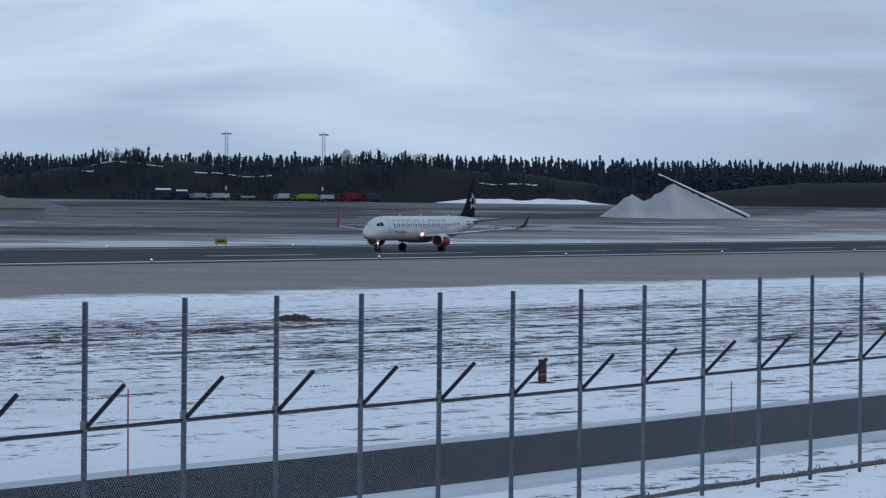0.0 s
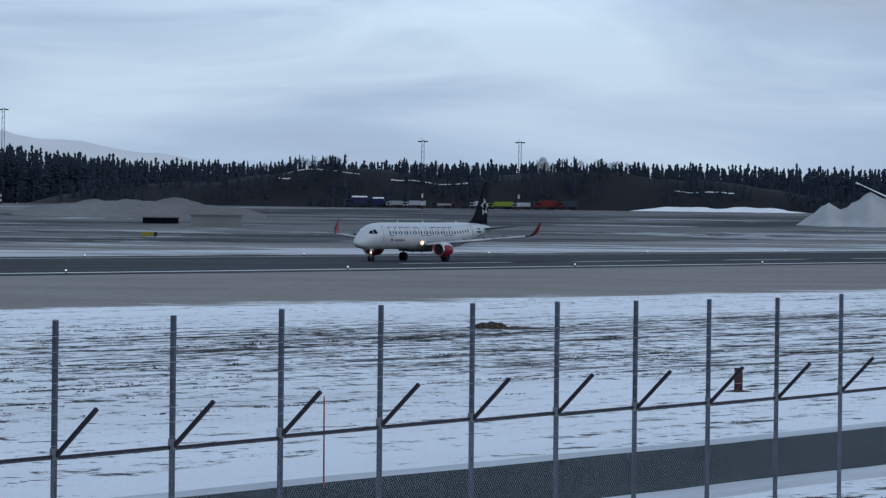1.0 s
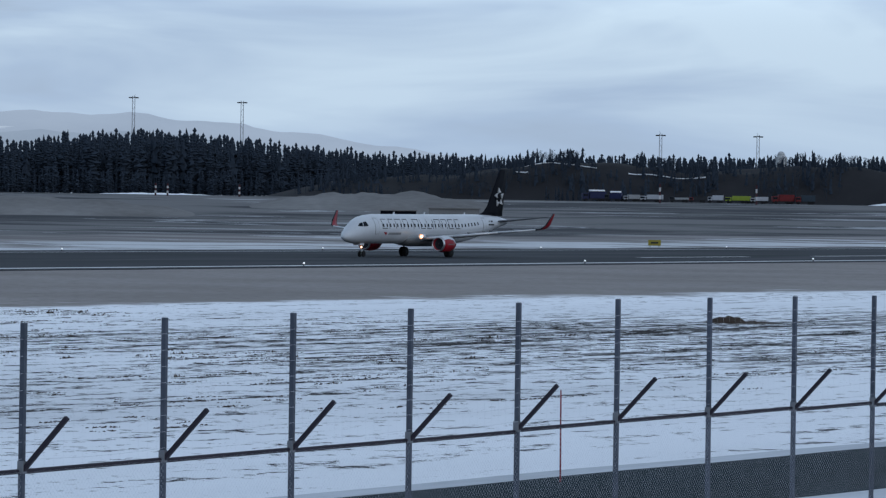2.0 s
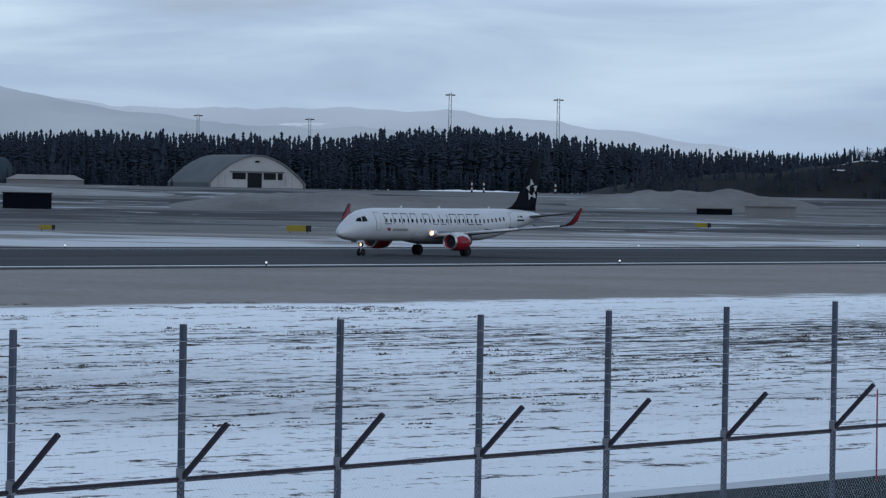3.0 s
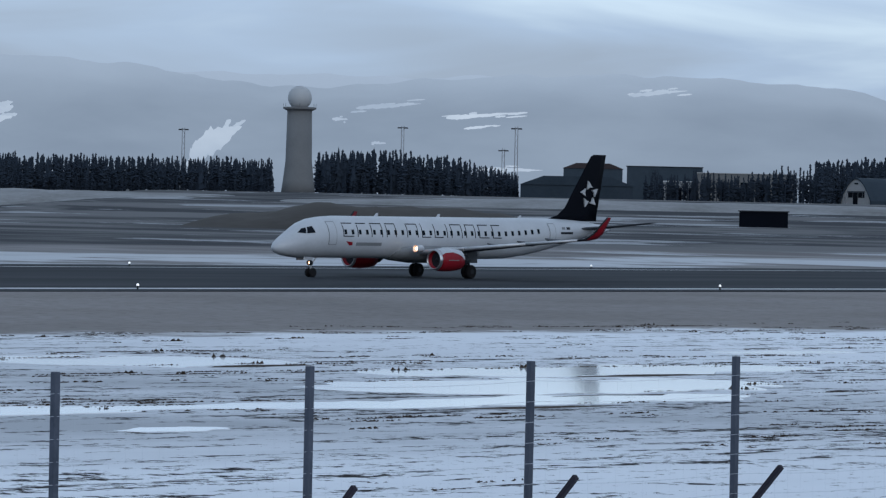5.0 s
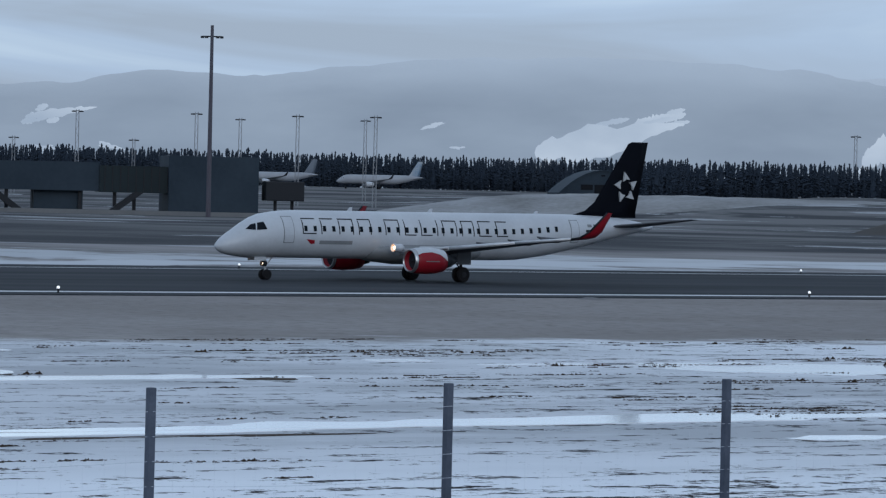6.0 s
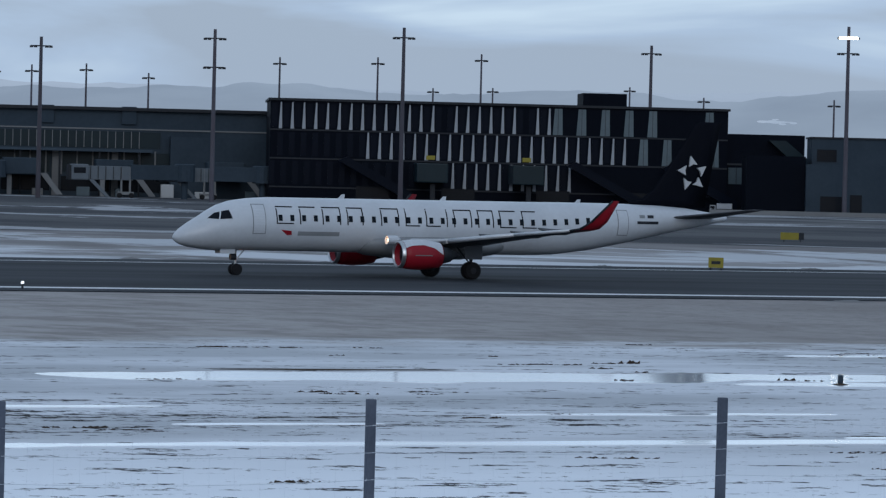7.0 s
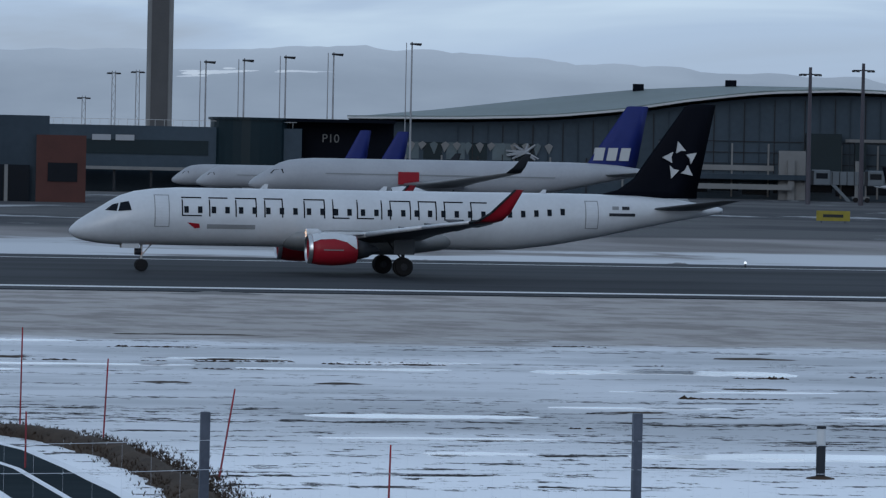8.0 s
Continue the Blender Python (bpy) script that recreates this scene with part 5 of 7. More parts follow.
    part("pale_band", box(4, 30, -9, -8, 2.2, 3.4), CONCRETE, b)
    part("glazed_block", box(33, 41, -5, 0, 5.0, 15.0), GREENGLASS, b)
    part("glazed_block", box(44, 46.5, -5, 0, 6.0, 13.0), GREENGLASS, b)
    part("pale_block", box(27, 33, -6, 0, 0, 11.0), CONCRETE, b)
    for i in range(30):
        x = -w / 2 + 22 + i * 3.4
        az = 14.9 + math.degrees(math.atan2(x, d))
        z = height_at(profile(eave, min(18.3, az)), d) - 1.6
        part("facade_post", box(x, x + 0.22, -0.32, -0.05, 5.8, z), DARKMETAL if i % 2 else GREYCLAD, b)
    for z in (7.9, 10.4, 12.9):
        part("facade_rail", box(0, w / 2 - 2, -0.26, -0.06, z, z + 0.16), DARKMETAL, b)
    for x in (29, 44, 55):
        part("column", box(x, x + 1.5, -7.5, -6.2, 0, 9.0), CONCRETE, b)
    part("lit_band", box(42, 54, -0.6, -0.3, 13.2, 13.9), CONCRETE, b)
    part("sculpture", star_mesh(), FINMAT, b, "pale branching artwork")


def star_mesh():
    bm = bmesh.new()
    rnd = random.Random(9)
    for i in range(9):
        a = rnd.uniform(0, 3.14)
        rod(bm, (-30, -1, 9.5), (-30 + 4.5 * math.cos(a), -1, 9.5 + 2.0 * math.sin(a) * rnd.choice((-1, 1))), 0.45, 0.2, 5)
    return bm


def build_west_pier():
    d = 880
    b = thing("glass_pier", turned_pose(8.9, d, 0, 0), "grey pier with a round glazed end and railing", "building")
    x0, x1 = d * math.tan(radians(6.9 - 8.9)), d * math.tan(radians(11.2 - 8.9))
    top = height_at(0.40, d)
    part("wall", box(x0, x1 - 12, 0, 24, 0, top), HALLCLAD, b)
    part("glazed_drum", turned(bmesh.new(), "z", [(0, 7.7), (height_at(0.50, d), 7.7), (height_at(0.50, d), 8.1), (height_at(0.53, d), 8.1)], 28, (d * math.tan(radians(0.87)), 4, 0)), GREENGLASS, b, "round green glazed end")
    part("link_roof", box(d * math.tan(radians(1.3)), x1 + 6, 0, 20, height_at(0.49, d), height_at(0.53, d)), DARKCLAD, b)
    part("link_wall", box(d * math.tan(radians(1.3)), x1 + 6, 6, 20, 0, height_at(0.49, d)), DARKCLAD, b)
    part("window_band", box(x0 + 3, x1 - 30, -0.15, 0, 7.2, 10.0), GREENGLASS, b)
    for x in (-17, -12.5):
        part("sign_panel", box(x, x + 3.6, -0.4, -0.15, 9.8, 10.9), FINMAT, b)
    bm = bmesh.new()
    for i in range(30):
        x = x0 + 1 + i * (x1 - 13 - x0) / 30
        rod(bm, (x, 0, top), (x, 0, top + 1.2), 0.05, sides=4)
    rod(bm, (x0, 0, top + 1.2), (x1 - 13, 0, top + 1.2), 0.06, sides=4)
    part("railing", bm, PALECLAD, b)
    part("canopy", box(x0, x1 - 22, -14, -1, 4.2, 4.8), CONCRETE, b)
    for i in range(5):
        part("canopy_post", box(x0 + 4 + i * 7, x0 + 4.5 + i * 7, -13, -12.5, 0, 4.2), DARKMETAL, b)
    # gate sign
    f = bpy.data.curves.new("gate_sign", "FONT")
    f.body, f.size, f.extrude = "P10", 2.3, 0.05
    o = new("gate_sign", f)
    o.parent = b
    o.data.materials.append(CONCRETE)
    o.matrix_basis = pose(d * math.tan(radians(10.68 - 8.9)), 5.7, height_at(0.24, d), 90, 0, 0)
    o["label"] = "pale gate number on a dark wall"


def build_brick_block():
    d = 650
    b = thing("brick_block", turned_pose(6.6, d, 0, 0), "dark building with a red brick end wall", "building")
    e = d * math.tan(radians(7.72 - 6.6))
    part("wall", box(-30, d * math.tan(radians(0.66)), 0, 20, 0, height_at(0.50, d)), GREYCLAD, b)
    part("brick_wall", box(d * math.tan(radians(0.5)), e, -1, 18, 0, height_at(0.26, d)), BRICK, b, "red brick end wall")
    part("ground_opening", box(-30, d * math.tan(radians(0.42)), -1.0, 0, 0, 5.2), DARKGLASS, b)
    part("window", box(e - 5.4, e - 1.2, -1.1, -1.0, 2.9, 5.6), DARKGLASS, b)
    for x in (-8, -3.5, 1.2):
        part("column", box(x, x + 0.5, -1.2, -0.9, 0, 5.2), CONCRETE, b)


TOWERFACE = mat("weathered_tower_face", (0.085, 0.086, 0.09), 0.8, (0.06, 0.06, 0.064), 0.2)


def build_control_tower():
    d = 1010
    b = thing("control_tower", turned_pose(8.62, d), "tall dark concrete control tower shaft", "tower")
    part("shaft", box(-2.9, 2.9, 0, 6, 0, 60, 0.5), CONCRETE, b)
    part("shaft_face", box(-1.9, 1.9, -0.15, 0.0, 0, 60), TOWERFACE, b, "dark strip on the shaft")
    part("cab", turned(bmesh.new(), "z", [(60, 4), (63, 8), (68, 9), (69, 8.5)], 16, (0, 3, 0)), GREENGLASS, b)


def build_radar():
    d = 1480
    b = thing("radar_tower", turned_pose(43.5, d, ground_z(*polar(43.5, d))), "concrete radar tower with a white dome", "tower")
    g = ground_z(*polar(43.5, d))
    t = height_at(1.09, d) - g
    part("shaft", turned(bmesh.new(), "z", [(-0.5, 5.6), (4, 5.0), (10, 4.3), (t - 0.6, 4.0)], 20), CONCRETE, b, smooth=True)
    part("platform", turned(bmesh.new(), "z", [(t - 1.2, 4.2), (t - 0.6, 5.4), (t - 0.1, 5.4), (t, 4.4)], 20), CONCRETE, b)
    part("dome", turned(bmesh.new(), "z", [(t + 3.0 - 3.9 * math.cos(q), max(0.05, 3.9 * math.sin(q))) for q in [0.5 + 2.6 * i / 10 for i in range(11)]], 20), PALECLAD, b, "pale round radar dome", True)
    bm = bmesh.new()
    for i in range(12):
        q = 2 * math.pi * i / 12
        rod(bm, (5.3 * math.cos(q), 5.3 * math.sin(q), t), (5.3 * math.cos(q), 5.3 * math.sin(q), t + 1.1), 0.06, sides=4)
    part("railing", bm, DARKMETAL, b)


def build_hangar(az, d, w, h, deep, label, wall, roof, turn=0.0):
    z = ground_z(*polar(az, d))
    b = thing("arched_hangar", turned_pose(az, d, z, turn), label, "hangar")
    arc = [(-w / 2, 0, 0.0)] + [(w / 2 * u, 0, h * (0.14 + 0.86 * (1 - abs(u) ** 1.9))) for u in [-1 + i / 10 for i in range(21)]] + [(w / 2, 0, 0.0)]
    bm = bmesh.new()
    loft(bm, [arc, [(x, 0.6, q) for x, _, q in arc]], close=True)
    part("end_wall", bm, wall, b)
    bm = bmesh.new()
    big = [(x * 1.03, -0.5, q * 1.03) for x, _, q in arc]
    small = [(x * 0.985, -0.5, q * 0.985) for x, _, q in arc]
    loft(bm, [big + small[::-1], [(x, deep, q) for x, _, q in big] + [(x, deep, q) for x, _, q in small[::-1]]])
    part("roof", bm, roof, b)
    for x0, x1, z1 in ((-w * 0.26, -w * 0.12, h * 0.46), (-w * 0.10, w * 0.05, h * 0.46), (w * 0.07, w * 0.2, h * 0.46), (w * 0.22, w * 0.27, h * 0.46)):
        z0 = h * 0.26 if x0 != -w * 0.10 else 0.0
        part("door" if z0 == 0 else "window", box(x0, x1, -0.15, 0.0, z0, z1), DARKGLASS, b)
    part("vent", box(-0.8, 0.8, -0.12, 0.0, h * 0.78, h * 0.84), DARKGLASS, b)
    part("lintel", box(-w * 0.29, w * 0.29, -0.22, 0.0, h * 0.47, h * 0.51), roof, b)
    for u in (-0.40, -0.33, 0.31, 0.38):
        part("pilaster", box(u * w - 0.25, u * w + 0.25, -0.2, 0.0, 0, h * 0.45), wall, b)
    return b


def build_shed(name, az, d, w, h, deep, label, wall, roof, pitch=0.0, doors=0, z=None):
    z = ground_z(*polar(az, d)) if z is None else z
    b = thing(name, turned_pose(az, d, z - 0.2), label, "building")
    part("wall", box(-w / 2, w / 2, 0, deep, 0, h), wall, b)
    bm = bmesh.new()
    prism(bm, [(-w / 2 - 0.3, -0.4, h), (w / 2 + 0.3, -0.4, h), (w / 2 + 0.3 - pitch, -0.4, h + 0.25 + pitch * 0.35), (-w / 2 - 0.3 + pitch, -0.4, h + 0.25 + pitch * 0.35)], (0, deep + 0.8, 0))
    part("roof", bm, roof, b)
    for i in range(doors):
        x = -w / 2 + w * (i + 0.3) / doors
        part("door", box(x, x + w * 0.4 / doors, -0.1, 0, 0.0, h * 0.7), DARKCLAD, b)
    return b


for _f in (build_dark_terminal, build_grey_terminal, build_long_pier, build_hall, build_west_pier, build_brick_block, build_control_tower, build_radar):
    _f()
HANGARROOF = mat("grey_hangar_roof", (0.12, 0.13, 0.14), 0.8, (0.075, 0.082, 0.09), 0.15)
PALECONCRETE = mat("pale_rendered_wall", (0.36, 0.37, 0.38), 0.85, (0.24, 0.25, 0.26), 0.2)
build_hangar(54.35, 1500, 34, 10.6, 34, "arched pale hangar with a grey roof", PALECONCRETE, HANGARROOF, 24)
build_hangar(50.5, 1560, 13, 8.8, 30, "small arched hangar with pale end wall", PALECONCRETE, GREYCLAD, -38)
build_hangar(38.9, 1900, 36, 11.0, 30, "far arched hangar behind the apron", GREYCLAD, GREYCLAD, 10)
build_shed("long_shed", 51.7, 1420, 24, 1.6, 10, "long low grey shed", CONCRETE, PALECONCRETE, 3.5)
build_shed("freight_hall", 49.1, 1600, 34, 10.0, 30, "grey freight hall behind the copse", CONCRETE, PALECLAD, 0, 5)
build_shed("brick_hall", 47.2, 1700, 22, 11.5, 24, "hall with a dull reddish roof", HALLCLAD, mat("dull_red_roof", (0.060, 0.045, 0.047), 0.9, (0.04, 0.034, 0.036), 0.2), 5)
build_shed("flat_block", 48.1, 1750, 29, 13.0, 20, "flat grey-green block behind the copse", HALLCLAD, DARKCLAD, 0, 0)
build_shed("pale_works", 48.5, 1640, 24, 7.0, 20, "pale low works building", PALECONCRETE, SNOWMAT, 0, 6)
build_shed("low_barn", 47.0, 1540, 38, 4.6, 18, "low barn with a dark pitched roof", GREYCLAD, GREYCLAD, 8)
build_shed("storage_shed", 60.8, 1130, 12.5, 2.9, 6, "flat grey storage shed on the field", CONCRETE, SOIL, 0, 0)
build_shed("storage_shed", 60.1, 1150, 9.0, 1.7, 5, "low dark storage shed", DARKCLAD, SOIL, 0, 1)
for az in (49.35, 51.48):
    build_shed("black_container", az, 1090, 11.6, 3.9, 5, "large black container box by the taxiway", DARKCLAD, DARKMETAL, 0, 1)


# ---- jet bridges at the gates ----
def build_jet_bridge(az, d, turn, length, label):
    """A passenger bridge: round head at the pier, stepped tunnel, cab, wheeled leg and service stair."""
    b = thing("jet_bridge", turned_pose(az, d, 0.0, turn), label, "jet bridge", "jet bridges at the gates")
    part("rotunda", turned(bmesh.new(), "z", [(0, 0.7), (3.6, 0.7), (3.7, 2.2), (7.2, 2.2), (7.4, 1.9)], 16, (length, 0, 0)), GREYCLAD, b)
    half = length * 0.5
    part("tunnel", box(half - 0.5, length - 1.6, -1.5, 1.5, 3.9, 7.0, 0.08), GREYCLAD, b)
    inner = part("inner_tunnel", box(1.4, half, -1.3, 1.3, 3.7, 6.6, 0.08), PALETUNNEL, b, "pale inner tunnel")
    for i in range(int((half - 2) / 1.6)):
        x = 2.0 + i * 1.6
        part("rib", box(x, x + 0.14, -1.42, -1.3, 3.8, 6.5), DARKMETAL, inner)
    cab = part("cab", box(-2.0, 1.6, -2.0, 2.0, 3.6, 6.9, 0.25), PALETUNNEL, b, "pale bridge cab")
    part("cab_window", box(-1.5, 1.0, -2.06, -2.0, 5.0, 6.2), DARKGLASS, cab)
    part("cab_hood", box(-2.7, -2.0, -1.7, 1.7, 3.6, 6.7, 0.1), DARKMETAL, cab)
    leg = bmesh.new()
    for x in (half - 2.4, half - 0.6):
        rod(leg, (x, -1.1, 0.6), (x, -1.1, 6.4), 0.22, sides=8)
    add_box(leg, half - 3.2, half + 0.2, -1.5, 1.2, 0.7, 1.3)
    support = part("leg", leg, CONCRETE, b, "wheeled steel leg")
    for x in (half - 2.8, half - 0.3):
        part("wheel", turned(bmesh.new(), "y", [(-1.7, 0.3), (-1.66, 0.55), (-1.2, 0.55), (-1.16, 0.3)], 14, (x, 0, 0.55)), TYRE, support)
    bm = bmesh.new()
    prism(bm, [(1.7, -2.4, 3.7), (2.7, -2.4, 3.7), (6.2, -2.4, 0.1), (5.3, -2.4, 0.1)], (0, 0.9, 0))
    part("service_stair", bm, PALETUNNEL, b, "pale service stair")


PALETUNNEL = mat("pale_grey_bridge_paint", (0.115, 0.135, 0.155), 0.6, (0.08, 0.095, 0.11), 0.3)
for az, d, turn, length in ((16.95, 985, 8, 20), (17.65, 985, -6, 22), (18.75, 975, 10, 20), (20.95, 955, 6, 22), (22.05, 960, 4, 20)):
    build_jet_bridge(az, d, turn, length, "grey passenger jet bridge with pale cab at the terminal")


# ---- masts ----
def build_mast(az, el, d, crosses, group, material, lit=False, width=0.5):
    z = ground_z(*polar(az, d))
    h = height_at(el, d) - z
    b = thing("floodlight_mast", turned_pose(az, d, z), "tall steel floodlight mast with lit lamps" if lit else "tall steel floodlight mast with lamp arms", "mast", group)
    bm = bmesh.new()
    if material is MASTGREY and width > 0.3:
        # slim lattice: two uprights with ties
        for x in (-0.45, 0.45):
            rod(bm, (x * 1.3, 0, -0.3), (x, 0, h), 0.15, 0.12, 5)
        for i in range(int(h / 2.2)):
            z, side = 1.0 + 2.2 * i, 1 if i % 2 else -1
            rod(bm, (0.5 * side, 0, z), (-0.5 * side, 0, z + 2.1), 0.06, sides=3)
    else:
        rod(bm, (0, 0, -0.3), (0, 0, h), width, width * 0.62, 8)
    part("pole", bm, material, b)
    for i, off in enumerate(crosses):
        bm = bmesh.new()
        if width < 0.3:
            rod(bm, (0, 0, h - off), (1.9, 0, h - off - 0.2), 0.10, sides=5)
            add_box(bm, -0.4, 2.0, -0.5, 0.5, h - off - 0.1, h - off + 0.25)
            part("lamp_head", bm, DARKMETAL, b)
            continue
        rod(bm, (-2.0 * width / 0.5, 0, h - off), (2.0 * width / 0.5, 0, h - off), 0.14, sides=5)
        for x in (-1.9, -1.1, 1.1, 1.9):
            x *= width / 0.5
            add_box(bm, x - 0.35, x + 0.35, -0.4, 0.3, h - off - 0.35, h - off + 0.05)
        part("lamp_arm", bm, DARKMETAL, b)
        if lit and i == 0:
            part("lamp", box(-1.9, 1.9, -0.5, -0.42, h - off - 0.35, h - off + 0.15), mat("bright_lamp", (1.0, 0.9, 0.72), 0.4, scale=1, glow=5.0, amount=0), b, "lit floodlights")


G1 = "floodlight masts on the apron"
for az, el, d, cr, lit in ((33.95, 1.99, 900, (2.2,), False), (30.54, 1.97, 920, (2.2, 5.4), True), (28.08, 1.68, 1000, (1.8,), False), (24.97, 1.83, 900, (2.0,), False), (22.6, 1.75, 900, (1.8, 7.5), False),
                           (20.43, 1.60, 900, (1.8,), False), (16.78, 1.30, 900, (1.4,), False), (17.44, 1.36, 900, (1.4,), False), (18.1, 1.42, 900, (1.4,), False), (18.87, 1.47, 900, (1.4,), False), (19.65, 1.52, 900, (1.4,), False),
                           (25.95, 1.52, 1100, (1.5,), False), (24.65, 1.45, 1100, (1.5,), False), (23.42, 1.42, 1100, (1.5,), False), (21.0, 1.28, 1100, (1.5,), False), (20.32, 1.25, 1100, (1.5,), False), (21.78, 1.18, 1150, (1.2,), False),
                           (19.85, 1.22, 1100, (1.2,), False), (30.38, 1.05, 1150, (1.5,), False), (28.75, 1.04, 1200, (1.0,), False), (26.1, 1.1, 1250, (1.0,), False), (25.35, 1.08, 1250, (1.0,), False), (27.82, 1.15, 1250, (1.0,), False)):
    build_mast(az, el, d, cr, G1, MASTMAT, lit, 0.5 if d < 1050 else 0.34)
G2 = "slender masts far off"
for az, el, d in ((33.78, 0.90, 1500), (34.33, 0.84, 1700), (35.05, 0.90, 1500), (36.03, 0.91, 1500), (35.9, 0.86, 1700), (32.29, 0.90, 1500), (31.2, 0.90, 1500), (31.5, 0.55, 1700), (33.0, 0.55, 1700), (42.05, 0.80, 1700),
                  (44.8, 0.88, 1700), (46.23, 0.90, 1600), (46.07, 0.62, 1700), (63.38, 0.88, 1750), (64.6, 0.88, 1750), (56.76, 1.25, 1750), (58.12, 1.21, 1750), (55.0, 0.91, 1900), (53.6, 0.93, 1950), (7.68, 0.76, 1300), (8.35, 1.1, 1250), (8.05, 1.08, 1250)):
    build_mast(az, el, d, (0.6,), G2, MASTGREY, False, 0.42)
for az, el in ((9.2, 1.24), (9.68, 1.27), (10.2, 1.32), (10.8, 1.37), (11.78, 1.52)):
    build_mast(az, el, 940, (0.5,), G2, MASTGREY, False, 0.24)
    build_mast(az - 0.07, el - 0.01, 940, (), G2, MASTGREY, False, 0.14)


def build_scrub():
    """Leafless scrub and small spruces scattered over the dark slope."""
    surface = mound_surface(58.4, 69.5, 1585, 0.47, 36, 6, 0.25)
    rnd = random.Random(77)
    bm = bmesh.new()
    for _ in range(1900):
        u, v = rnd.uniform(0.03, 0.97), rnd.uniform(-0.95, 0.15)
        if noise.noise((u * 14, v * 2.5, 4)) < -0.12:
            continue
        p = surface(u, v)
        (spruce if rnd.random() < 0.35 else broadleaf)(bm, p.x, p.y, p.z - 0.3, rnd.uniform(2.5, 6.5), rnd)
    tagged(part("scrub", bm, NEEDLES), "leafless scrub and young spruces on the dark slope", "scrub", kind="stuff")


build_scrub()


def build_thicket(az0, az1, d, el, label):
    """Underwood that closes the foot of the forest."""
    rnd = random.Random(int(az0 * 7))
    bm = bmesh.new()
    n = int(radians(az1 - az0) * d / 1.6)
    for i in range(n):
        az = az0 + (az1 - az0) * i / n
        for k in range(2):
            x, y = polar(az + rnd.uniform(-0.05, 0.05), d + rnd.uniform(0, 12))
            z = ground_z(x, y) - 0.3
            h = (height_at(el, d) - z) * rnd.uniform(0.55, 1.0)
            pine(bm, x, y, z, h, rnd)
    tagged(part("thicket", bm, NEEDLES), label, "thicket", kind="stuff")


build_thicket(50.0, 74.5, 1612, 0.36, "dense dark underwood at the forest edge")
build_thicket(62.0, 63.05, 1430, 0.22, "clump of dark spruces behind the parked trucks")
build_thicket(52.4, 53.4, 1490, 0.14, "brush beside the arched hangar")
build_thicket(51.2, 52.2, 1570, 0.30, "dark trees behind the small hangar")
build_thicket(47.9, 48.15, 1600, 0.42, "dark trees before the flat block")
build_thicket(43.8, 46.4, 1548, 0.30, "dense dark underwood of the grove")
build_thicket(39.4, 43.2, 1636, 0.22, "dense dark underwood of the belt")
build_thicket(30.5, 40.0, 2130, 0.26, "dense dark underwood far off")
build_thicket(48.9, 50.2, 1590, 0.22, "dense dark underwood of the copse")


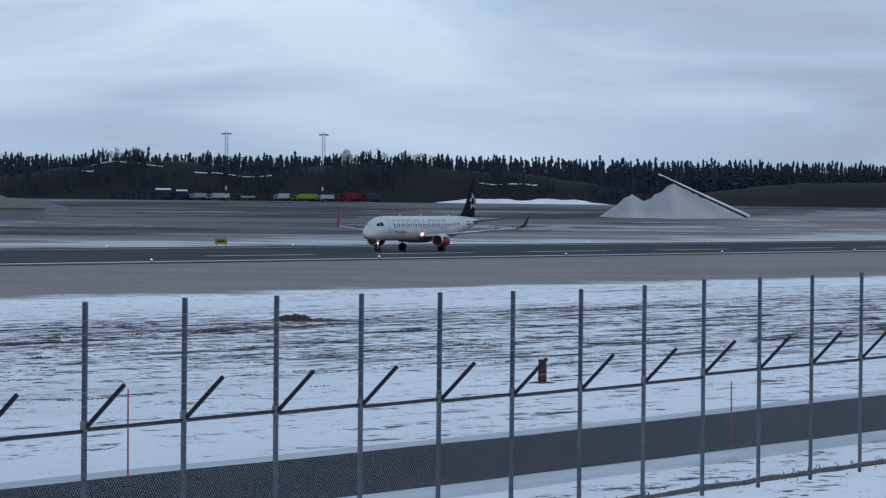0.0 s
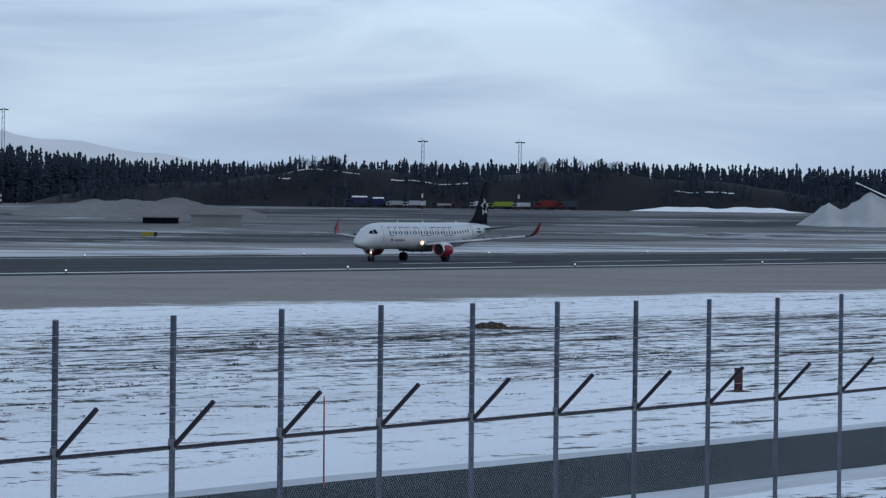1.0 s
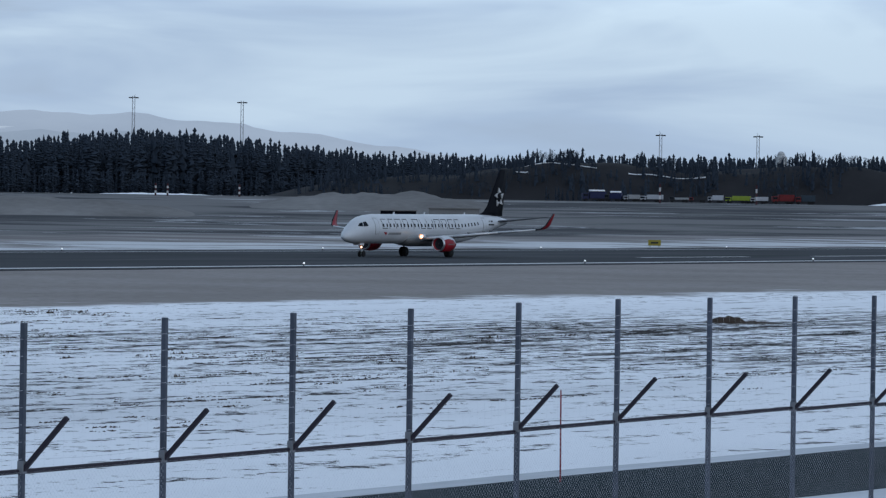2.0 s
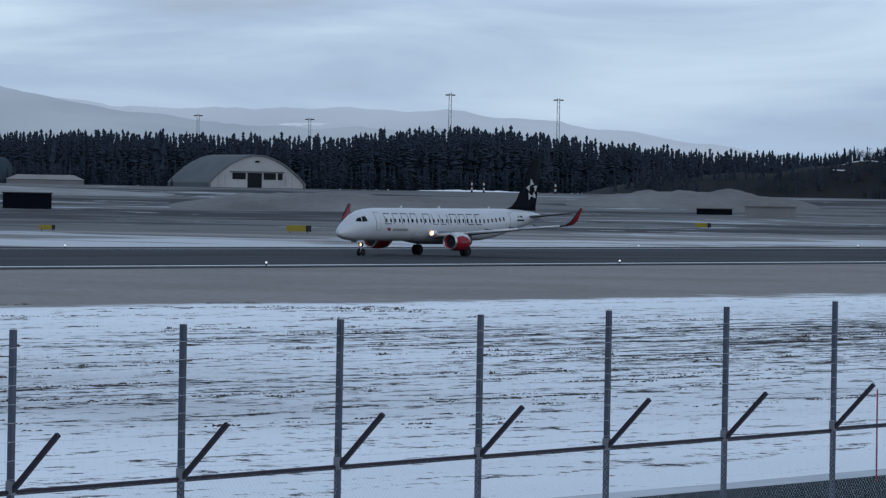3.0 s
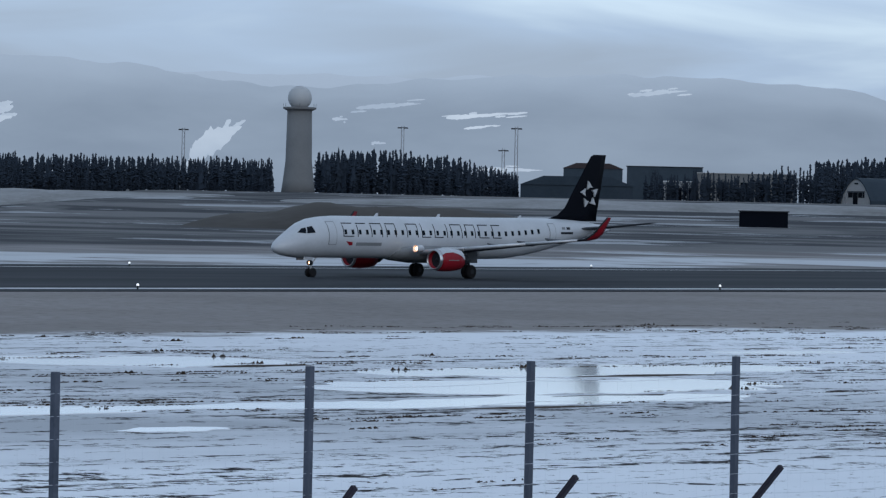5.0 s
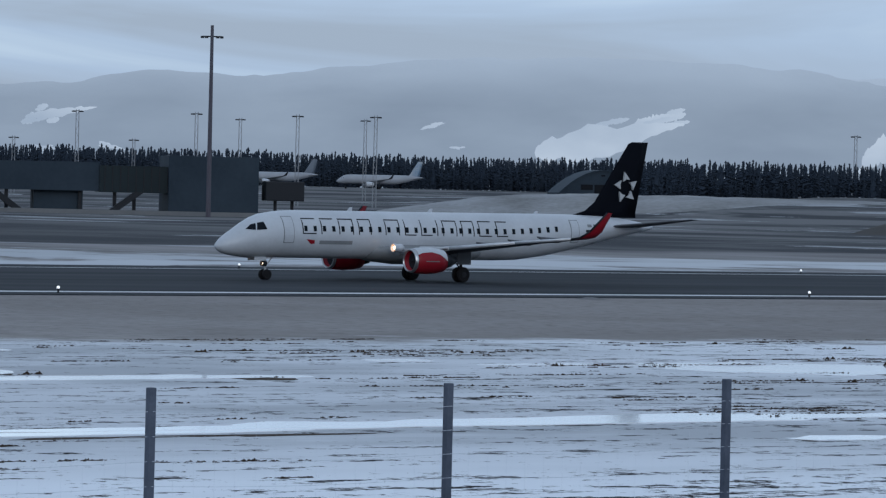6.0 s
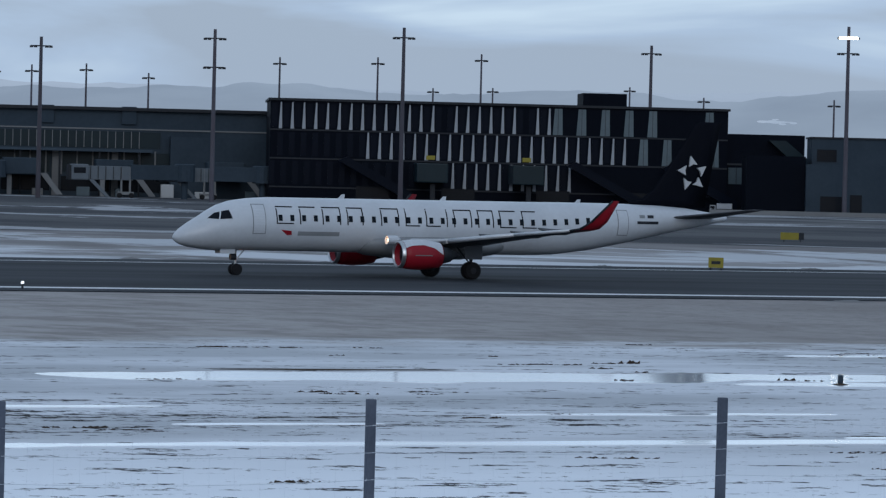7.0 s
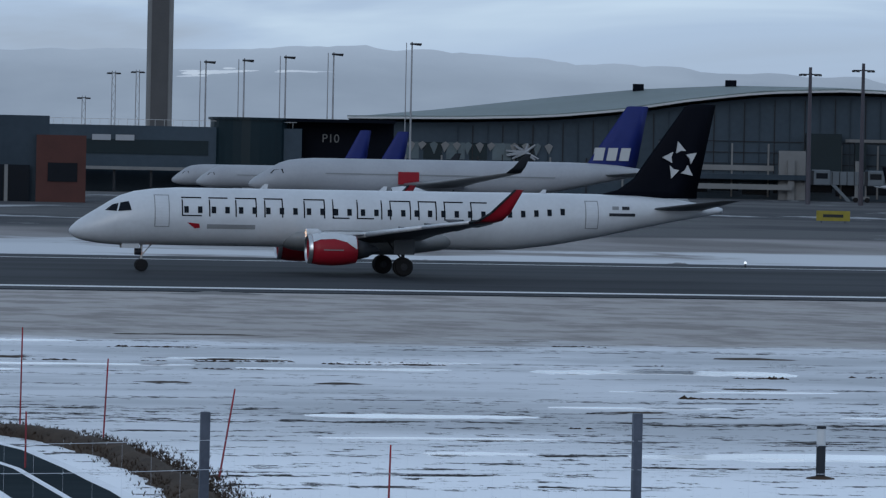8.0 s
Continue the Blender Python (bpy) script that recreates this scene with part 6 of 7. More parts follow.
# ---- parked aircraft ----
def build_parked(m, length, radius, zc, fin_top, fin_mat, label, belly=None, mark=None, engines=True, band=None):
    jet = thing("parked_airliner", m, label, "airplane", "parked aircraft")
    k, q = length / 38.65, radius / 1.6
    body = [(x * k, zc + (z - 3.40) * q, ry * q, rz * q) for x, z, ry, rz in FUSE]
    bm = bmesh.new()
    loft(bm, [ellipse_ring(*f, sides=20) for f in body])
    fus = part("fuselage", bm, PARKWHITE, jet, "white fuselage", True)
    if belly:
        bm = bmesh.new()
        loft(bm, [ellipse_ring(x * k, zc - 0.45 * radius, ry * radius, rz * radius, 16) for x, ry, rz in ((5, 0.3, 0.2), (8, 0.93, 0.6), (30, 0.93, 0.6), (33, 0.3, 0.2))])
        part("belly", bm, belly, fus, "coloured lower fuselage", True)
    for s in (-1, 1):
        bm = bmesh.new()
        loft(bm, [airfoil(x * k, s * y * k, zc - 0.55 * radius + dz * k, c * k, t) for x, y, dz, c, t in ((13.5, 0.6, 0, 6.8, 0.13), (16.4, 4.9, 0.4, 4.1, 0.12), (21.3, 14.2, 1.45, 1.4, 0.1))])
        part("wing", bm, WINGGREY, jet, smooth=True)
        bm = bmesh.new()
        loft(bm, [airfoil(x * k, s * y * k, zc - 0.55 * radius + dz * k, c * k, t) for x, y, dz, c, t in ((21.3, 14.2, 1.45, 1.4, 0.1), (21.9, 14.6, 2.0, 1.1, 0.1), (22.9, 14.8, 3.2, 0.6, 0.09))])
        part("winglet", bm, DARKMETAL, jet, smooth=True)
        bm = bmesh.new()
        loft(bm, [airfoil(x * k, s * y * k, zc + 0.3 * radius + dz * k, c * k, 0.1) for x, y, dz, c in ((33.6, 0.3, 0, 3.6), (37.1, 6.0, 0.5, 1.2))])
        part("tailplane", bm, WINGGREY, jet, smooth=True)
        if engines:
            e = part("engine", turned(bmesh.new(), "x", [(12.6 * k, 0.6 * q), (12.6 * k, 0.85 * q), (13.6 * k, 1.0 * q), (15 * k, 0.9 * q), (16.2 * k, 0.5 * q)], 18, (0, s * 4.9 * k, zc - 1.15 * radius)), WHITE, jet, smooth=True)
            part("fan", turned(bmesh.new(), "x", [(12.57 * k, 0.02), (12.58 * k, 0.7 * q)], 14, (0, s * 4.9 * k, zc - 1.15 * radius)), DARKMETAL, e)
        bm = bmesh.new()
        rod(bm, (18.9 * k, s * 2.9 * k, zc - radius * 0.7), (18.9 * k, s * 2.9 * k, 0.5), 0.15)
        g = part("main_gear", bm, DARKMETAL, jet)
        part("wheel", turned(bmesh.new(), "y", [(-0.4, 0.5), (-0.3, 0.6), (0.3, 0.6), (0.4, 0.5)], 14, (18.9 * k, s * 2.9 * k, 0.6)), TYRE, g)
        for c in ([(1.85, 3.5), (3.1, 3.55), (3.0, 3.95), (2.2, 3.85)],):
            pts = []
            for x, z in c:
                c0, ry, rz = fuse_at(x)
                u = (z - c0) / rz
                pts.append((x * k, s * (ry * math.sqrt(max(0, 1 - u * u)) + 0.03) * q, zc + (z - 3.4) * q))
            bm = bmesh.new()
            prism(bm, pts, (0, -s * 0.15, 0))
            part("cockpit_window", bm, DARKGLASS, fus)
        if band:
            bm = bmesh.new()
            add_box(bm, 7 * k, 29 * k, s * radius * 0.955, s * (radius * 0.955) + s * 0.05, zc + 0.10 * radius, zc + 0.16 * radius)
            part("window_row", bm, WINGGREY, fus, "faint row of cabin windows")
        if mark:
            part("mark", box(13.9 * k, 15.9 * k, s * radius * 0.99 - 0.03, s * radius * 0.99 + 0.03, zc - 0.45 * radius, zc + 0.30 * radius), mark, fus, "red block painted on the side")
    bm = bmesh.new()
    rod(bm, (4.2 * k, 0, zc - radius * 0.7), (4.2 * k, 0, 0.4), 0.12)
    g = part("nose_gear", bm, DARKMETAL, jet)
    part("wheel", turned(bmesh.new(), "y", [(-0.3, 0.3), (-0.25, 0.42), (0.25, 0.42), (0.3, 0.3)], 12, (4.2 * k, 0, 0.42)), TYRE, g)
    zb = zc + radius * 0.9
    bm = bmesh.new()
    loft(bm, [airfoil(30.4 * k, 0, zb - 0.3, 6.8 * k, 0.04, True), airfoil(32.4 * k, 0, zb + 0.25, 4.9 * k, 0.07, True), airfoil(36.2 * k, 0, fin_top - 0.1, 2.1 * k, 0.08, True), airfoil(36.5 * k, 0, fin_top, 1.7 * k, 0.05, True)])
    fin = part("fin", bm, fin_mat, jet, "painted tail fin", True)
    return jet, fin, k, zb


def park_all():
    # wide-body: pale bars stand for the lettering on its blue fin
    x, y = polar(9.76, 742)
    jet, fin, k, zb = build_parked(pose(x, y, 0), 67.5, 2.75, 4.25, 16.7, BLUE, "white wide-body airliner with a blue fin, parked by the hall", mark=RED, band=True)
    for i, x0 in enumerate((33.5, 34.75, 36.0)):
        for s in (-1, 1):
            bm = bmesh.new()
            z0 = zb + 0.9
            prism(bm, [(x0 * k - 0.9, s * 0.42, z0), (x0 * k + 0.7, s * 0.42, z0), (x0 * k + 1.1, s * 0.42, z0 + 2.1), (x0 * k - 0.5, s * 0.42, z0 + 2.1)], (0, -s * 0.2, 0))
            part("name_bar", bm, PALECLAD, fin, "white slanted bar")
    x, y = polar(9.10, 803)
    build_parked(pose(x, y, 0), 38.5, 1.9, 3.6, 12.1, BLUE, "white airliner with a blue fin parked behind another", band=True)
    build_parked(pose(131.5, 850, 0), 38.5, 1.9, 3.6, 12.6, BLUE, "white airliner with a blue fin parked in the second row", band=True)
    x, y = polar(19.45, 905)
    build_parked(pose(x, y, 0, 0, 0, 184), 30, 1.35, 3.0, 7.6, BLACK, "white regional jet with red belly and dark fin at a gate", belly=RED, engines=False)
    x, y = polar(35.55, 1980)
    build_parked(pose(x, y, ground_z(x, y) + 0.1, 0, 0, -28), 38, 1.9, 4.3, 12.4, mat("pale_blue_fin", (0.10, 0.22, 0.36), 0.5, (0.4, 0.42, 0.44), 0.15, "object", amount=0.7), "white airliner with a pale blue fin on a far stand")
    x, y = polar(34.25, 2030)
    build_parked(pose(x, y, ground_z(x, y) + 0.1, 0, 0, -28), 38, 1.9, 4.3, 12.4, mat("grey_fin", (0.16, 0.19, 0.23), 0.5, scale=0.2, stretch="object"), "white airliner half hidden behind the gate house")


park_all()


# ---- vehicles ----
def build_truck(az, d, w, h, body, cab, label, turn=0.0, load=None, box_body=True):
    z = ground_z(*polar(az, d))
    v = thing("airport_truck", turned_pose(az, d, z, turn), label, "truck", "vehicles on the far stand")
    part("chassis", box(-w / 2, w / 2, -1.0, 1.0, 0.5, 0.9), DARKMETAL, v)
    c = part("cab", box(-w / 2, -w / 2 + w * 0.26, -1.2, 1.2, 0.7, h * 0.82, 0.12), cab, v)
    part("windscreen", box(-w / 2 + 0.1, -w / 2 + w * 0.22, -1.23, -1.2, h * 0.5, h * 0.74), DARKGLASS, c)
    if box_body:
        part("body", box(-w / 2 + w * 0.3, w / 2, -1.25, 1.25, 0.9, h, 0.08), body, v)
    else:
        bm = bmesh.new()
        prism(bm, [(-w / 2 + w * 0.3, -1.2, 0.9), (w / 2, -1.2, 0.9), (w / 2 + 0.4, -1.2, h * 0.7), (-w / 2 + w * 0.28, -1.2, h * 0.7)], (0, 2.4, 0))
        part("tipper", bm, body, v)
    if load:
        part("load", box(-w / 2 + w * 0.32, w / 2 - 0.3, -1.1, 1.1, h, h + 0.5, 0.2), load, v)
    for x in (-w / 2 + w * 0.14, w / 2 - w * 0.28, w / 2 - w * 0.12):
        part("wheel", turned(bmesh.new(), "y", [(-1.25, 0.3), (-1.22, 0.5), (1.22, 0.5), (1.25, 0.3)], 12, (x, 0, 0.5)), TYRE, v)


for az, w, h, bd, cb, lab, load, bb in (
        (62.55, 8.5, 3.6, DULLBLUE, DULLBLUE, "blue airport truck with snow on its roof", SNOWMAT, True), (62.80, 6.0, 3.2, DULLBLUE, DARKMETAL, "dark blue truck beside a heap", SNOWMAT, True),
        (63.02, 6.0, 2.6, WINGGREY, PARKWHITE, "pale tanker truck on the far stand", None, True), (63.28, 8.0, 2.7, PARKWHITE, PARKWHITE, "white box truck on the far stand", None, True), (63.62, 7.0, 2.6, WINGGREY, DARKMETAL, "grey tipper truck with dark cab", None, False),
        (63.85, 6.0, 2.4, DARKMETAL, DULLRED, "dark tipper truck with red cab", None, False), (64.08, 5.5, 2.8, PARKWHITE, PARKWHITE, "white service van on the far stand", None, True), (64.36, 9.0, 2.7, LIME, LIME, "lime yellow rescue truck", None, True),
        (64.62, 6.5, 2.5, PARKWHITE, PARKWHITE, "white service truck on the far stand", None, True), (64.92, 8.0, 3.4, DULLRED, DULLRED, "red fire truck on the far stand", None, True), (65.2, 7.0, 3.3, GREYCLAD, DULLRED, "grey truck with red cab", None, True)):
    build_truck(az, 1400, w * 0.85, h * 0.85, bd, cb, lab, 14 * math.sin(az * 40), load, bb)
build_truck(29.0, 935, 4.6, 2.0, PARKWHITE, PARKWHITE, "white van parked below the terminal", 0)
build_truck(28.2, 930, 6.0, 3.2, WINGGREY, DARKMETAL, "pale box truck parked below the terminal", 0)


def build_windpole(az, el, d):
    z = ground_z(*polar(az, d))
    h = height_at(el, d) - z
    b = thing("marker_pole", turned_pose(az, d, z), "red and white banded marker pole", "pole", "banded poles")
    for i in range(5):
        bm = bmesh.new()
        rod(bm, (0, 0, h * i / 5), (0, 0, h * (i + 1) / 5), 0.28, sides=6)
        part("band", bm, PALECLAD if i % 2 else RUSTRED, b)


for az, el in ((63.38, 0.25), (64.59, 0.25), (57.05, 0.16), (57.2, 0.16), (58.1, 0.16)):
    build_windpole(az, el, 1350)


def build_dome():
    d = 1700
    z = ground_z(*polar(64.89, d))
    b = thing("observatory", turned_pose(64.89, d, z), "pale round water tower with a dome above the trees", "tower")
    t = height_at(0.61, d) - z
    part("drum", turned(bmesh.new(), "z", [(0, 2.3), (t, 2.3), (t + 0.1, 1.6), (t + 0.8, 1.5)], 18), PALECLAD, b)
    part("dome", turned(bmesh.new(), "z", [(t + 0.8 + 1.3 * math.sin(q), max(0.05, 1.4 * math.cos(q))) for q in [0.0, 0.4, 0.8, 1.2, 1.55]], 18), PALECLAD, b, "pale dome", True)


build_dome()


# ---- airfield signs, lights and stakes ----
def build_sign(x, y, w, h, label, dark=False, turn=None):
    turn = -math.degrees(math.atan2(x, y)) if turn is None else turn
    s = thing("taxiway_sign", pose(x, y, 0, 0, 0, turn), label, "sign", "airfield signs")
    split = w * 0.22 if dark else 0
    part("panel", box(-w / 2, w / 2 - split, -0.1, 0.1, 0.25, 0.25 + h, 0.02), YELLOW, s, "yellow panel")
    if dark:
        part("dark_panel", box(w / 2 - split, w / 2, -0.1, 0.1, 0.25, 0.25 + h, 0.02), DARKMETAL, s, "black panel")
    else:
        part("text_bar", box(-w * 0.3, w * 0.3, -0.115, -0.1, 0.25 + h * 0.35, 0.25 + h * 0.65), DARKMETAL, s, "dark bar of lettering")
    for k in (-0.35, 0.35):
        part("leg", box(k * w - 0.05, k * w + 0.05, -0.05, 0.05, -0.1, 0.25), DARKMETAL, s)


build_sign(613, 308, 1.9, 0.85, "small yellow taxiway sign by the runway")
build_sign(161, 291, 1.1, 0.75, "small yellow runway sign with dark lettering")
build_sign(566, 398, 3.8, 0.95, "wide yellow and black taxiway sign", True)
build_sign(516, 407, 2.3, 0.65, "yellow and black taxiway sign", True)
build_sign(542, 554, 4.2, 0.9, "wide yellow and black sign beside the taxiway", True)
build_sign(545, 537, 1.6, 0.8, "small yellow and black sign", True)
build_sign(735, 715, 1.4, 0.9, "small yellow sign by the earth bank", True)
build_sign(172, 559, 4.3, 1.3, "wide yellow sign on the apron edge")
build_sign(253, 440, 2.6, 0.8, "yellow sign with a black field beside the apron", True)
build_sign(830, 480, 3.4, 0.9, "pale yellow sign on the far taxiway", True)


def build_runway_light(x, y):
    s = thing("runway_light", pose(x, y, 0.05), "small lit runway edge light", "light", "runway edge lights")
    part("stem", turned(bmesh.new(), "z", [(-0.05, 0.07), (0.2, 0.05), (0.25, 0.07)], 10), DARKMETAL, s)
    part("lens", turned(bmesh.new(), "z", [(0.25, 0.09), (0.34, 0.09), (0.40, 0.04)], 10), LAMP_S, s, "lit white lens")


for k in range(-2, 14):
    build_runway_light(141 + 58 * k, 224.8)
    build_runway_light(84 + 58 * k, 292.6)


def build_stake(x, y, h, lean, label, material):
    s = thing("snow_stake", pose(x, y, ground_z(x, y) - 0.1, 0, lean, 0), label, "stake", "snow stakes along the road")
    bm = bmesh.new()
    rod(bm, (0, 0, 0), (0, 0, h * 0.8), 0.022, 0.018, 6)
    part("stick", bm, material, s)
    bm = bmesh.new()
    rod(bm, (0, 0, h * 0.8), (0, 0, h), 0.019, 0.016, 6)
    part("reflector_tip", bm, RED, s, "bright red tip")


STAKE = mat("red_stake", (0.22, 0.03, 0.04), 0.6, scale=4)
for x, y, h, ln in ((92.7, 48.9, 2.35, -1), (115.0, 42.4, 2.0, -2), (14.7, 104.6, 2.0, 2.5), (13.4, 109.8, 2.5, 0.5), (15.3, 91.9, 2.0, 9), (17.9, 87.2, 1.15, 1), (11.5, 93.2, 1.4, 0)):
    build_stake(x, y, h, ln, "leaning red snow stake" if ln > 5 else "thin red snow stake beside the road", STAKE)


def build_marker_post(x, y, h, r, label, lower, upper):
    s = thing("marker_post", pose(x, y, ground_z(x, y)), label, "post")
    part("lower_tube", turned(bmesh.new(), "z", [(-0.1, r), (h * 0.66, r)], 14), lower, s)
    part("upper_tube", turned(bmesh.new(), "z", [(h * 0.66, r * 0.99), (h * 0.97, r * 0.99), (h, r * 0.8)], 14), upper, s)
    part("cap", turned(bmesh.new(), "z", [(h * 0.97, r * 1.03), (h * 1.02, r * 1.0), (h * 1.03, 0.02)], 14), lower, s)
    part("earth_ring", turned(bmesh.new(), "z", [(-0.1, r * 4.2), (0.02, r * 3.0), (0.06, r * 1.1)], 14), BROWN, s, "bare earth round the foot")


build_marker_post(28.55, 93.3, 1.1, 0.10, "black marker post with a white band in the snow", DARKMETAL, PALECLAD)
build_marker_post(155.5, 64.8, 0.85, 0.16, "rust red hydrant post in the snow", RUSTRED, RUSTRED)
build_marker_post(75.9, 128.6, 0.32, 0.09, "short grey marker post beside the meltwater", GREYCLAD, GREYCLAD)


def build_lump(x, y, w, deep, h, label, material=BROWN, seed=1):
    """A low uneven heap of soil or dead grass."""
    rings = []
    for i in range(13):
        u = -1 + i / 6
        ring = []
        for j in range(9):
            v = -1 + j / 4
            e = max(0.0, 1 - u * u) * max(0.0, 1 - v * v)
            ring.append((x + u * w, y + v * deep, ground_z(x, y) - 0.03 + h * e * (1 + 0.9 * noise.noise((u * 3 + seed, v * 3, seed)))))
        rings.append(ring)
    bm = bmesh.new()
    loft(bm, rings, close=False, caps=False)
    tagged(part("soil_patch", bm, material, smooth=True), label, "soil")


build_lump(228, 110, 0.8, 1.4, 0.36, "dark heap of soil in the snow", BROWN, 3)
build_lump(229.6, 109, 1.4, 1.2, 0.12, "flat trail of dark soil", BROWN, 5)
for i, (x, y) in enumerate(((62, 297), (63.6, 299), (82, 302), (108, 300), (120, 303), (134, 300), (157, 301), (176, 303), (200, 301))):
    build_lump(x, y, 0.8, 1.2, 0.11, "dark clod of earth beyond the runway", SOIL, i)
for i, (x, y, w) in enumerate(((36.2, 219.0, 2.6), (130, 219.5, 1.6), (176, 219, 1.0))):
    build_lump(x, y, w, 1.2, 0.13, "grey heap of slush at the runway edge", SOIL, 20 + i)


for i, (x, y, w, deep) in enumerate(((20.3, 132, 1.3, 0.9), (17.6, 148, 1.2, 1.4), (26.6, 168, 4.2, 0.9), (25.6, 132, 1.3, 0.8), (25.0, 147.4, 2.8, 0.9), (36.5, 141.6, 3.0, 0.8), (38.0, 131, 1.6, 0.9), (31.0, 118, 1.5, 0.6),
                                        (44.0, 152, 2.2, 1.2), (62.0, 137.8, 7.0, 0.9), (88.0, 127.0, 2.4, 1.6), (66.0, 98.4, 9.0, 0.7), (118.0, 126.5, 5.0, 1.2), (104.0, 98.6, 6.0, 0.8), (128.0, 115.0, 7.0, 0.9), (112.0, 103.6, 6.0, 0.8))):
    build_lump(x, y, w, deep, 0.05, "thin streak of dark wet soil in the snow", BROWN, 40 + i)


# ---- meltwater ----
def build_puddle(x0, x1, y, deep, seed):
    """A shallow pool with a ragged outline, longer along the furrows."""
    n = 40
    pts = []
    for i in range(2 * n):
        a = math.pi * i / n
        c, s = math.cos(a), math.sin(a)
        r = 1 + 0.5 * noise.noise((c * 3 + seed, s * 3, seed)) + 0.35 * noise.noise((c * 9, s * 9 + seed, 2))
        px = (x0 + x1) / 2 + (x1 - x0) / 2 * math.copysign(abs(c) ** 0.7, c)
        pts.append((px, y + deep / 2 * math.copysign(abs(s) ** 0.8, s) * max(0.15, r) + 0.25 * deep * noise.noise((px * 0.25, seed, 0)), -0.05))
    bm = bmesh.new()
    prism(bm, pts, (0, 0, 0.06 + 0.0015 * (seed % 11)))
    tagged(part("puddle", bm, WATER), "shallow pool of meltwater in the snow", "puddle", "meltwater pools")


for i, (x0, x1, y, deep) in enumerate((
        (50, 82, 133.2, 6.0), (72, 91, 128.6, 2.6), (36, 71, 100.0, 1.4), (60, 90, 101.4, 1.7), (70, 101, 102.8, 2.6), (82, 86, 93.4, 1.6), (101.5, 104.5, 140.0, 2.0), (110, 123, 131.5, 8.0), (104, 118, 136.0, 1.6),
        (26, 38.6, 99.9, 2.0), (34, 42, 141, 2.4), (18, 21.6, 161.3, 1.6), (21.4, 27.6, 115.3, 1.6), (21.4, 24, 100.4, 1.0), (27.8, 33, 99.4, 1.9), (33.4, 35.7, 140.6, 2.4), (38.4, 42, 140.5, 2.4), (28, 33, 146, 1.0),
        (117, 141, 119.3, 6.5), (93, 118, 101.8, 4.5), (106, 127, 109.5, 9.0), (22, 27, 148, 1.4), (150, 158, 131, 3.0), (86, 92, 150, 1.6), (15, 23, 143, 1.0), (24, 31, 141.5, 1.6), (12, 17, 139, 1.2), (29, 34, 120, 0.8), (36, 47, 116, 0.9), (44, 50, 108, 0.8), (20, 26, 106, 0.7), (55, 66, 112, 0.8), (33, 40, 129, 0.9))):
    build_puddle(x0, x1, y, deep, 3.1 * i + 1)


# ---- brown bank beside the curving road ----
def build_bank():
    rings = []
    line = [(13.2, 78), (13.8, 84), (14.2, 89), (14.4, 94), (14.4, 99), (13.8, 104), (12.4, 108), (9.0, 113), (3, 118.0), (-6, 121), (-16, 122.5), (-30, 123)]
    fine = [tuple(Vector(a).lerp(Vector(b), k / 8)) for a, b in zip(line, line[1:]) for k in range(8)] + [line[-1]]
    for i, p in enumerate(fine):
        a, b = Vector(fine[max(0, i - 4)]), Vector(fine[min(len(fine) - 1, i + 4)])
        d = (b - a).normalized()
        s = Vector((d.y, -d.x))
        ring = []
        for u, z in ((-1.2, -0.1), (-0.8, 0.12), (-0.2, 0.24), (0.4, 0.22), (1.0, 0.09), (1.5, -0.1)):
            q = Vector(p) + s * (u * (0.46 + 0.34 * noise.noise((p[0] * 0.9, p[1] * 0.9, u * 2))) - 0.1)
            ring.append((q.x, q.y, z * (1 + 0.5 * noise.noise((p[0], p[1], u)))))
        rings.append(ring)
    bm = bmesh.new()
    loft(bm, rings, close=False, caps=False)
    tagged(part("verge_bank", bm, BROWN, smooth=True), "brown grassy bank beside the curving road", "bank", kind="structure")
    # tufts
    rnd = random.Random(12)
    bm = bmesh.new()

    def tuft(x, y, z, h):
        for k in range(5):
            a = rnd.uniform(0, 6.28)
            e = Vector((math.cos(a), math.sin(a), rnd.uniform(0.8, 2.0))) * h * 0.6
            w = Vector((-math.sin(a), math.cos(a), 0)) * 0.012
            p = Vector((x, y, z))
            v = [bm.verts.new(q) for q in (p - w, p + w, p + e)]
            bm.faces.new(v)
    for i in range(len(line) - 1):
        for k in range(900):
            p = Vector(line[i]).lerp(Vector(line[i + 1]), rnd.random())
            tuft(p.x + rnd.gauss(0.15, 0.42), p.y + rnd.gauss(0.1, 0.5), 0.02 + rnd.uniform(0, 0.14), rnd.uniform(0.03, 0.11))
    for k in range(500):
        x = rnd.uniform(60, 100)
        y = 30.9 + rnd.gauss(0, 0.25)
        tuft(x, y, ground_z(x, y), rnd.uniform(0.02, 0.07))
    tagged(part("dead_grass", bm, BROWN), "dead brown grass tufts on the banks", "grass", kind="stuff")
    # soil line along the crest below the fence
    rings = []
    for i in range(60):
        x = 55 + i * 0.9
        rings.append([(x, 30.65 + q + 0.15 * noise.noise((x, q, 0)), ground_z(x, 30.65 + q) + zz * (1 + noise.noise((x * 0.8, 3, 0)))) for q, zz in ((-0.12, -0.05), (-0.02, 0.05), (0.1, 0.07), (0.3, 0.03), (0.5, -0.1))])
    bm = bmesh.new()
    loft(bm, rings, close=False, caps=False)
    tagged(part("bare_crest", bm, BROWN, smooth=True), "strip of bare dark soil under the fence", "soil", kind="structure")


build_bank()


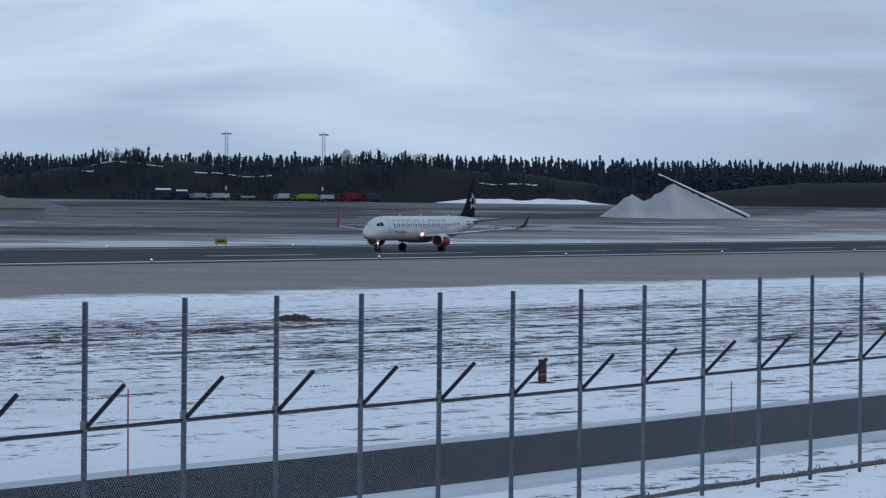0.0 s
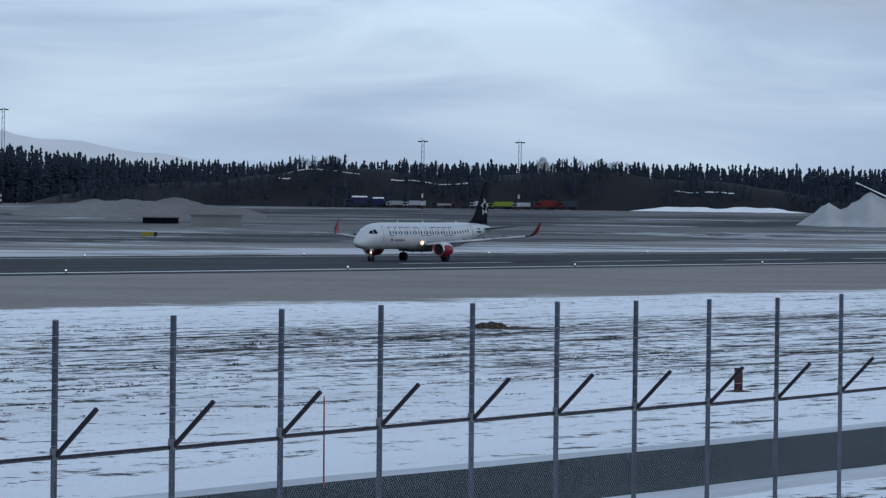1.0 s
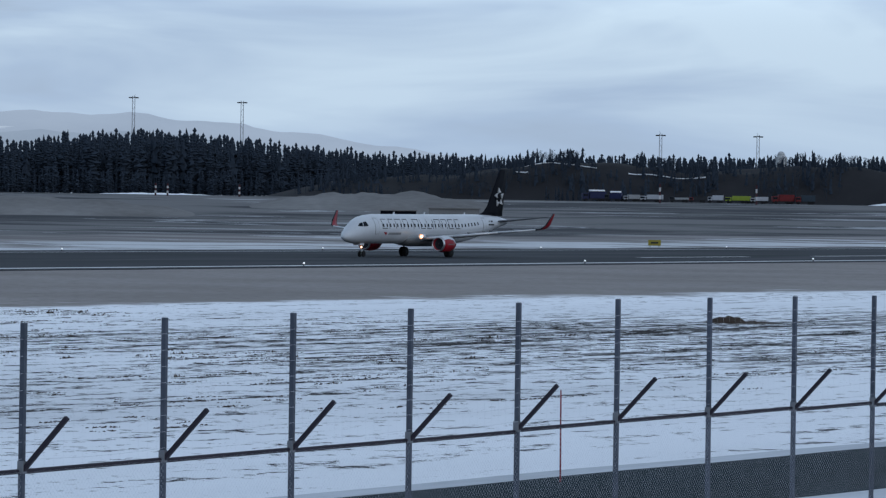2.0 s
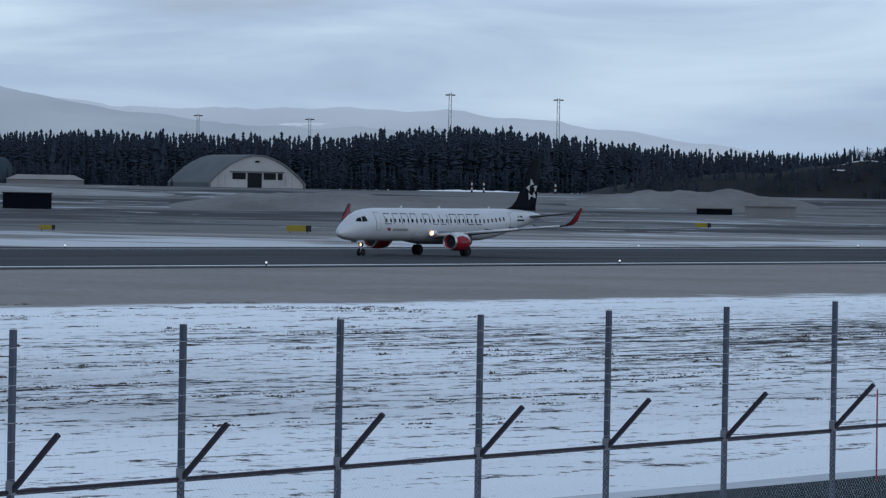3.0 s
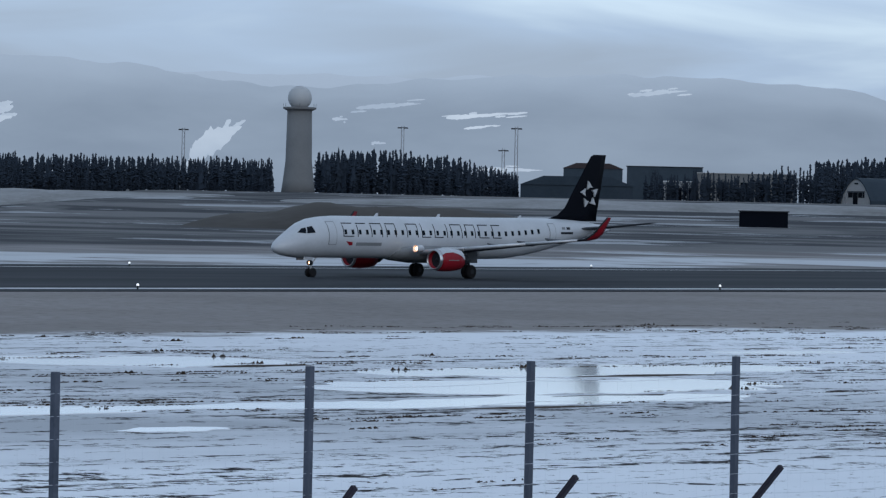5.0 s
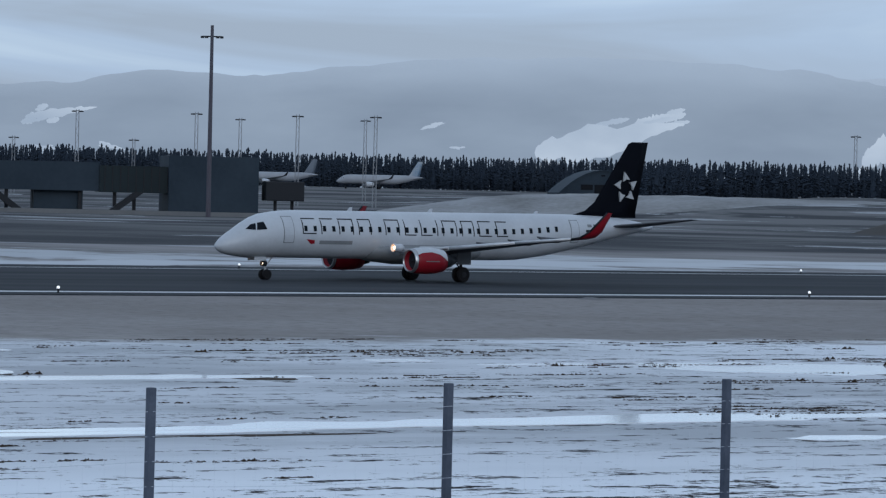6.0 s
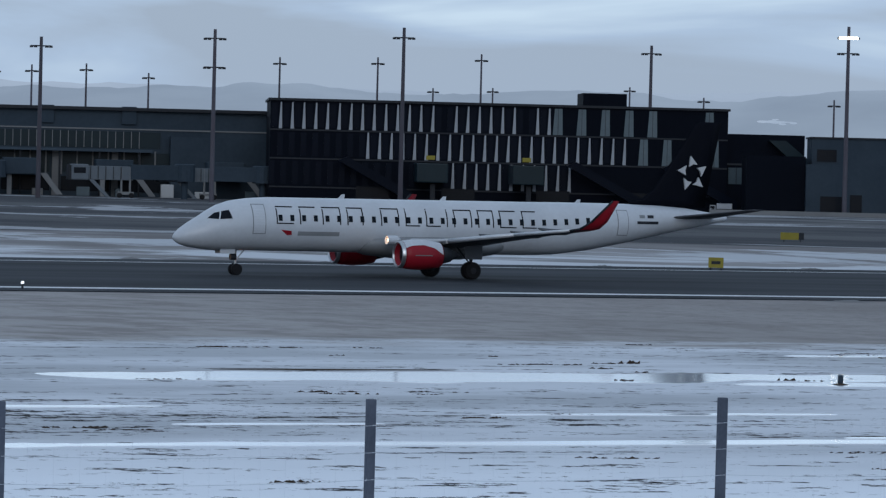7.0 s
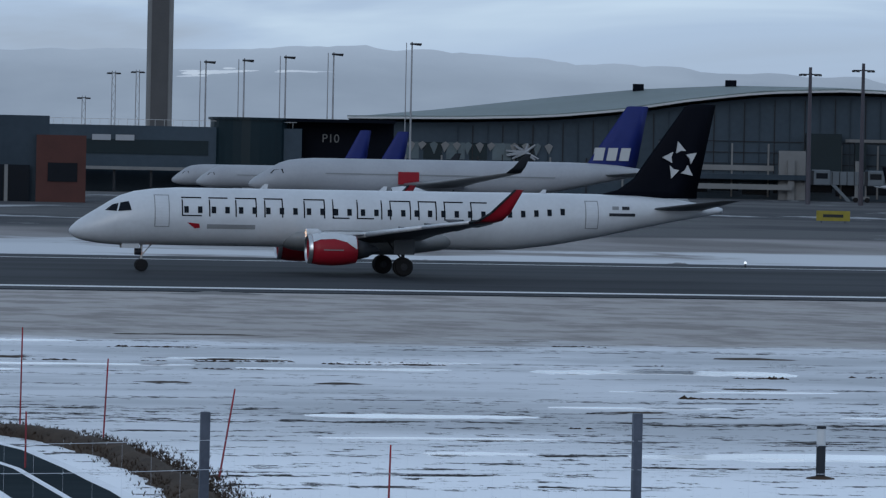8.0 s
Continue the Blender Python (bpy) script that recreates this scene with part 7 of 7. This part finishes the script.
def build_barrier(x, y, turn, material):
    b = thing("road_barrier", pose(x, y, 0, 0, 0, turn), "red plastic road barrier on the apron" if material is RED else "white plastic road barrier on the apron", "barrier", "row of road barriers")
    bm = bmesh.new()
    prism(bm, [(-0.5, -0.3, 0), (-0.5, 0.3, 0), (-0.5, 0.12, 0.4), (-0.5, 0.10, 0.8), (-0.5, -0.10, 0.8), (-0.5, -0.12, 0.4)], (1.0, 0, 0))
    part("body", bm, material, b)


for k in range(14):
    az = 23.1 + 0.072 * k + (0.35 if k > 5 else 0)
    x, y = polar(az, 775)
    build_barrier(x, y, -az, RED if k % 2 else PALECLAD)


# ---- dead grass standing out of the snow ----
def build_dead_grass():
    """Short tufts of dead grass along the furrows of the snow field."""
    rnd = random.Random(41)
    bm = bmesh.new()
    for _ in range(60000):
        x, y = rnd.uniform(14, 215), rnd.uniform(60, 163)
        az = math.degrees(math.atan2(x, y))
        if az < 4 or az > 72 or (az > 40 and y < 70) or (x < 24 and y < 126):
            continue
        y = round(y / 1.35) * 1.35 + rnd.uniform(-0.22, 0.22) + 0.5 * noise.noise((x * 0.05, y * 0.1, 0))
        dense = noise.noise((x * 0.06, y * 0.30, 7)) + 0.7 * noise.noise((x * 0.35, y * 0.7, 3)) + (0.12 if x > 150 else 0.10 if x > 88 else -0.24)
        if dense < 0.42:
            continue
        w = rnd.uniform(0.15, 0.45)
        hh = rnd.uniform(0.02, 0.055)
        if rnd.random() < 0.02:
            hh *= 3.0
        g = ground_z(x, y)
        for k in range(4):
            a = x + rnd.uniform(-1, 1) * w
            q = y + rnd.uniform(-0.15, 0.15)
            t = rnd.uniform(0.08, 0.22)
            v = [bm.verts.new(c) for c in ((a - t, q, g - 0.02), (a + t, q + 0.05, g - 0.02), (a + rnd.uniform(-0.1, 0.1), q + 0.02, g + hh * rnd.uniform(0.6, 1.1)))]
            bm.faces.new(v)
    tagged(part("dead_grass", bm, BROWN), "short dark tufts of dead grass standing in the snow", "grass", kind="stuff")


build_dead_grass()


def motions():
    """The take-off run, speeding up."""
    rows = [(0, 558.7), (1, 498.6), (2.5, 407.0), (3.5, 342.6), (4.5, 276.7), (5.8, 188.7), (6, 175.0), (6.5, 140.4), (7, 105.3), (7.5, 69.9), (8, 34.2)]
    walk(JET, [(t, pose(x, 259.0, 0.05)) for t, x in rows])


motions()
